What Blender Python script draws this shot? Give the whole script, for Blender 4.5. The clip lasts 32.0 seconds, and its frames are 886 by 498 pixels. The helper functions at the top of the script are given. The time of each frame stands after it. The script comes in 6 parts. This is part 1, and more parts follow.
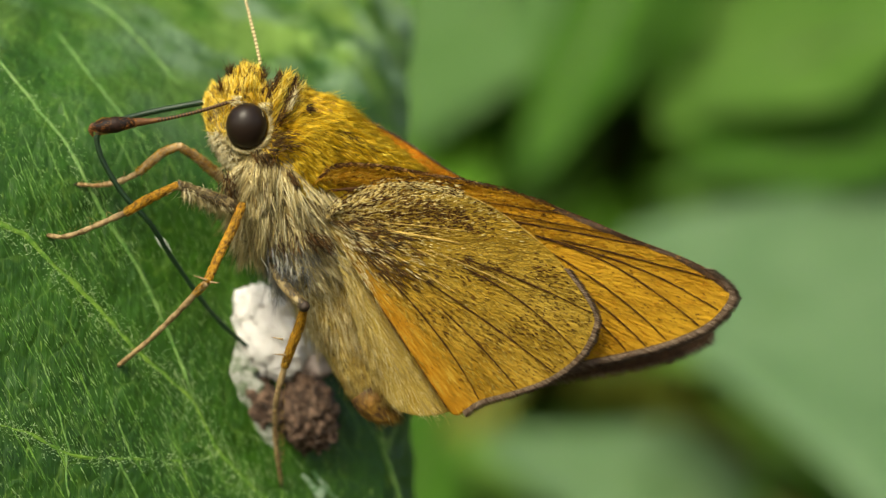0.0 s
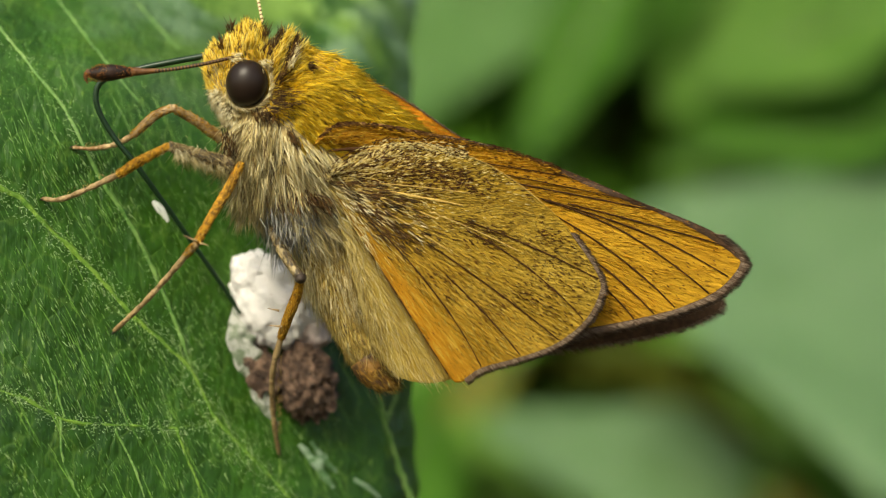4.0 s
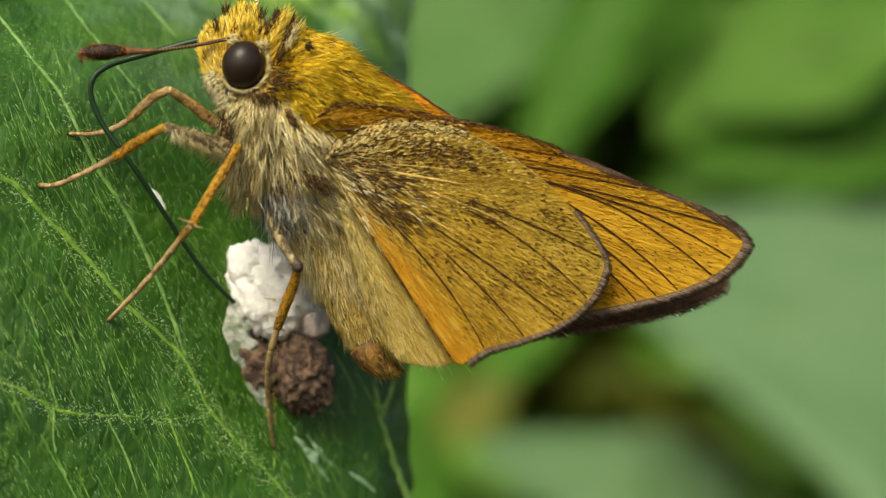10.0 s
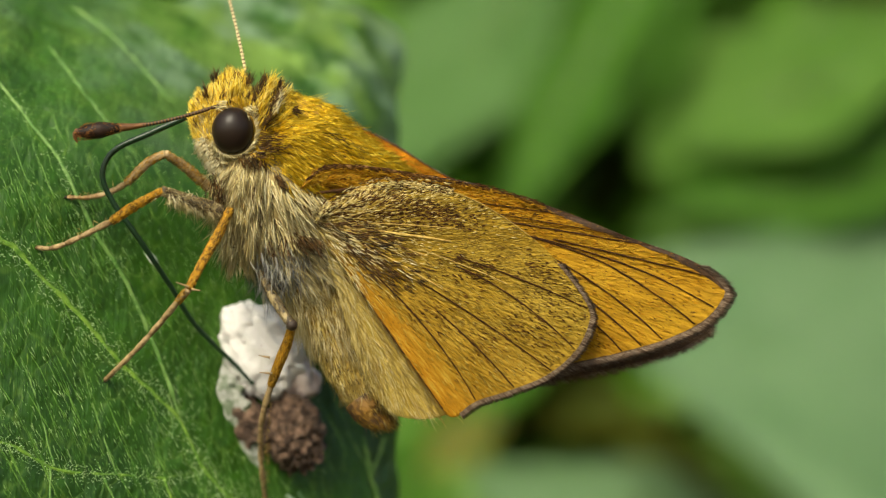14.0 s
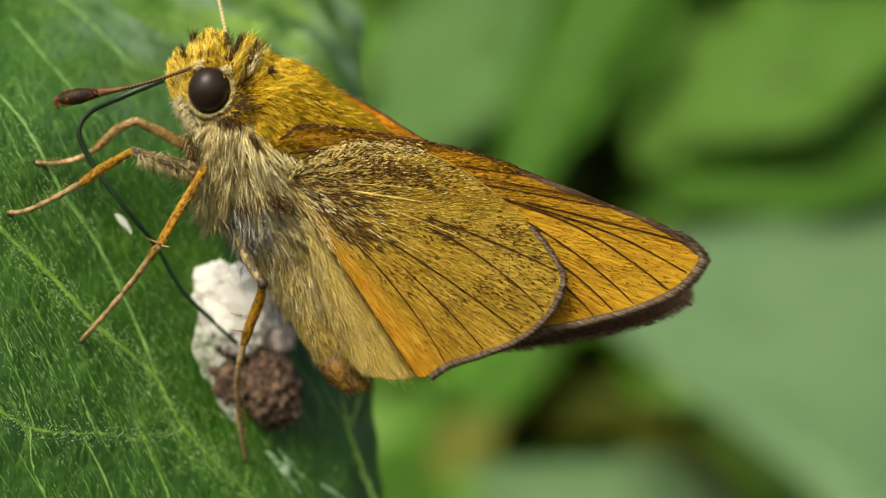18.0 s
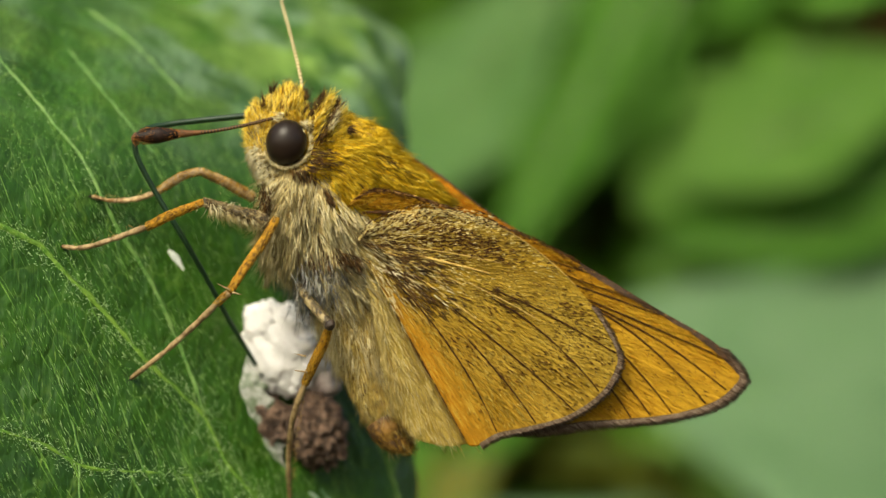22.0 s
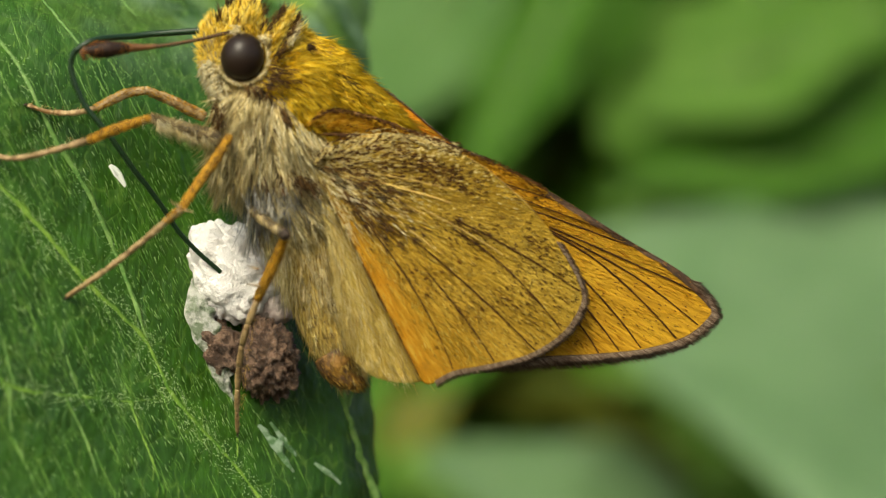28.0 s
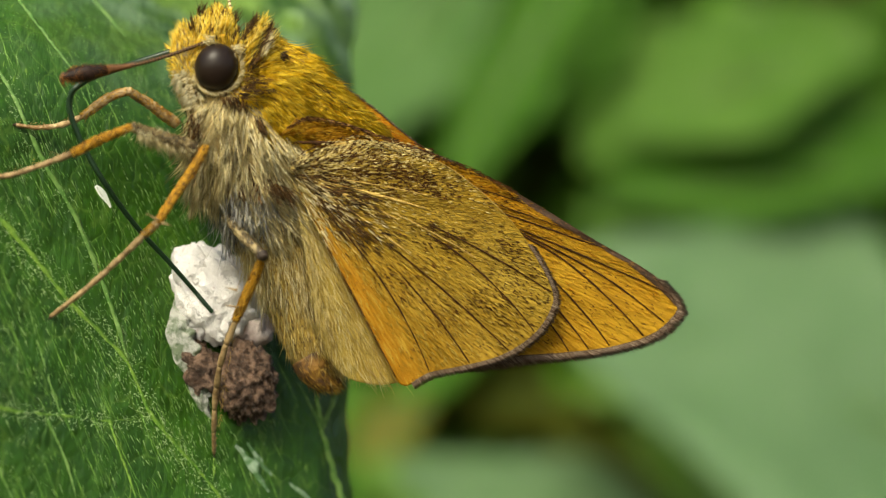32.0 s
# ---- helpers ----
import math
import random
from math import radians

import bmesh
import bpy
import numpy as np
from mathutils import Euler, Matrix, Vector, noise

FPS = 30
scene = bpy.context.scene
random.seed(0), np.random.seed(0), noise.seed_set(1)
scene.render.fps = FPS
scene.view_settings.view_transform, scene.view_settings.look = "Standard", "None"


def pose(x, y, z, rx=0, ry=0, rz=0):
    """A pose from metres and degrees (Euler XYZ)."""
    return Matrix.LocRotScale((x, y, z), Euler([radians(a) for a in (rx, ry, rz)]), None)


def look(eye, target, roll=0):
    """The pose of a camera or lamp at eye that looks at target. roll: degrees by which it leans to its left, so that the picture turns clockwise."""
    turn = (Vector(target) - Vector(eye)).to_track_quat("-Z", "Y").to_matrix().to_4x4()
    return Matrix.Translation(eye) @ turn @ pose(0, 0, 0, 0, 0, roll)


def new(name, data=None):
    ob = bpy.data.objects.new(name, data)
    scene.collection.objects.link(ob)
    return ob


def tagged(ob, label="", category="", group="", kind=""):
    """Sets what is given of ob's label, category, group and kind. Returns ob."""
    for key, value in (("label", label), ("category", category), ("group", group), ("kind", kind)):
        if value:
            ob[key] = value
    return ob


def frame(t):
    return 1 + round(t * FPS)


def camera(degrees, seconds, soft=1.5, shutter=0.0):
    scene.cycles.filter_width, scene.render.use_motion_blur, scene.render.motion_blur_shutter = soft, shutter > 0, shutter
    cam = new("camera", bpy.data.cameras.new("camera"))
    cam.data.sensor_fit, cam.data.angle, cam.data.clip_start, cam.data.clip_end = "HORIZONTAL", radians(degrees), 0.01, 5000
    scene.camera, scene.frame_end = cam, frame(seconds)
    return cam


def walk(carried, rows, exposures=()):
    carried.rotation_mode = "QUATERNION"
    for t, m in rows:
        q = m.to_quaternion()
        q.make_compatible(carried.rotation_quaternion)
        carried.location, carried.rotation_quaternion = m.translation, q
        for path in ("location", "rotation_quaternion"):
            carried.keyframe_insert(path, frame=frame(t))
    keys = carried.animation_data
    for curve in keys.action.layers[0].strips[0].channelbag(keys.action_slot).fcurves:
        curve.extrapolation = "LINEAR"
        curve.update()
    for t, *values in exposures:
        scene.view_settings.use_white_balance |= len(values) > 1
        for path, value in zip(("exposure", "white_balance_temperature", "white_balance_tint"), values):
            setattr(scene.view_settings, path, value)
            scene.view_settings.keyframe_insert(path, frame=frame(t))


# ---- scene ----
MM = 0.001
GROUND = -260.0
SECONDS = 32.0

# ---- camera and its path: seconds, place in mm, yaw, pitch, roll in degrees ----
CAMERA_ROWS = [
    (0, 0.544, -70.047, 0.866, 0.73, -1.403, -0.876),
    (0.5, 0.669, -70.513, 0.954, 1.029, -1.084, -0.718),
    (1, 0.931, -69.264, 0.269, 0.983, -1.605, -0.848),
    (1.5, 1.081, -69.197, -0.237, 1.163, -1.451, -1.126),
    (2, 1.279, -68.935, -0.495, 1.339, -1.609, -0.996),
    (2.5, 1.721, -68.649, -1.021, 1.221, -1.436, -0.807),
    (3, 1.22, -69.361, -0.647, 1.181, -1.183, -1.087),
    (3.5, 0.33, -69.05, 0.166, 0.667, -1.894, -0.638),
    (5.5, 1.167, -69.179, -0.559, 1.091, -1.469, -1.316),
    (6, 0.98, -68.022, -1.852, 1.207, -1.361, -1.532),
    (6.5, 0.896, -68.451, -1.9, 1.058, -0.604, -0.926),
    (7, 0.755, -68.277, -2.032, 0.975, -0.952, -1.306),
    (7.5, 0.473, -68.114, -1.562, 0.627, -1.11, -0.495),
    (8, 0.798, -68.134, -1.71, 0.779, -1.172, -0.658),
    (8.5, 0.292, -67.484, -2.485, 0.583, -1.153, -0.957),
    (9, 0.151, -67.465, -1.954, 0.071, -1.157, -0.228),
    (9.5, -0.021, -67.639, -1.688, 0.354, -1.021, -0.399),
    (10, 0.271, -68.311, -1.367, 0.542, -0.825, 0.03),
    (10.5, 0.258, -68.725, -1.337, 0.418, -0.281, -0.561),
    (11, 0.046, -69.607, -0.861, 0.409, 0.073, -0.537),
    (11.5, 0.066, -69.7, -0.764, 0.275, 0.037, -0.159),
    (12, 0.38, -68.89, -1.188, 0.146, -0.096, -0.577),
    (12.5, 0.17, -69.004, -0.851, 0.035, 0.181, -0.282),
    (13, 0.007, -70, -0.042, 0.006, 0.035, 0),
    (13.5, 0.035, -70.001, 0.167, -0.024, -0.117, -0.131),
    (14, 0.17, -69.799, 0.157, 0.155, -0.246, 0.144),
    (14.5, 0.152, -69.804, -0.233, 0.099, -0.195, -0.292),
    (16.5, 0.123, -70.69, -1.918, 0.197, 0.069, -1.01),
    (17, 0.801, -69.887, -2.335, 0.299, -0.002, -1.597),
    (17.5, 1.159, -70.134, -2.394, 0.318, 0.191, -1.502),
    (18, 1.505, -70.577, -2.741, 0.321, 0.554, -2.446),
    (18.5, 0.998, -70.613, -2.884, 0.276, 0.621, -1.734),
    (19, 1.08, -70.283, -2.554, 0.024, 0.131, -1.63),
    (19.5, 0.938, -70.27, -1.73, -0.391, 0.373, -1.172),
    (20, 0.037, -69.941, -1.896, -0.518, 0.215, -0.788),
    (20.5, -0.021, -70.659, -2.575, 0.042, 0.654, -0.94),
    (21, 0.014, -70.738, -2.591, 0.017, 1.072, -1.032),
    (21.5, 0.156, -70.924, -2.582, -0.316, 1.567, -1.786),
    (22, -1.315, -70.333, -2.338, -0.399, 1.643, -0.447),
    (22.5, -1.735, -70.954, -2.015, -0.526, 1.725, -0.28),
    (23, -1.282, -70.643, -1.893, -0.643, 1.671, -1.241),
    (23.5, -1.614, -70.521, -1.3, -0.892, 1.291, -0.298),
    (24, -1.193, -70.641, -1.06, -0.928, 1.209, -0.357),
    (24.5, -1.863, -70.05, -1.553, -0.844, 1.084, 0.052),
    (25, -2.31, -69.326, -1.878, -1.469, 1.072, 0.168),
    (25.5, -2.08, -69.067, -1.672, -1.867, 0.797, -0.158),
    (26, -1.312, -69.224, -2.283, -1.349, 0.671, -0.514),
    (26.5, -0.527, -68.741, -2.298, -1.164, 0.14, -0.7),
    (28.5, -1.279, -66.142, -3.016, -1.704, -0.22, 0.418),
    (29, -1.226, -66.732, -2.204, -1.644, -0.084, 1.04),
    (29.5, -1.025, -67.112, -1.653, -1.614, -0.178, 0.996),
    (30, -0.997, -66.583, -1.741, -1.636, -0.212, 1.351),
    (30.5, -0.599, -66.726, -2.429, -1.555, -0.009, 0.494),
    (31, -0.583, -66.328, -2.686, -2.082, -0.08, 0.601),
    (31.5, -0.961, -66.072, -2.822, -2.359, -0.15, 0.528),
    (32, -1.35, -67.291, -2.044, -2.22, -0.073, 1.553),
]
cam = camera(25.3, SECONDS, soft=1.25)
cam.data.dof.use_dof = True
cam.data.dof.focus_distance = 67.9 * MM
cam.data.dof.aperture_fstop = 35.0
cam.data.dof.aperture_blades = 0
walk(cam, [(t, pose(x * MM, y * MM, z * MM, 90 + p, 0, w) @ pose(0, 0, 0, 0, 0, r)) for t, x, y, z, w, p, r in CAMERA_ROWS],
     exposures=[(0.0, 0.88, 7250.0, 2.0), (SECONDS, 0.88, 7250.0, 2.0)])

# ---- daylight: a bright overcast sky and a veiled sun ----
SUN_UP, SUN_TURN = 45.0, 201.0
world = bpy.data.worlds.new("world")
scene.world = world
world.use_nodes = True
wn, wl = world.node_tree.nodes, world.node_tree.links
sky = wn.new("ShaderNodeTexSky")
sky.sky_type, sky.sun_disc = "NISHITA", False
sky.sun_elevation, sky.sun_rotation = radians(SUN_UP), radians(SUN_TURN)
sky.air_density, sky.dust_density, sky.ozone_density = 1.0, 4.0, 1.0
wl.new(sky.outputs[0], wn["Background"].inputs[0])
wn["Background"].inputs[1].default_value = 0.115
lamp = bpy.data.lights.new("sun", "SUN")
lamp.energy, lamp.angle, lamp.color = 1.9, radians(24), (1.0, 0.95, 0.86)
sun = new("sun", lamp)
sun_way = Vector((math.sin(radians(SUN_TURN)) * math.cos(radians(SUN_UP)), math.cos(radians(SUN_TURN)) * math.cos(radians(SUN_UP)), math.sin(radians(SUN_UP))))
sun.matrix_world = look(sun_way * 2.0, (0, 0, 0))


# ---- materials ----
class Shade:
    """A small helper round one node material."""

    def __init__(self, name, rough=0.6, gloss=0.5, metal=0.0):
        self.m = bpy.data.materials.new(name)
        self.m.use_nodes = True
        self.t = self.m.node_tree
        self.b = self.t.nodes["Principled BSDF"]
        self.b.inputs["Roughness"].default_value = rough
        self.b.inputs["Specular IOR Level"].default_value = gloss
        self.b.inputs["Metallic"].default_value = metal

    def n(self, kind, **values):
        node = self.t.nodes.new("ShaderNode" + kind)
        for key, v in values.items():
            node.inputs[key.replace("_", " ")].default_value = v
        return node

    def link(self, a, b):
        self.t.links.new(a, b)

    def coords(self, kind="Object", scale=(1, 1, 1), turn=(0, 0, 0)):
        c, m = self.n("TexCoord"), self.n("Mapping", Scale=scale, Rotation=[radians(a) for a in turn])
        self.link(c.outputs[kind], m.inputs[0])
        return m.outputs[0]

    def noise(self, at, scale, detail=4.0, rough=0.6):
        node = self.n("TexNoise", Scale=scale, Detail=detail, Roughness=rough)
        self.link(at, node.inputs["Vector"])
        return node.outputs[0]

    def ramp(self, fac, *stops):
        node = self.n("ValToRGB")
        e = node.color_ramp.elements
        while len(e) < len(stops):
            e.new(0.5)
        for k, (p, c) in enumerate(stops):
            e[k].position, e[k].color = p, ((*c, 1) if len(c) == 3 else c)
        self.link(fac, node.inputs[0])
        return node.outputs[0]

    def mix(self, fac, a, b, kind="MIX"):
        node = self.n("Mix")
        node.data_type, node.blend_type = "RGBA", kind
        for v, s in ((fac, node.inputs[0]), (a, node.inputs[6]), (b, node.inputs[7])):
            if isinstance(v, (int, float)):
                s.default_value = v
            elif isinstance(v, tuple):
                s.default_value = (*v, 1)
            else:
                self.link(v, s)
        return node.outputs[2]

    def math(self, kind, a, b=0.5):
        node = self.n("Math")
        node.operation = kind
        for v, s in ((a, node.inputs[0]), (b, node.inputs[1])):
            if isinstance(v, (int, float)):
                s.default_value = v
            else:
                self.link(v, s)
        return node.outputs[0]

    def colour(self, c):
        if isinstance(c, tuple):
            self.b.inputs["Base Color"].default_value = (*c, 1)
        else:
            self.link(c, self.b.inputs["Base Color"])

    def bump(self, h, mm, strength=1.0):
        node = self.n("Bump", Strength=strength, Distance=mm * MM)
        self.link(h, node.inputs["Height"])
        self.link(node.outputs[0], self.b.inputs["Normal"])

    def rough(self, v):
        self.link(v, self.b.inputs["Roughness"])

    def thin(self, amount, tint):
        """Some daylight shines through a thin sheet."""
        glow = self.n("BsdfTranslucent")
        if isinstance(tint, tuple):
            glow.inputs[0].default_value = (*tint, 1)
        else:
            self.link(tint, glow.inputs[0])
        both = self.n("MixShader", Fac=amount)
        self.link(self.b.outputs[0], both.inputs[1])
        self.link(glow.outputs[0], both.inputs[2])
        self.link(both.outputs[0], self.t.nodes["Material Output"].inputs[0])


def wing_material(name, base, pale, dark, warm, warm_from, speck):
    """Scaled wing: uv.x runs along the rim from the costa (0 to 1), uv.y from the root (0) to the rim (1)."""
    s = Shade(name, 0.6, 0.16)
    sep = s.n("SeparateXYZ")
    s.link(s.coords("UV"), sep.inputs[0])
    streak = s.noise(s.coords("UV", (120, 9, 1)), 1.0, 3.0, 0.6)
    dash = s.noise(s.coords("UV", (210, 30, 1)), 1.0, 2.0, 0.6)
    fleck = s.noise(s.coords("UV", (230, 52, 1)), 1.0, 2.0, 0.65)
    grain = s.noise(s.coords("Object", (22 / MM, 22 / MM, 22 / MM)), 1.0, 2.0, 0.7)
    broad = s.noise(s.coords("UV", (7, 4, 1)), 1.0, 3.0, 0.6)
    c = s.mix(s.ramp(broad, (0.35, (0, 0, 0)), (0.65, (1, 1, 1))), base, pale)
    if warm_from < 1:
        side = s.ramp(s.math("ADD", sep.outputs[0], s.math("MULTIPLY", s.math("SUBTRACT", broad, 0.5), 0.12)), (warm_from - 0.24, (0, 0, 0)), (warm_from - 0.05, (0.35, 0.35, 0.35)), (warm_from + 0.03, (1, 1, 1)))
    else:
        side = s.ramp(sep.outputs[0], (0.25, (1, 1, 1)), (0.55, (0, 0, 0)))
    c = s.mix(side, c, warm)
    # light and deep golden rows of scales between the veins
    c = s.mix(s.ramp(streak, (0.34, (0.6, 0.6, 0.6)), (0.5, (0, 0, 0))), c, tuple(min(1.0, v * 1.4) for v in pale))
    c = s.mix(s.ramp(streak, (0.52, (0, 0, 0)), (0.68, (0.6, 0.6, 0.6))), c, tuple(v * 0.62 for v in base))
    less = s.ramp(sep.outputs[0], (0.36, (0, 0, 0)), (0.75, (0.09, 0.09, 0.09)), (0.85, (0.10, 0.10, 0.10)))
    rooty = s.ramp(sep.outputs[1], (0.1, (0.05, 0.05, 0.05)), (0.5, (0, 0, 0)))
    more = s.math("ADD", fleck, s.math("MULTIPLY", s.math("SUBTRACT", broad, 0.5), 0.4))
    more = s.math("SUBTRACT", s.math("ADD", more, rooty), less)
    c = s.mix(s.ramp(more, (speck, (0, 0, 0)), (speck + 0.05, (0.85, 0.85, 0.85))), c, dark)
    c = s.mix(s.ramp(grain, (0.56, (0, 0, 0)), (0.70, (0.3, 0.3, 0.3))), c, tuple(v * 0.5 for v in base))
    s.colour(c)
    s.bump(s.math("ADD", s.math("MULTIPLY", dash, 0.8), s.math("ADD", s.math("MULTIPLY", streak, 1.6), s.math("MULTIPLY", grain, 0.7))), 0.06, 1.0)
    s.thin(0.12, c)
    return s.m


HW = wing_material("hindwing_scales", (0.30, 0.180, 0.013), (0.38, 0.255, 0.034), (0.045, 0.017, 0.005), (0.40, 0.172, 0.005), 0.80, 0.545)
FW = wing_material("forewing_scales", (0.39, 0.195, 0.008), (0.46, 0.265, 0.018), (0.06, 0.022, 0.004), (0.52, 0.23, 0.007), 1.0, 0.58)
FAR_FW = wing_material("far_wing_scales", (0.72, 0.26, 0.010), (0.76, 0.35, 0.022), (0.08, 0.026, 0.006), (0.60, 0.19, 0.007), 1.0, 0.62)
ANAL = wing_material("anal_field_scales", (0.52, 0.35, 0.055), (0.62, 0.47, 0.12), (0.10, 0.045, 0.010), (0.50, 0.25, 0.02), 0.93, 0.62)


def hair_material(name, *tones, gloss=0.2):
    s = Shade(name, 0.5, gloss)
    g = s.n("NewGeometry")
    stops = [(k / max(1, len(tones) - 1), c) for k, c in enumerate(tones)]
    c = s.ramp(g.outputs["Random Per Island"], *stops)
    s.colour(c)
    s.thin(0.25, c)
    return s.m


YELLOW_FUR = hair_material("yellow_fur", (0.34, 0.19, 0.010), (0.86, 0.57, 0.022), (0.93, 0.68, 0.05), (0.74, 0.44, 0.012), (0.90, 0.62, 0.035), (0.94, 0.74, 0.10), (0.84, 0.54, 0.020))
GOLD_FUR = hair_material("golden_fur", (0.62, 0.39, 0.018), (0.88, 0.62, 0.05), (0.94, 0.79, 0.24), (0.80, 0.52, 0.025), (0.30, 0.16, 0.012), (0.90, 0.68, 0.09), (0.92, 0.70, 0.12))
PALE_FUR = hair_material("pale_fur", (0.60, 0.48, 0.20), (0.80, 0.69, 0.36), (0.90, 0.83, 0.55), (0.70, 0.56, 0.24), (0.28, 0.21, 0.08), (0.84, 0.74, 0.42))
CREAM_FUR = hair_material("cream_fur", (0.72, 0.60, 0.30), (0.92, 0.83, 0.54), (0.95, 0.90, 0.68), (0.80, 0.66, 0.32))
GREY_FUR = hair_material("grey_fur", (0.26, 0.27, 0.28), (0.56, 0.54, 0.46), (0.06, 0.07, 0.09), (0.68, 0.62, 0.42), (0.13, 0.145, 0.18))
TAN_FUR = hair_material("tan_fur", (0.64, 0.48, 0.12), (0.80, 0.66, 0.26), (0.56, 0.39, 0.07), (0.86, 0.76, 0.40), (0.30, 0.19, 0.04), (0.74, 0.58, 0.18))
DARK_FUR = hair_material("dark_tufts", (0.03, 0.02, 0.01), (0.10, 0.05, 0.015), (0.2, 0.1, 0.02))
WING_SCALE = hair_material("ochre_wing_scale", (0.28, 0.17, 0.014), (0.42, 0.285, 0.036), (0.33, 0.21, 0.018), (0.56, 0.42, 0.10), (0.30, 0.18, 0.014), (0.48, 0.33, 0.05))
ORANGE_SCALE = hair_material("orange_wing_scale", (0.42, 0.19, 0.008), (0.56, 0.28, 0.013), (0.62, 0.38, 0.03), (0.48, 0.21, 0.008), (0.52, 0.31, 0.025))
DARK_SCALE = hair_material("dark_wing_scale", (0.035, 0.014, 0.005), (0.075, 0.030, 0.008), (0.11, 0.048, 0.010), gloss=0.12)
BROWN_SCALE = hair_material("brown_wing_scale", (0.13, 0.055, 0.010), (0.20, 0.095, 0.015), (0.09, 0.038, 0.008), gloss=0.12)
CREAM_SCALE = hair_material("cream_wing_scale", (0.70, 0.56, 0.20), (0.82, 0.70, 0.34), (0.58, 0.42, 0.10), gloss=0.2)
FRINGE = hair_material("wing_fringe", (0.10, 0.058, 0.034), (0.20, 0.135, 0.09), (0.36, 0.28, 0.20), (0.06, 0.034, 0.02), (0.14, 0.09, 0.056))


def mottled(name, a, b, scale, rough=0.6, gloss=0.4, depth=0.05, stops=(0.4, 0.62)):
    s = Shade(name, rough, gloss)
    at = s.coords("Object")
    big, fine = s.noise(at, scale / MM, 5.0, 0.65), s.noise(at, scale * 5 / MM, 3.0)
    c = s.mix(s.ramp(big, (stops[0], (0, 0, 0)), (stops[1], (1, 1, 1))), a, b)
    c = s.mix(s.math("MULTIPLY", fine, 0.35), c, tuple(v * 0.55 for v in a))
    s.colour(c)
    s.bump(s.math("ADD", big, fine), depth, 0.8)
    return s.m


SKIN_YELLOW = mottled("yellow_body_scales", (0.56, 0.34, 0.015), (0.26, 0.14, 0.010), 5.0, stops=(0.45, 0.55))
SKIN_PALE = mottled("pale_body_scales", (0.40, 0.30, 0.11), (0.14, 0.10, 0.04), 5.0, stops=(0.45, 0.60))
SKIN_ABDOMEN = mottled("abdomen_scales", (0.40, 0.27, 0.05), (0.06, 0.035, 0.01), 5.5, stops=(0.52, 0.60))
SKIN_TIP = mottled("rusty_abdomen_tip", (0.22, 0.11, 0.016), (0.04, 0.018, 0.008), 1.6, stops=(0.44, 0.54))
TIP_FUR = hair_material("rusty_fur", (0.34, 0.18, 0.02), (0.46, 0.30, 0.06), (0.05, 0.02, 0.01), (0.28, 0.14, 0.015))
LEG_ORANGE = mottled("orange_leg_scales", (0.52, 0.265, 0.020), (0.10, 0.045, 0.008), 5.0, 0.55, 0.2, 0.05, stops=(0.43, 0.57))
LEG_TAN = mottled("tan_tarsus", (0.44, 0.31, 0.15), (0.17, 0.10, 0.04), 3.5, 0.45)
LEG_DARK = mottled("dark_femur", (0.40, 0.31, 0.15), (0.03, 0.02, 0.012), 3.6, 0.5, stops=(0.44, 0.52))
LEG_BROWN = mottled("brown_far_leg", (0.56, 0.40, 0.20), (0.22, 0.11, 0.03), 3.0, 0.4, stops=(0.44, 0.58))
VEIN_DARK = mottled("dark_wing_vein", (0.034, 0.014, 0.004), (0.075, 0.032, 0.008), 4.0, 0.7, 0.12)
VEIN_PALE = mottled("pale_wing_vein", (0.55, 0.38, 0.09), (0.36, 0.22, 0.04), 4.0, 0.6)
MARGIN = mottled("brown_wing_margin", (0.10, 0.055, 0.026), (0.04, 0.020, 0.010), 6.0, 0.7, 0.2)
COSTA_DARK = mottled("dark_costal_scales", (0.055, 0.028, 0.012), (0.13, 0.06, 0.02), 6.0, 0.6, stops=(0.5, 0.62))
COSTA = mottled("brown_costal_scales", (0.30, 0.15, 0.03), (0.07, 0.03, 0.012), 6.0, 0.6, stops=(0.45, 0.58))
TONGUE = mottled("dark_green_proboscis", (0.010, 0.034, 0.012), (0.006, 0.014, 0.006), 2.0, 0.36, 0.4, 0.01)
CLUB = mottled("dark_antenna_club", (0.010, 0.005, 0.003), (0.05, 0.016, 0.005), 1.0, 0.6, 0.25, 0.03, (0.5, 0.8))
RUST_FUZZ = hair_material("rusty_club_fuzz", (0.34, 0.12, 0.015), (0.05, 0.015, 0.005), (0.46, 0.19, 0.03), (0.10, 0.03, 0.008))
CLUB_TIP = mottled("rust_antenna_tip", (0.17, 0.07, 0.016), (0.08, 0.03, 0.010), 2.0, 0.5)


def eye_material():
    s = Shade("brown_compound_eye", 0.34, 0.22)
    at = s.coords("Object")
    v = s.n("TexVoronoi", Scale=30 / MM)
    s.link(at, v.inputs["Vector"])
    s.colour(s.mix(s.noise(at, 0.8 / MM, 2.0), (0.010, 0.006, 0.004), (0.020, 0.012, 0.008)))
    s.bump(v.outputs[0], 0.004, 0.35)
    return s.m


EYE = eye_material()


def antenna_material(name, a, b, bands):
    s = Shade(name, 0.5, 0.3)
    sep = s.n("SeparateXYZ")
    s.link(s.coords("UV"), sep.inputs[0])
    ring = s.math("FRACT", s.math("MULTIPLY", sep.outputs[1], bands))
    s.colour(s.mix(s.ramp(ring, (0.5, (0, 0, 0)), (0.62, (1, 1, 1))), a, b))
    s.bump(ring, 0.01)
    return s.m


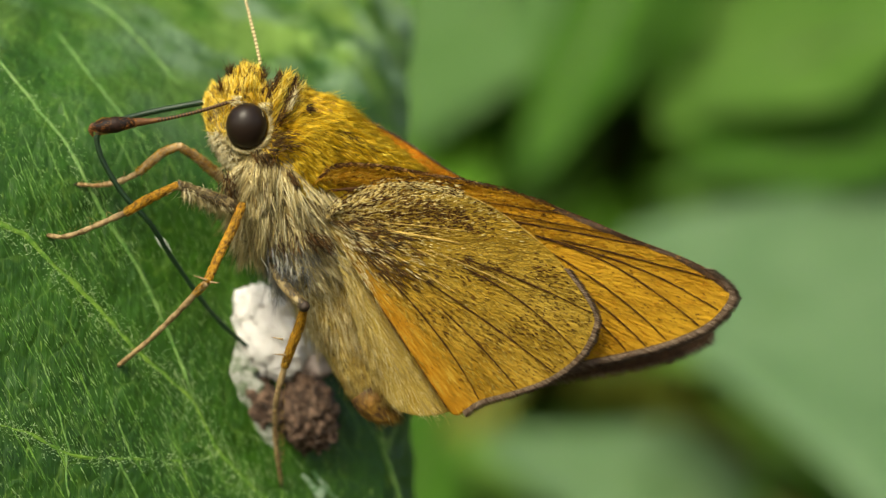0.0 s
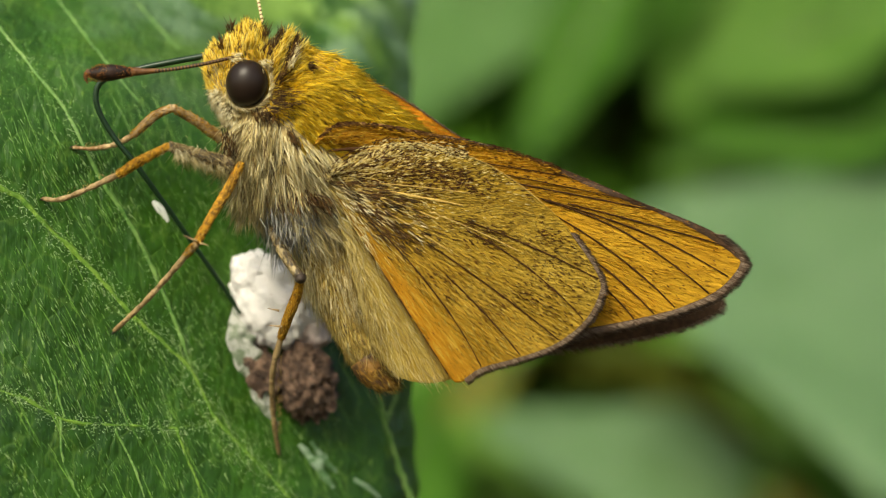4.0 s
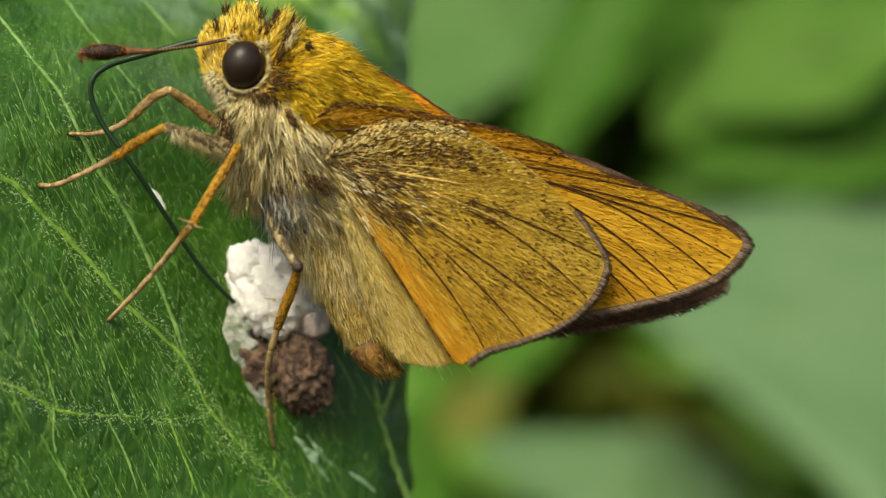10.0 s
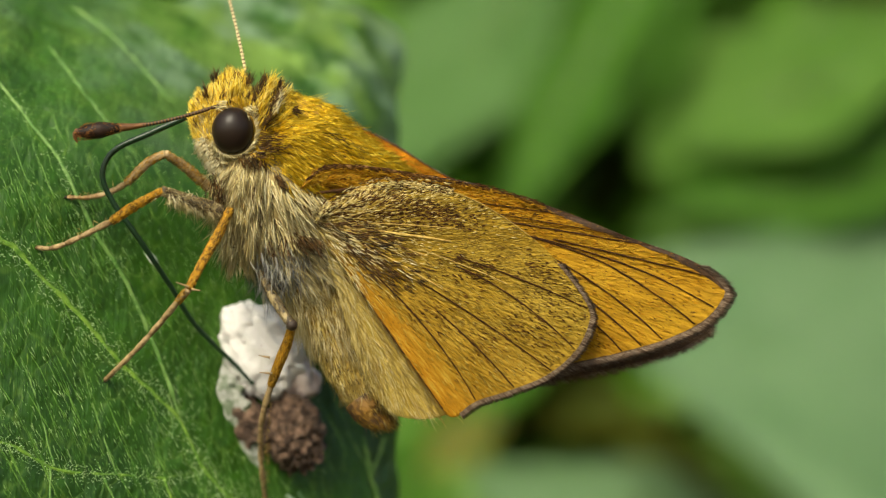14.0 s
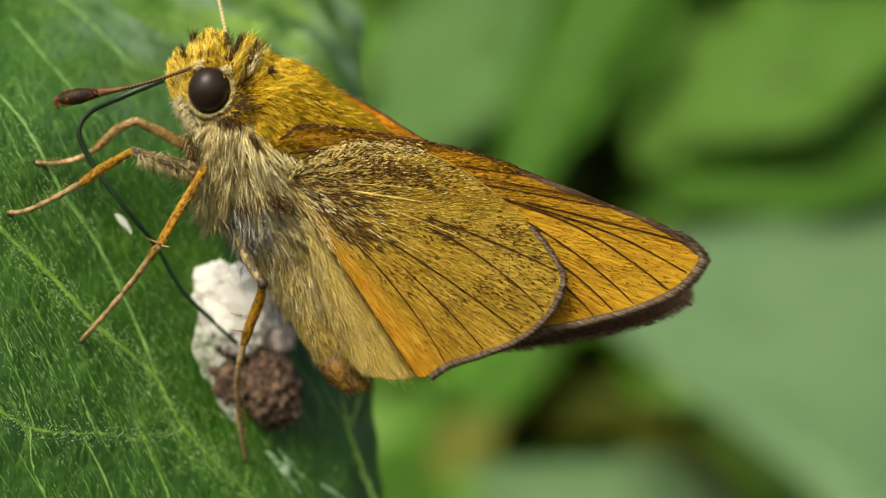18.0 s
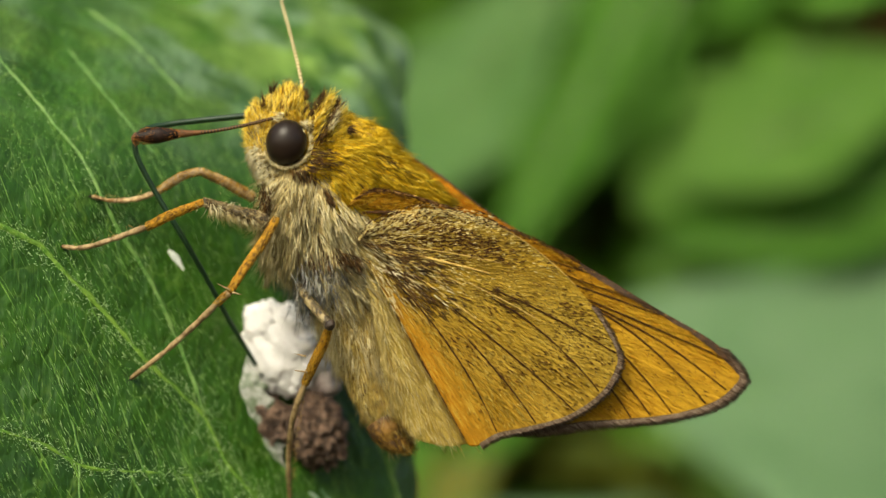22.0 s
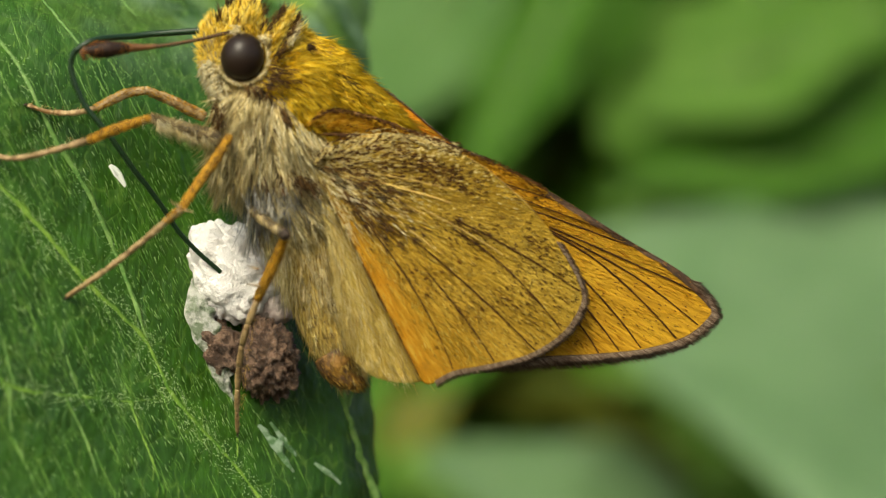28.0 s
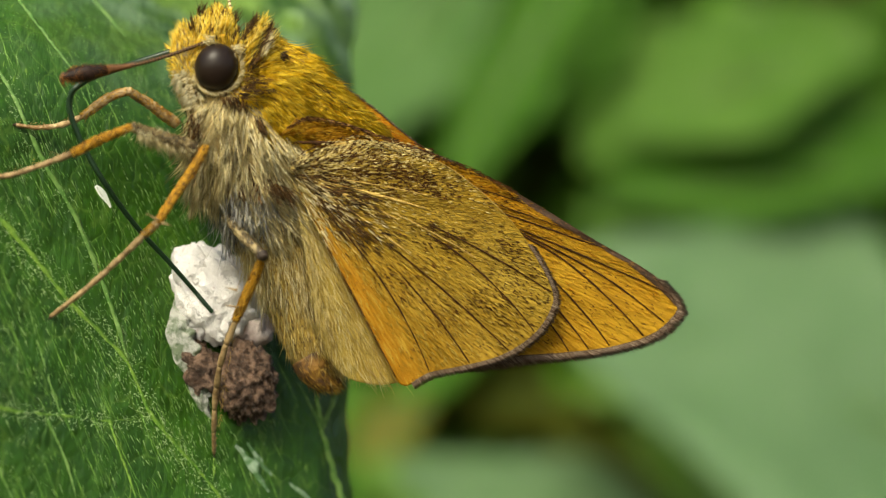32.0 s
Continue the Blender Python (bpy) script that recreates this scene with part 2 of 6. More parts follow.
ANT_NEAR = antenna_material("ringed_dark_antenna", (0.028, 0.016, 0.010), (0.15, 0.075, 0.018), 34.0)
ANT_FAR = antenna_material("ringed_gold_antenna", (0.74, 0.60, 0.32), (0.10, 0.045, 0.012), 40.0)


def leaf_material(name, deep, light, vein, gloss, rough, thin, streaks=True):
    s = Shade(name, rough, gloss)
    at = s.coords("Object")
    big = s.noise(at, 0.16 / MM, 3.0)
    fine = s.noise(at, 3.0 / MM, 4.0, 0.7)
    c = s.mix(s.ramp(big, (0.3, (0, 0, 0)), (0.7, (1, 1, 1))), deep, light)
    c = s.mix(s.ramp(fine, (0.35, (0.45, 0.45, 0.45)), (0.65, (0, 0, 0))), c, tuple(v * 0.62 for v in deep))
    h = fine
    if streaks:
        # fine side veins run all one way; short pale flecks lie along them
        run = s.coords("Object", (1.6 / MM, 0.9 / MM, 0.34 / MM), (0, 28, 0))
        lines = s.noise(run, 1.0, 3.0, 0.6)
        flecks = s.noise(s.coords("Object", (7.5 / MM, 2.5 / MM, 1.25 / MM), (0, 28, 0)), 1.0, 2.0, 0.6)
        c = s.mix(s.ramp(lines, (0.50, (0, 0, 0)), (0.68, (0.4, 0.4, 0.4))), c, light)
        # small panes between the finest veins
        warp = s.n("VectorMath")
        warp.operation = "ADD"
        s.link(s.coords("Object", (1.25 / MM, 0.8 / MM, 0.72 / MM), (0, 28, 0)), warp.inputs[0])
        bent = s.n("TexNoise", Scale=0.9 / MM, Detail=2.0)
        s.link(at, bent.inputs["Vector"])
        s.link(bent.outputs[1], warp.inputs[1])
        pane = s.n("TexVoronoi", Scale=1.0)
        pane.feature = "DISTANCE_TO_EDGE"
        s.link(warp.outputs[0], pane.inputs["Vector"])
        patch = s.ramp(s.noise(at, 0.5 / MM, 2.0), (0.40, (0.1, 0.1, 0.1)), (0.62, (1, 1, 1)))
        rim = s.math("MULTIPLY", s.ramp(pane.outputs[0], (0.0, (0.2, 0.2, 0.2)), (0.05, (0, 0, 0))), patch)
        c = s.mix(rim, c, vein)
        dome = s.ramp(pane.outputs[0], (0.0, (0, 0, 0)), (0.22, (1, 1, 1)))
        c = s.mix(s.ramp(flecks, (0.66, (0, 0, 0)), (0.74, (0.45, 0.45, 0.45))), c, vein)
        h = s.math("ADD", s.math("ADD", s.math("MULTIPLY", lines, 0.4), s.math("MULTIPLY", dome, 0.35)), s.math("ADD", s.math("MULTIPLY", fine, 0.5), s.math("MULTIPLY", flecks, 0.6)))
        s.rough(s.ramp(flecks, (0.4, (rough + 0.08,) * 3), (0.75, (rough - 0.1,) * 3)))
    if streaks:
        # sky sheen painted as pale bluish patches, with yellowish green, towards the upper right
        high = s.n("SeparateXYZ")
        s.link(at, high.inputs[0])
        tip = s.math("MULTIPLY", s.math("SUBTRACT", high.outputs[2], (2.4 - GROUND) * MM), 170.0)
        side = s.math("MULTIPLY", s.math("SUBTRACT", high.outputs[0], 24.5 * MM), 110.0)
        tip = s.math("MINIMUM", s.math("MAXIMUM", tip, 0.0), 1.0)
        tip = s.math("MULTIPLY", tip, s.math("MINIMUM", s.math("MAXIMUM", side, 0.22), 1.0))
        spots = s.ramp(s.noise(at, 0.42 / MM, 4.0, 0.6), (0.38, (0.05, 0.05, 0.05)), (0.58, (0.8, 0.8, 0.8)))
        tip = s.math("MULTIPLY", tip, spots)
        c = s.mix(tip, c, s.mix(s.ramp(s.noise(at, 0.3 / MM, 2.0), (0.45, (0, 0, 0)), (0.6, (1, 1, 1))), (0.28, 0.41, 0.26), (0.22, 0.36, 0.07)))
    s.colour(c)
    puck = s.noise(at, 0.5 / MM, 3.0, 0.55)
    s.bump(s.math("ADD", h, s.math("MULTIPLY", puck, 5.0)) if streaks else h, 0.09 if streaks else 0.3, 0.85)
    s.b.inputs["Coat Weight"].default_value = 0.08 if streaks else 0.0
    s.b.inputs["Coat Roughness"].default_value = 0.3
    s.thin(thin, s.mix(0.5, c, (0.22, 0.42, 0.03)))
    return s.m


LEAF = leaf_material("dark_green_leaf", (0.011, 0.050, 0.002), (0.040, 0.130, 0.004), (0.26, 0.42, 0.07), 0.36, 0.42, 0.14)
LEAF_VEIN = mottled("pale_leaf_vein", (0.17, 0.31, 0.035), (0.055, 0.17, 0.012), 2.2, 0.5, 0.4, 0.06)
LEAF_VEIN_GREY = mottled("greyish_leaf_vein", (0.15, 0.275, 0.06), (0.05, 0.155, 0.016), 2.2, 0.5, 0.4, 0.06)
FINE_VEIN = mottled("fine_leaf_vein", (0.16, 0.32, 0.045), (0.035, 0.13, 0.008), 1.6, 0.45, 0.4, 0.04)
LEAF_HAIR = hair_material("pale_leaf_hair", (0.30, 0.50, 0.16), (0.55, 0.70, 0.40))
LEAF_DASH = hair_material("lying_leaf_hair", (0.06, 0.18, 0.02), (0.16, 0.32, 0.06), (0.36, 0.52, 0.22), (0.09, 0.22, 0.03), gloss=0.4)
# white colour standing in for a bright glint on the leaf
LEAF_GLEAM = Shade("painted_leaf_glint", 0.12, 0.8)
LEAF_GLEAM.colour((0.75, 0.80, 0.72))
STEM = mottled("green_stem", (0.06, 0.14, 0.02), (0.10, 0.16, 0.04), 0.3, 0.5)
BROWN_STEM = mottled("dark_brown_stem", (0.022, 0.014, 0.005), (0.04, 0.026, 0.008), 0.3, 0.7)
BG_MID = leaf_material("mid_green_leaf", (0.045, 0.145, 0.008), (0.08, 0.21, 0.020), (0.2, 0.4, 0.1), 0.2, 0.55, 0.3, False)
BG_BRIGHT = leaf_material("fresh_green_leaf", (0.075, 0.190, 0.020), (0.13, 0.26, 0.045), (0.3, 0.5, 0.1), 0.2, 0.55, 0.35, False)
BG_SOFT = leaf_material("soft_green_leaf", (0.072, 0.175, 0.036), (0.112, 0.228, 0.066), (0.3, 0.5, 0.2), 0.3, 0.5, 0.25, False)
# bluish sky sheen is put into this leaf's paler, greyer colour
BG_PALE = leaf_material("sky_sheen_green_leaf", (0.090, 0.190, 0.068), (0.14, 0.25, 0.108), (0.4, 0.5, 0.3), 0.5, 0.45, 0.15, False)
# dark gaps come from this colour: shade painted into the undergrowth's leaves
BG_DARK = leaf_material("shade_painted_olive_leaf", (0.085, 0.070, 0.016), (0.12, 0.105, 0.022), (0.1, 0.2, 0.05), 0.03, 0.9, 0.15, False)
# fills for the gaps between plants, their shade mixed into the leaf colour
BG_OLIVE = leaf_material("olive_gap_fill", (0.050, 0.058, 0.008), (0.075, 0.090, 0.012), (0.1, 0.2, 0.05), 0.03, 0.9, 0.15, False)
BG_BROWN = leaf_material("brown_gap_fill", (0.060, 0.036, 0.012), (0.10, 0.06, 0.02), (0.1, 0.2, 0.05), 0.03, 0.9, 0.15, False)
BG_YELLOW = leaf_material("yellowing_leaf", (0.10, 0.11, 0.008), (0.16, 0.145, 0.010), (0.4, 0.3, 0.1), 0.3, 0.5, 0.2, False)
SOIL = mottled("dark_soil", (0.030, 0.022, 0.014), (0.055, 0.05, 0.02), 0.02, 0.9, 0.2, 2.0)
WHITE_DUNG = mottled("chalky_white_dropping", (0.92, 0.90, 0.87), (0.55, 0.42, 0.38), 2.2, 0.6, 0.5, 0.12, (0.60, 0.75))
MAUVE_DUNG = mottled("mauve_dropping", (0.84, 0.75, 0.71), (0.56, 0.43, 0.40), 1.8, 0.6, 0.4, 0.12)
BROWN_DUNG = mottled("brown_dropping", (0.07, 0.038, 0.022), (0.32, 0.205, 0.14), 2.8, 0.45, 0.5, 0.3, (0.46, 0.62))
THIN_FILM = mottled("thin_greenish_film", (0.28, 0.40, 0.27), (0.06, 0.17, 0.04), 2.6, 0.3, 0.6, 0.06, (0.42, 0.56))
GREY_FILM = mottled("greyish_translucent_film", (0.44, 0.45, 0.40), (0.09, 0.14, 0.06), 2.2, 0.3, 0.6, 0.1, (0.42, 0.58))


# ---- mesh helpers ----
def mesh_part(name, verts, faces, material, parent, label="", uvs=None, smooth=True):
    me = bpy.data.meshes.new(name)
    me.from_pydata([tuple(v) for v in verts], [], faces)
    if smooth:
        me.polygons.foreach_set("use_smooth", [True] * len(me.polygons))
    if uvs is not None:
        layer = me.uv_layers.new(name="UVMap")
        order = np.empty(len(me.loops), dtype=np.int32)
        me.loops.foreach_get("vertex_index", order)
        layer.data.foreach_set("uv", np.asarray(uvs, dtype=np.float32)[order].ravel())
    me.materials.append(material)
    ob = new(name, me)
    ob.parent = parent
    return tagged(ob, label)


def thing(name, at, label, category, group="", kind=""):
    ob = new(name)
    ob.empty_display_size = 0.002
    ob.location = at
    return tagged(ob, label, category, group, kind)


def spline(points, count):
    """Points evenly spread along a smooth curve through the given ones."""
    p = np.asarray(points, float)
    if len(p) == 2:
        return p[0] + np.linspace(0, 1, count)[:, None] * (p[1] - p[0])
    q = np.vstack([2 * p[0] - p[1], p, 2 * p[-1] - p[-2]])
    out = []
    for k in range(1, len(q) - 2):
        t = np.linspace(0, 1, 24, endpoint=False)[:, None]
        a, b, c, d = q[k - 1], q[k], q[k + 1], q[k + 2]
        out.append(0.5 * (2 * b + (c - a) * t + (2 * a - 5 * b + 4 * c - d) * t**2 + (3 * b - a - 3 * c + d) * t**3))
    out = np.vstack([*out, p[-1:]])
    run = np.r_[0, np.cumsum(np.linalg.norm(np.diff(out, axis=0), axis=1))]
    at = np.linspace(0, run[-1], count)
    return np.stack([np.interp(at, run, out[:, k]) for k in range(3)], 1)


def tube(points, radii, sides=10, count=24, squash=1.0, wobble=0.0):
    """Vertices, faces and uvs of a closed, tapered tube along a smooth curve; all in mm. squash: its depth against its width."""
    c = spline(points, count)
    r = np.interp(np.linspace(0, 1, count), np.linspace(0, 1, len(radii)), radii)
    ahead = np.gradient(c, axis=0)
    ahead /= np.linalg.norm(ahead, axis=1)[:, None] + 1e-12
    v, uv = [], []
    for k in range(count):
        side = np.cross(ahead[k], (0, 1, 0))
        side = side / (np.linalg.norm(side) + 1e-9) if np.linalg.norm(side) > 0.05 else np.array([1.0, 0, 0])
        deep = np.cross(side, ahead[k])
        for s in range(sides):
            a = 2 * math.pi * s / sides
            w = r[k] * (1 + wobble * noise.noise(Vector(c[k] * 2) + Vector((math.cos(a), math.sin(a), 0))))
            v.append(c[k] + w * (math.cos(a) * side + squash * math.sin(a) * deep))
            uv.append((s / sides, k / (count - 1)))
    f = [(k * sides + s, k * sides + (s + 1) % sides, (k + 1) * sides + (s + 1) % sides, (k + 1) * sides + s) for k in range(count - 1) for s in range(sides)]
    f += [tuple(range(sides))[::-1], tuple((count - 1) * sides + s for s in range(sides))]
    return np.array(v), f, uv


def strands(roots, ways, lengths, width, droop=None, bend=0.25, rng=None):
    """Vertices and faces of many thin, tapered, three-sided hairs; all in mm."""
    n = len(roots)
    ways = ways / (np.linalg.norm(ways, axis=1)[:, None] + 1e-9)
    side = np.cross(ways, rng.normal(size=(n, 3)))
    side /= np.linalg.norm(side, axis=1)[:, None] + 1e-9
    up = np.cross(side, ways)
    fall = (np.zeros((n, 3)) if droop is None else droop) + bend * side * rng.normal(size=(n, 1))
    L = lengths[:, None]
    rings = []
    for s, w in ((0.0, 1.0), (0.5, 0.8)):
        c = roots + ways * L * s + fall * L * s * s
        for a in (0, 2.0944, 4.1888):
            rings.append(c + width * w * (math.cos(a) * side + math.sin(a) * up))
    rings.append(roots + ways * L + fall * L)
    v = np.stack(rings, 1).reshape(-1, 3)
    f = []
    for o in range(0, 7 * n, 7):
        f += [(o, o + 1, o + 4, o + 3), (o + 1, o + 2, o + 5, o + 4), (o + 2, o, o + 3, o + 5), (o + 3, o + 4, o + 6), (o + 4, o + 5, o + 6), (o + 5, o + 3, o + 6)]
    return v, f


# ---- the big leaf on which the butterfly sits ----
def leaf_depth(x, z):
    top = max(0.0, z - 1)
    crumple = min(1.3, max(0.0, z - 3.5) / 5.0) * (0.9 * noise.noise(Vector((x * 0.45, z * 0.6, 7.0))) + 0.35 * noise.noise(Vector((x * 1.2, z * 1.3, 2.0))))
    ripple = crumple + 0.10 * math.sin(0.9 * x + 0.5 * z) + 0.22 * noise.noise(Vector((x * 0.35, z * 0.25, 3.0)))
    bent = top * top if top < 8 else 64 + 16 * (top - 8)
    return 0.34 + 0.75 * (x + 11) + 0.22 * (z + 4) + 0.10 * bent + ripple * min(1.0, abs(x + 11) / 5)


def leaf_rim(z):
    """How far the blade reaches across at the height z."""
    tooth = abs(((z + 40) / 5.2) % 1.0 - 0.5) * 0.5
    return -1.95 - 0.035 * (z + 2) - tooth + 0.045 * min(9.0, max(0.0, z)) - 0.15 * min(2.0, max(0, z - 8.6)) ** 2 + 0.3 * noise.noise(Vector((0, z * 0.6, 9)))


TOP = ((-23.741, 14.446, 16.913), (-16.819, 11.306, 12.335), (-13.209, 11.252, 10.818), (-11.128, 11.141, 9.899), (-10.05, 12.956, 10.453), (-8.721, 16.227, 11.702), (-5.637, 18.082, 11.451), (-3.396, 18.713, 10.874), (-1.619, 18.532, 10.042))


def leaf_top(x):
    tooth = abs(((x + 30) / 1.7) % 1.0 - 0.5) * 0.3
    return float(np.interp(x, [p[0] for p in TOP], [p[2] for p in TOP])) + tooth - 0.08 + 0.15 * noise.noise(Vector((x * 0.8, 0, 4)))


plant = thing("leafy_plant", (-0.040, 0.012, GROUND * MM), "tall green plant with a broad toothed dark green leaf", "plant")


def in_plant(v):
    return (np.asarray(v) - np.array([-40.0, 12.0, GROUND])) * MM


def main_leaf():
    nu, nv = 150, 210
    v = []
    for lay in (0, 1):
        for j in range(nv):
            for i in range(nu):
                s, t = i / (nu - 1), j / (nv - 1)
                x = -34 + s * 32
                zz = -34 + t * (leaf_top(x) + 34)
                x = -34 + s * (leaf_rim(zz) + 34)
                wide = 0.035 + 0.025 * min(1.0, max(0.0, zz) / 4)
                curl = (max(0.0, s - 1 + wide) / wide) ** 1.5
                y = leaf_depth(x, zz) + curl * (1.5 + 3.0 * min(1.0, max(0.0, zz) / 4))
                v.append((x, y + 0.22 * lay, zz))
    f = []
    o = nu * nv
    for j in range(nv - 1):
        for i in range(nu - 1):
            a = j * nu + i
            f.append((a, a + 1, a + nu + 1, a + nu))
            f.append((o + a, o + a + nu, o + a + nu + 1, o + a + 1))
    rim = [i for i in range(nu)] + [j * nu + nu - 1 for j in range(1, nv)] + [(nv - 1) * nu + i for i in range(nu - 2, -1, -1)] + [j * nu for j in range(nv - 2, 0, -1)]
    for a, b in zip(rim, rim[1:] + rim[:1]):
        f.append((a, o + a, o + b, b))
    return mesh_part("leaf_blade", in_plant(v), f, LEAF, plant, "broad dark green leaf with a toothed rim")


blade = main_leaf()
rng = np.random.default_rng(5)


def leaf_vein(points, radii, material, name="leaf_vein"):
    c = spline(points, 40)
    c[:, 1] = [leaf_depth(x, z) + 0.02 for x, _, z in c]
    radii = [0.62 * r for r in radii] if len(radii) > 4 else radii
    c[:, 0] += [0.05 * noise.noise(Vector((k * 0.7, radii[0] * 9, points[0][0]))) for k in range(len(c))]
    v, f, uv = tube(c, radii, 8, 140, 0.3, 0.8)
    mesh_part(name, in_plant(v), f, material, blade)
    return c


V1 = leaf_vein([(-17.34, 1.909, 7.211), (-15.881, 0.897, 5.591), (-14.556, 0.367, 4.041), (-13.621, 0.211, 2.828), (-12.423, 0.245, 0.421), (-11.478, 0.6, -1.19), (-10.565, 0.838, -3.218), (-9.812, 0.956, -5.251), (-9.453, 1.001, -6.268)], [0.12, 0.16, 0.18, 0.20, 0.17], LEAF_VEIN_GREY)
V2 = leaf_vein([(-16.589, -2.799, 0.787), (-14.935, -1.761, -0.136), (-14.051, -1.314, -1.119), (-12.613, -0.588, -2.717), (-11.322, 0.014, -4.381), (-9.565, 0.927, -6.221), (-8.568, 1.231, -8.242), (-6.719, 2.132, -10.449), (-5.521, 2.649, -12.184)], [0.26, 0.22, 0.18, 0.16, 0.17, 0.15], LEAF_VEIN)
V3 = leaf_vein([(-16.428, -4.212, -6.184), (-14.656, -3.033, -6.869), (-13.46, -2.314, -7.678), (-12.429, -1.602, -7.954), (-11.381, -0.844, -8.081), (-9.946, 0.184, -8.302), (-8.568, 1.231, -8.242)], [0.17, 0.13, 0.12, 0.09, 0.08], LEAF_VEIN)
leaf_vein([(-13.46, -2.314, -7.678), (-13.318, -2.541, -9.194), (-12.303, -2.297, -11.548)], [0.09, 0.07, 0.05], LEAF_VEIN_GREY)
leaf_vein([(-11.815, -1.195, -8.198), (-11.251, -1.036, -9.399), (-10.725, -0.998, -11.021)], [0.08, 0.07, 0.04], LEAF_VEIN_GREY)
leaf_vein([(-9.946, 0.184, -8.302), (-9.161, 0.314, -10.386), (-8.531, 0.42, -12.052)], [0.08, 0.06, 0.04], LEAF_VEIN)
leaf_vein([(-14.772, -2.328, -3.268), (-14.067, -2.184, -5.018), (-13.344, -2.216, -7.63)], [0.05, 0.06, 0.07], LEAF_VEIN_GREY)
leaf_vein([(-12.71, -0.926, -3.927), (-12.213, -0.944, -5.702), (-11.435, -0.875, -8.038)], [0.04, 0.05, 0.06], LEAF_VEIN_GREY)
leaf_vein([(-10.682, 0.011, -6.581), (-10.298, 0.12, -7.393), (-10.001, 0.144, -8.297)], [0.02, 0.04, 0.06], LEAF_VEIN_GREY)
leaf_vein([(-6.547, 2.513, -9.302), (-6.528, 2.306, -10.309), (-6.677, 2.132, -10.593)], [0.05, 0.06, 0.07], LEAF_VEIN)
leaf_vein([(-3.108, 5.53, -7.316), (-2.781, 5.445, -8.816), (-2.242, 5.468, -10.544), (-1.382, 5.587, -12.936)], [0.10, 0.11, 0.13, 0.15], LEAF_VEIN_GREY)
leaf_vein([(-2.263, 6.15, -7.376), (-2.781, 5.445, -8.816)], [0.06, 0.08], LEAF_VEIN_GREY)
leaf_vein([(-3.734, 5.116, -7.061), (-2.781, 5.445, -8.816)], [0.05, 0.07], LEAF_VEIN_GREY)
leaf_vein([(-14.897, 4.062, 7.427), (-13.176, 2.739, 5.424), (-11.424, 2.171, 3.32)], [0.10, 0.09, 0.06], LEAF_VEIN_GREY)
leaf_vein([(-14.684, 7.402, 9.31), (-12.744, 6.375, 7.878), (-10.343, 4.797, 5.364)], [0.12, 0.10, 0.06], LEAF_VEIN_GREY)
leaf_vein([(-14.914, -2.559, -3.834), (-15.801, -2.883, -2.282)], [0.05, 0.04], LEAF_VEIN_GREY)


def leaf_hairs():
    roots = []
    for c, many, wide in ((V2, 2000, 0.26), (V3, 800, 0.20), (V1, 400, 0.16)):
        for _ in range(many):
            p = c[rng.integers(len(c))] + rng.normal(size=3) * wide * np.array([1, 0, 1])
            roots.append((p[0], leaf_depth(p[0], p[2]), p[2]))
    n = len(roots)
    ways = np.array([-0.45, -0.8, 0.1]) + rng.normal(size=(n, 3)) * 0.5
    v, f = strands(np.array(roots), ways, rng.uniform(0.04, 0.15, n), 0.013, rng=rng)
    tagged(mesh_part("leaf_hairs", in_plant(v), f, LEAF_HAIR, blade), kind="stuff")
    roots = []
    while len(roots) < 5200:
        x, z = rng.uniform(-17, -4.5), rng.uniform(-14, 6)
        if noise.noise(Vector((x * 0.5, z * 0.4, 1.0))) + 0.35 * noise.noise(Vector((x * 2, z * 1.5, 5.0))) > rng.uniform(-0.5, 0.45):
            roots.append((x, leaf_depth(x, z) - 0.005, z))
    n = len(roots)
    ways = np.array([0.42, 0.06, -1.0]) + rng.normal(size=(n, 3)) * np.array([0.12, 0.05, 0.12])
    v, f = strands(np.array(roots), ways, rng.uniform(0.10, 0.55, n) * rng.uniform(0.4, 1.0, n), 0.017, rng=rng, bend=0.1)
    tagged(mesh_part("lying_hairs", in_plant(v), f, LEAF_DASH, blade), kind="stuff")


leaf_hairs()


def fine_veins():
    """The finest side veins, which run all one way across the blade."""
    vs, fs, n = [], [], 0
    for q in range(760):
        x, z = rng.uniform(-16.5, -4.5), rng.uniform(-12, 5)
        long, k = rng.uniform(0.8, 3.2) if q < 230 else rng.uniform(0.15, 0.6), rng.uniform(0.38, 0.56)
        c = np.array([(x + k * s * long + 0.05 * noise.noise(Vector((x, s * 4, z))), 0.0, z - s * long) for s in np.linspace(0, 1, 10)])
        c[:, 1] = [leaf_depth(q[0], q[2]) + 0.008 for q in c]
        v, f, uv = tube(c, [0.010, rng.uniform(0.02, 0.034) if q < 230 else rng.uniform(0.014, 0.024), 0.010], 5, 14 if q < 230 else 6, 0.6, 0.6)
        vs.append(v)
        fs += [tuple(q + n for q in face) for face in f]
        n += len(v)
    tagged(mesh_part("fine_vein", in_plant(np.vstack(vs)), fs, FINE_VEIN, blade), kind="stuff")


fine_veins()

# petiole and stem, which carry the leaf
v, f, uv = tube([(-39, -13, -26), (-36, -14.5, -22), (-32, -14.6, -16)], [0.9, 0.8, 0.6], 12, 20)
mesh_part("petiole", in_plant(v), f, STEM, plant)
v, f, uv = tube([(-40, 12, GROUND - 4), (-41, 4, -180), (-39, -6, -90), (-39, -13, -26), (-41, -12, 30)], [2.4, 2.2, 1.8, 1.5, 1.0], 12, 40)
mesh_part("stem", in_plant(v), f, STEM, plant)


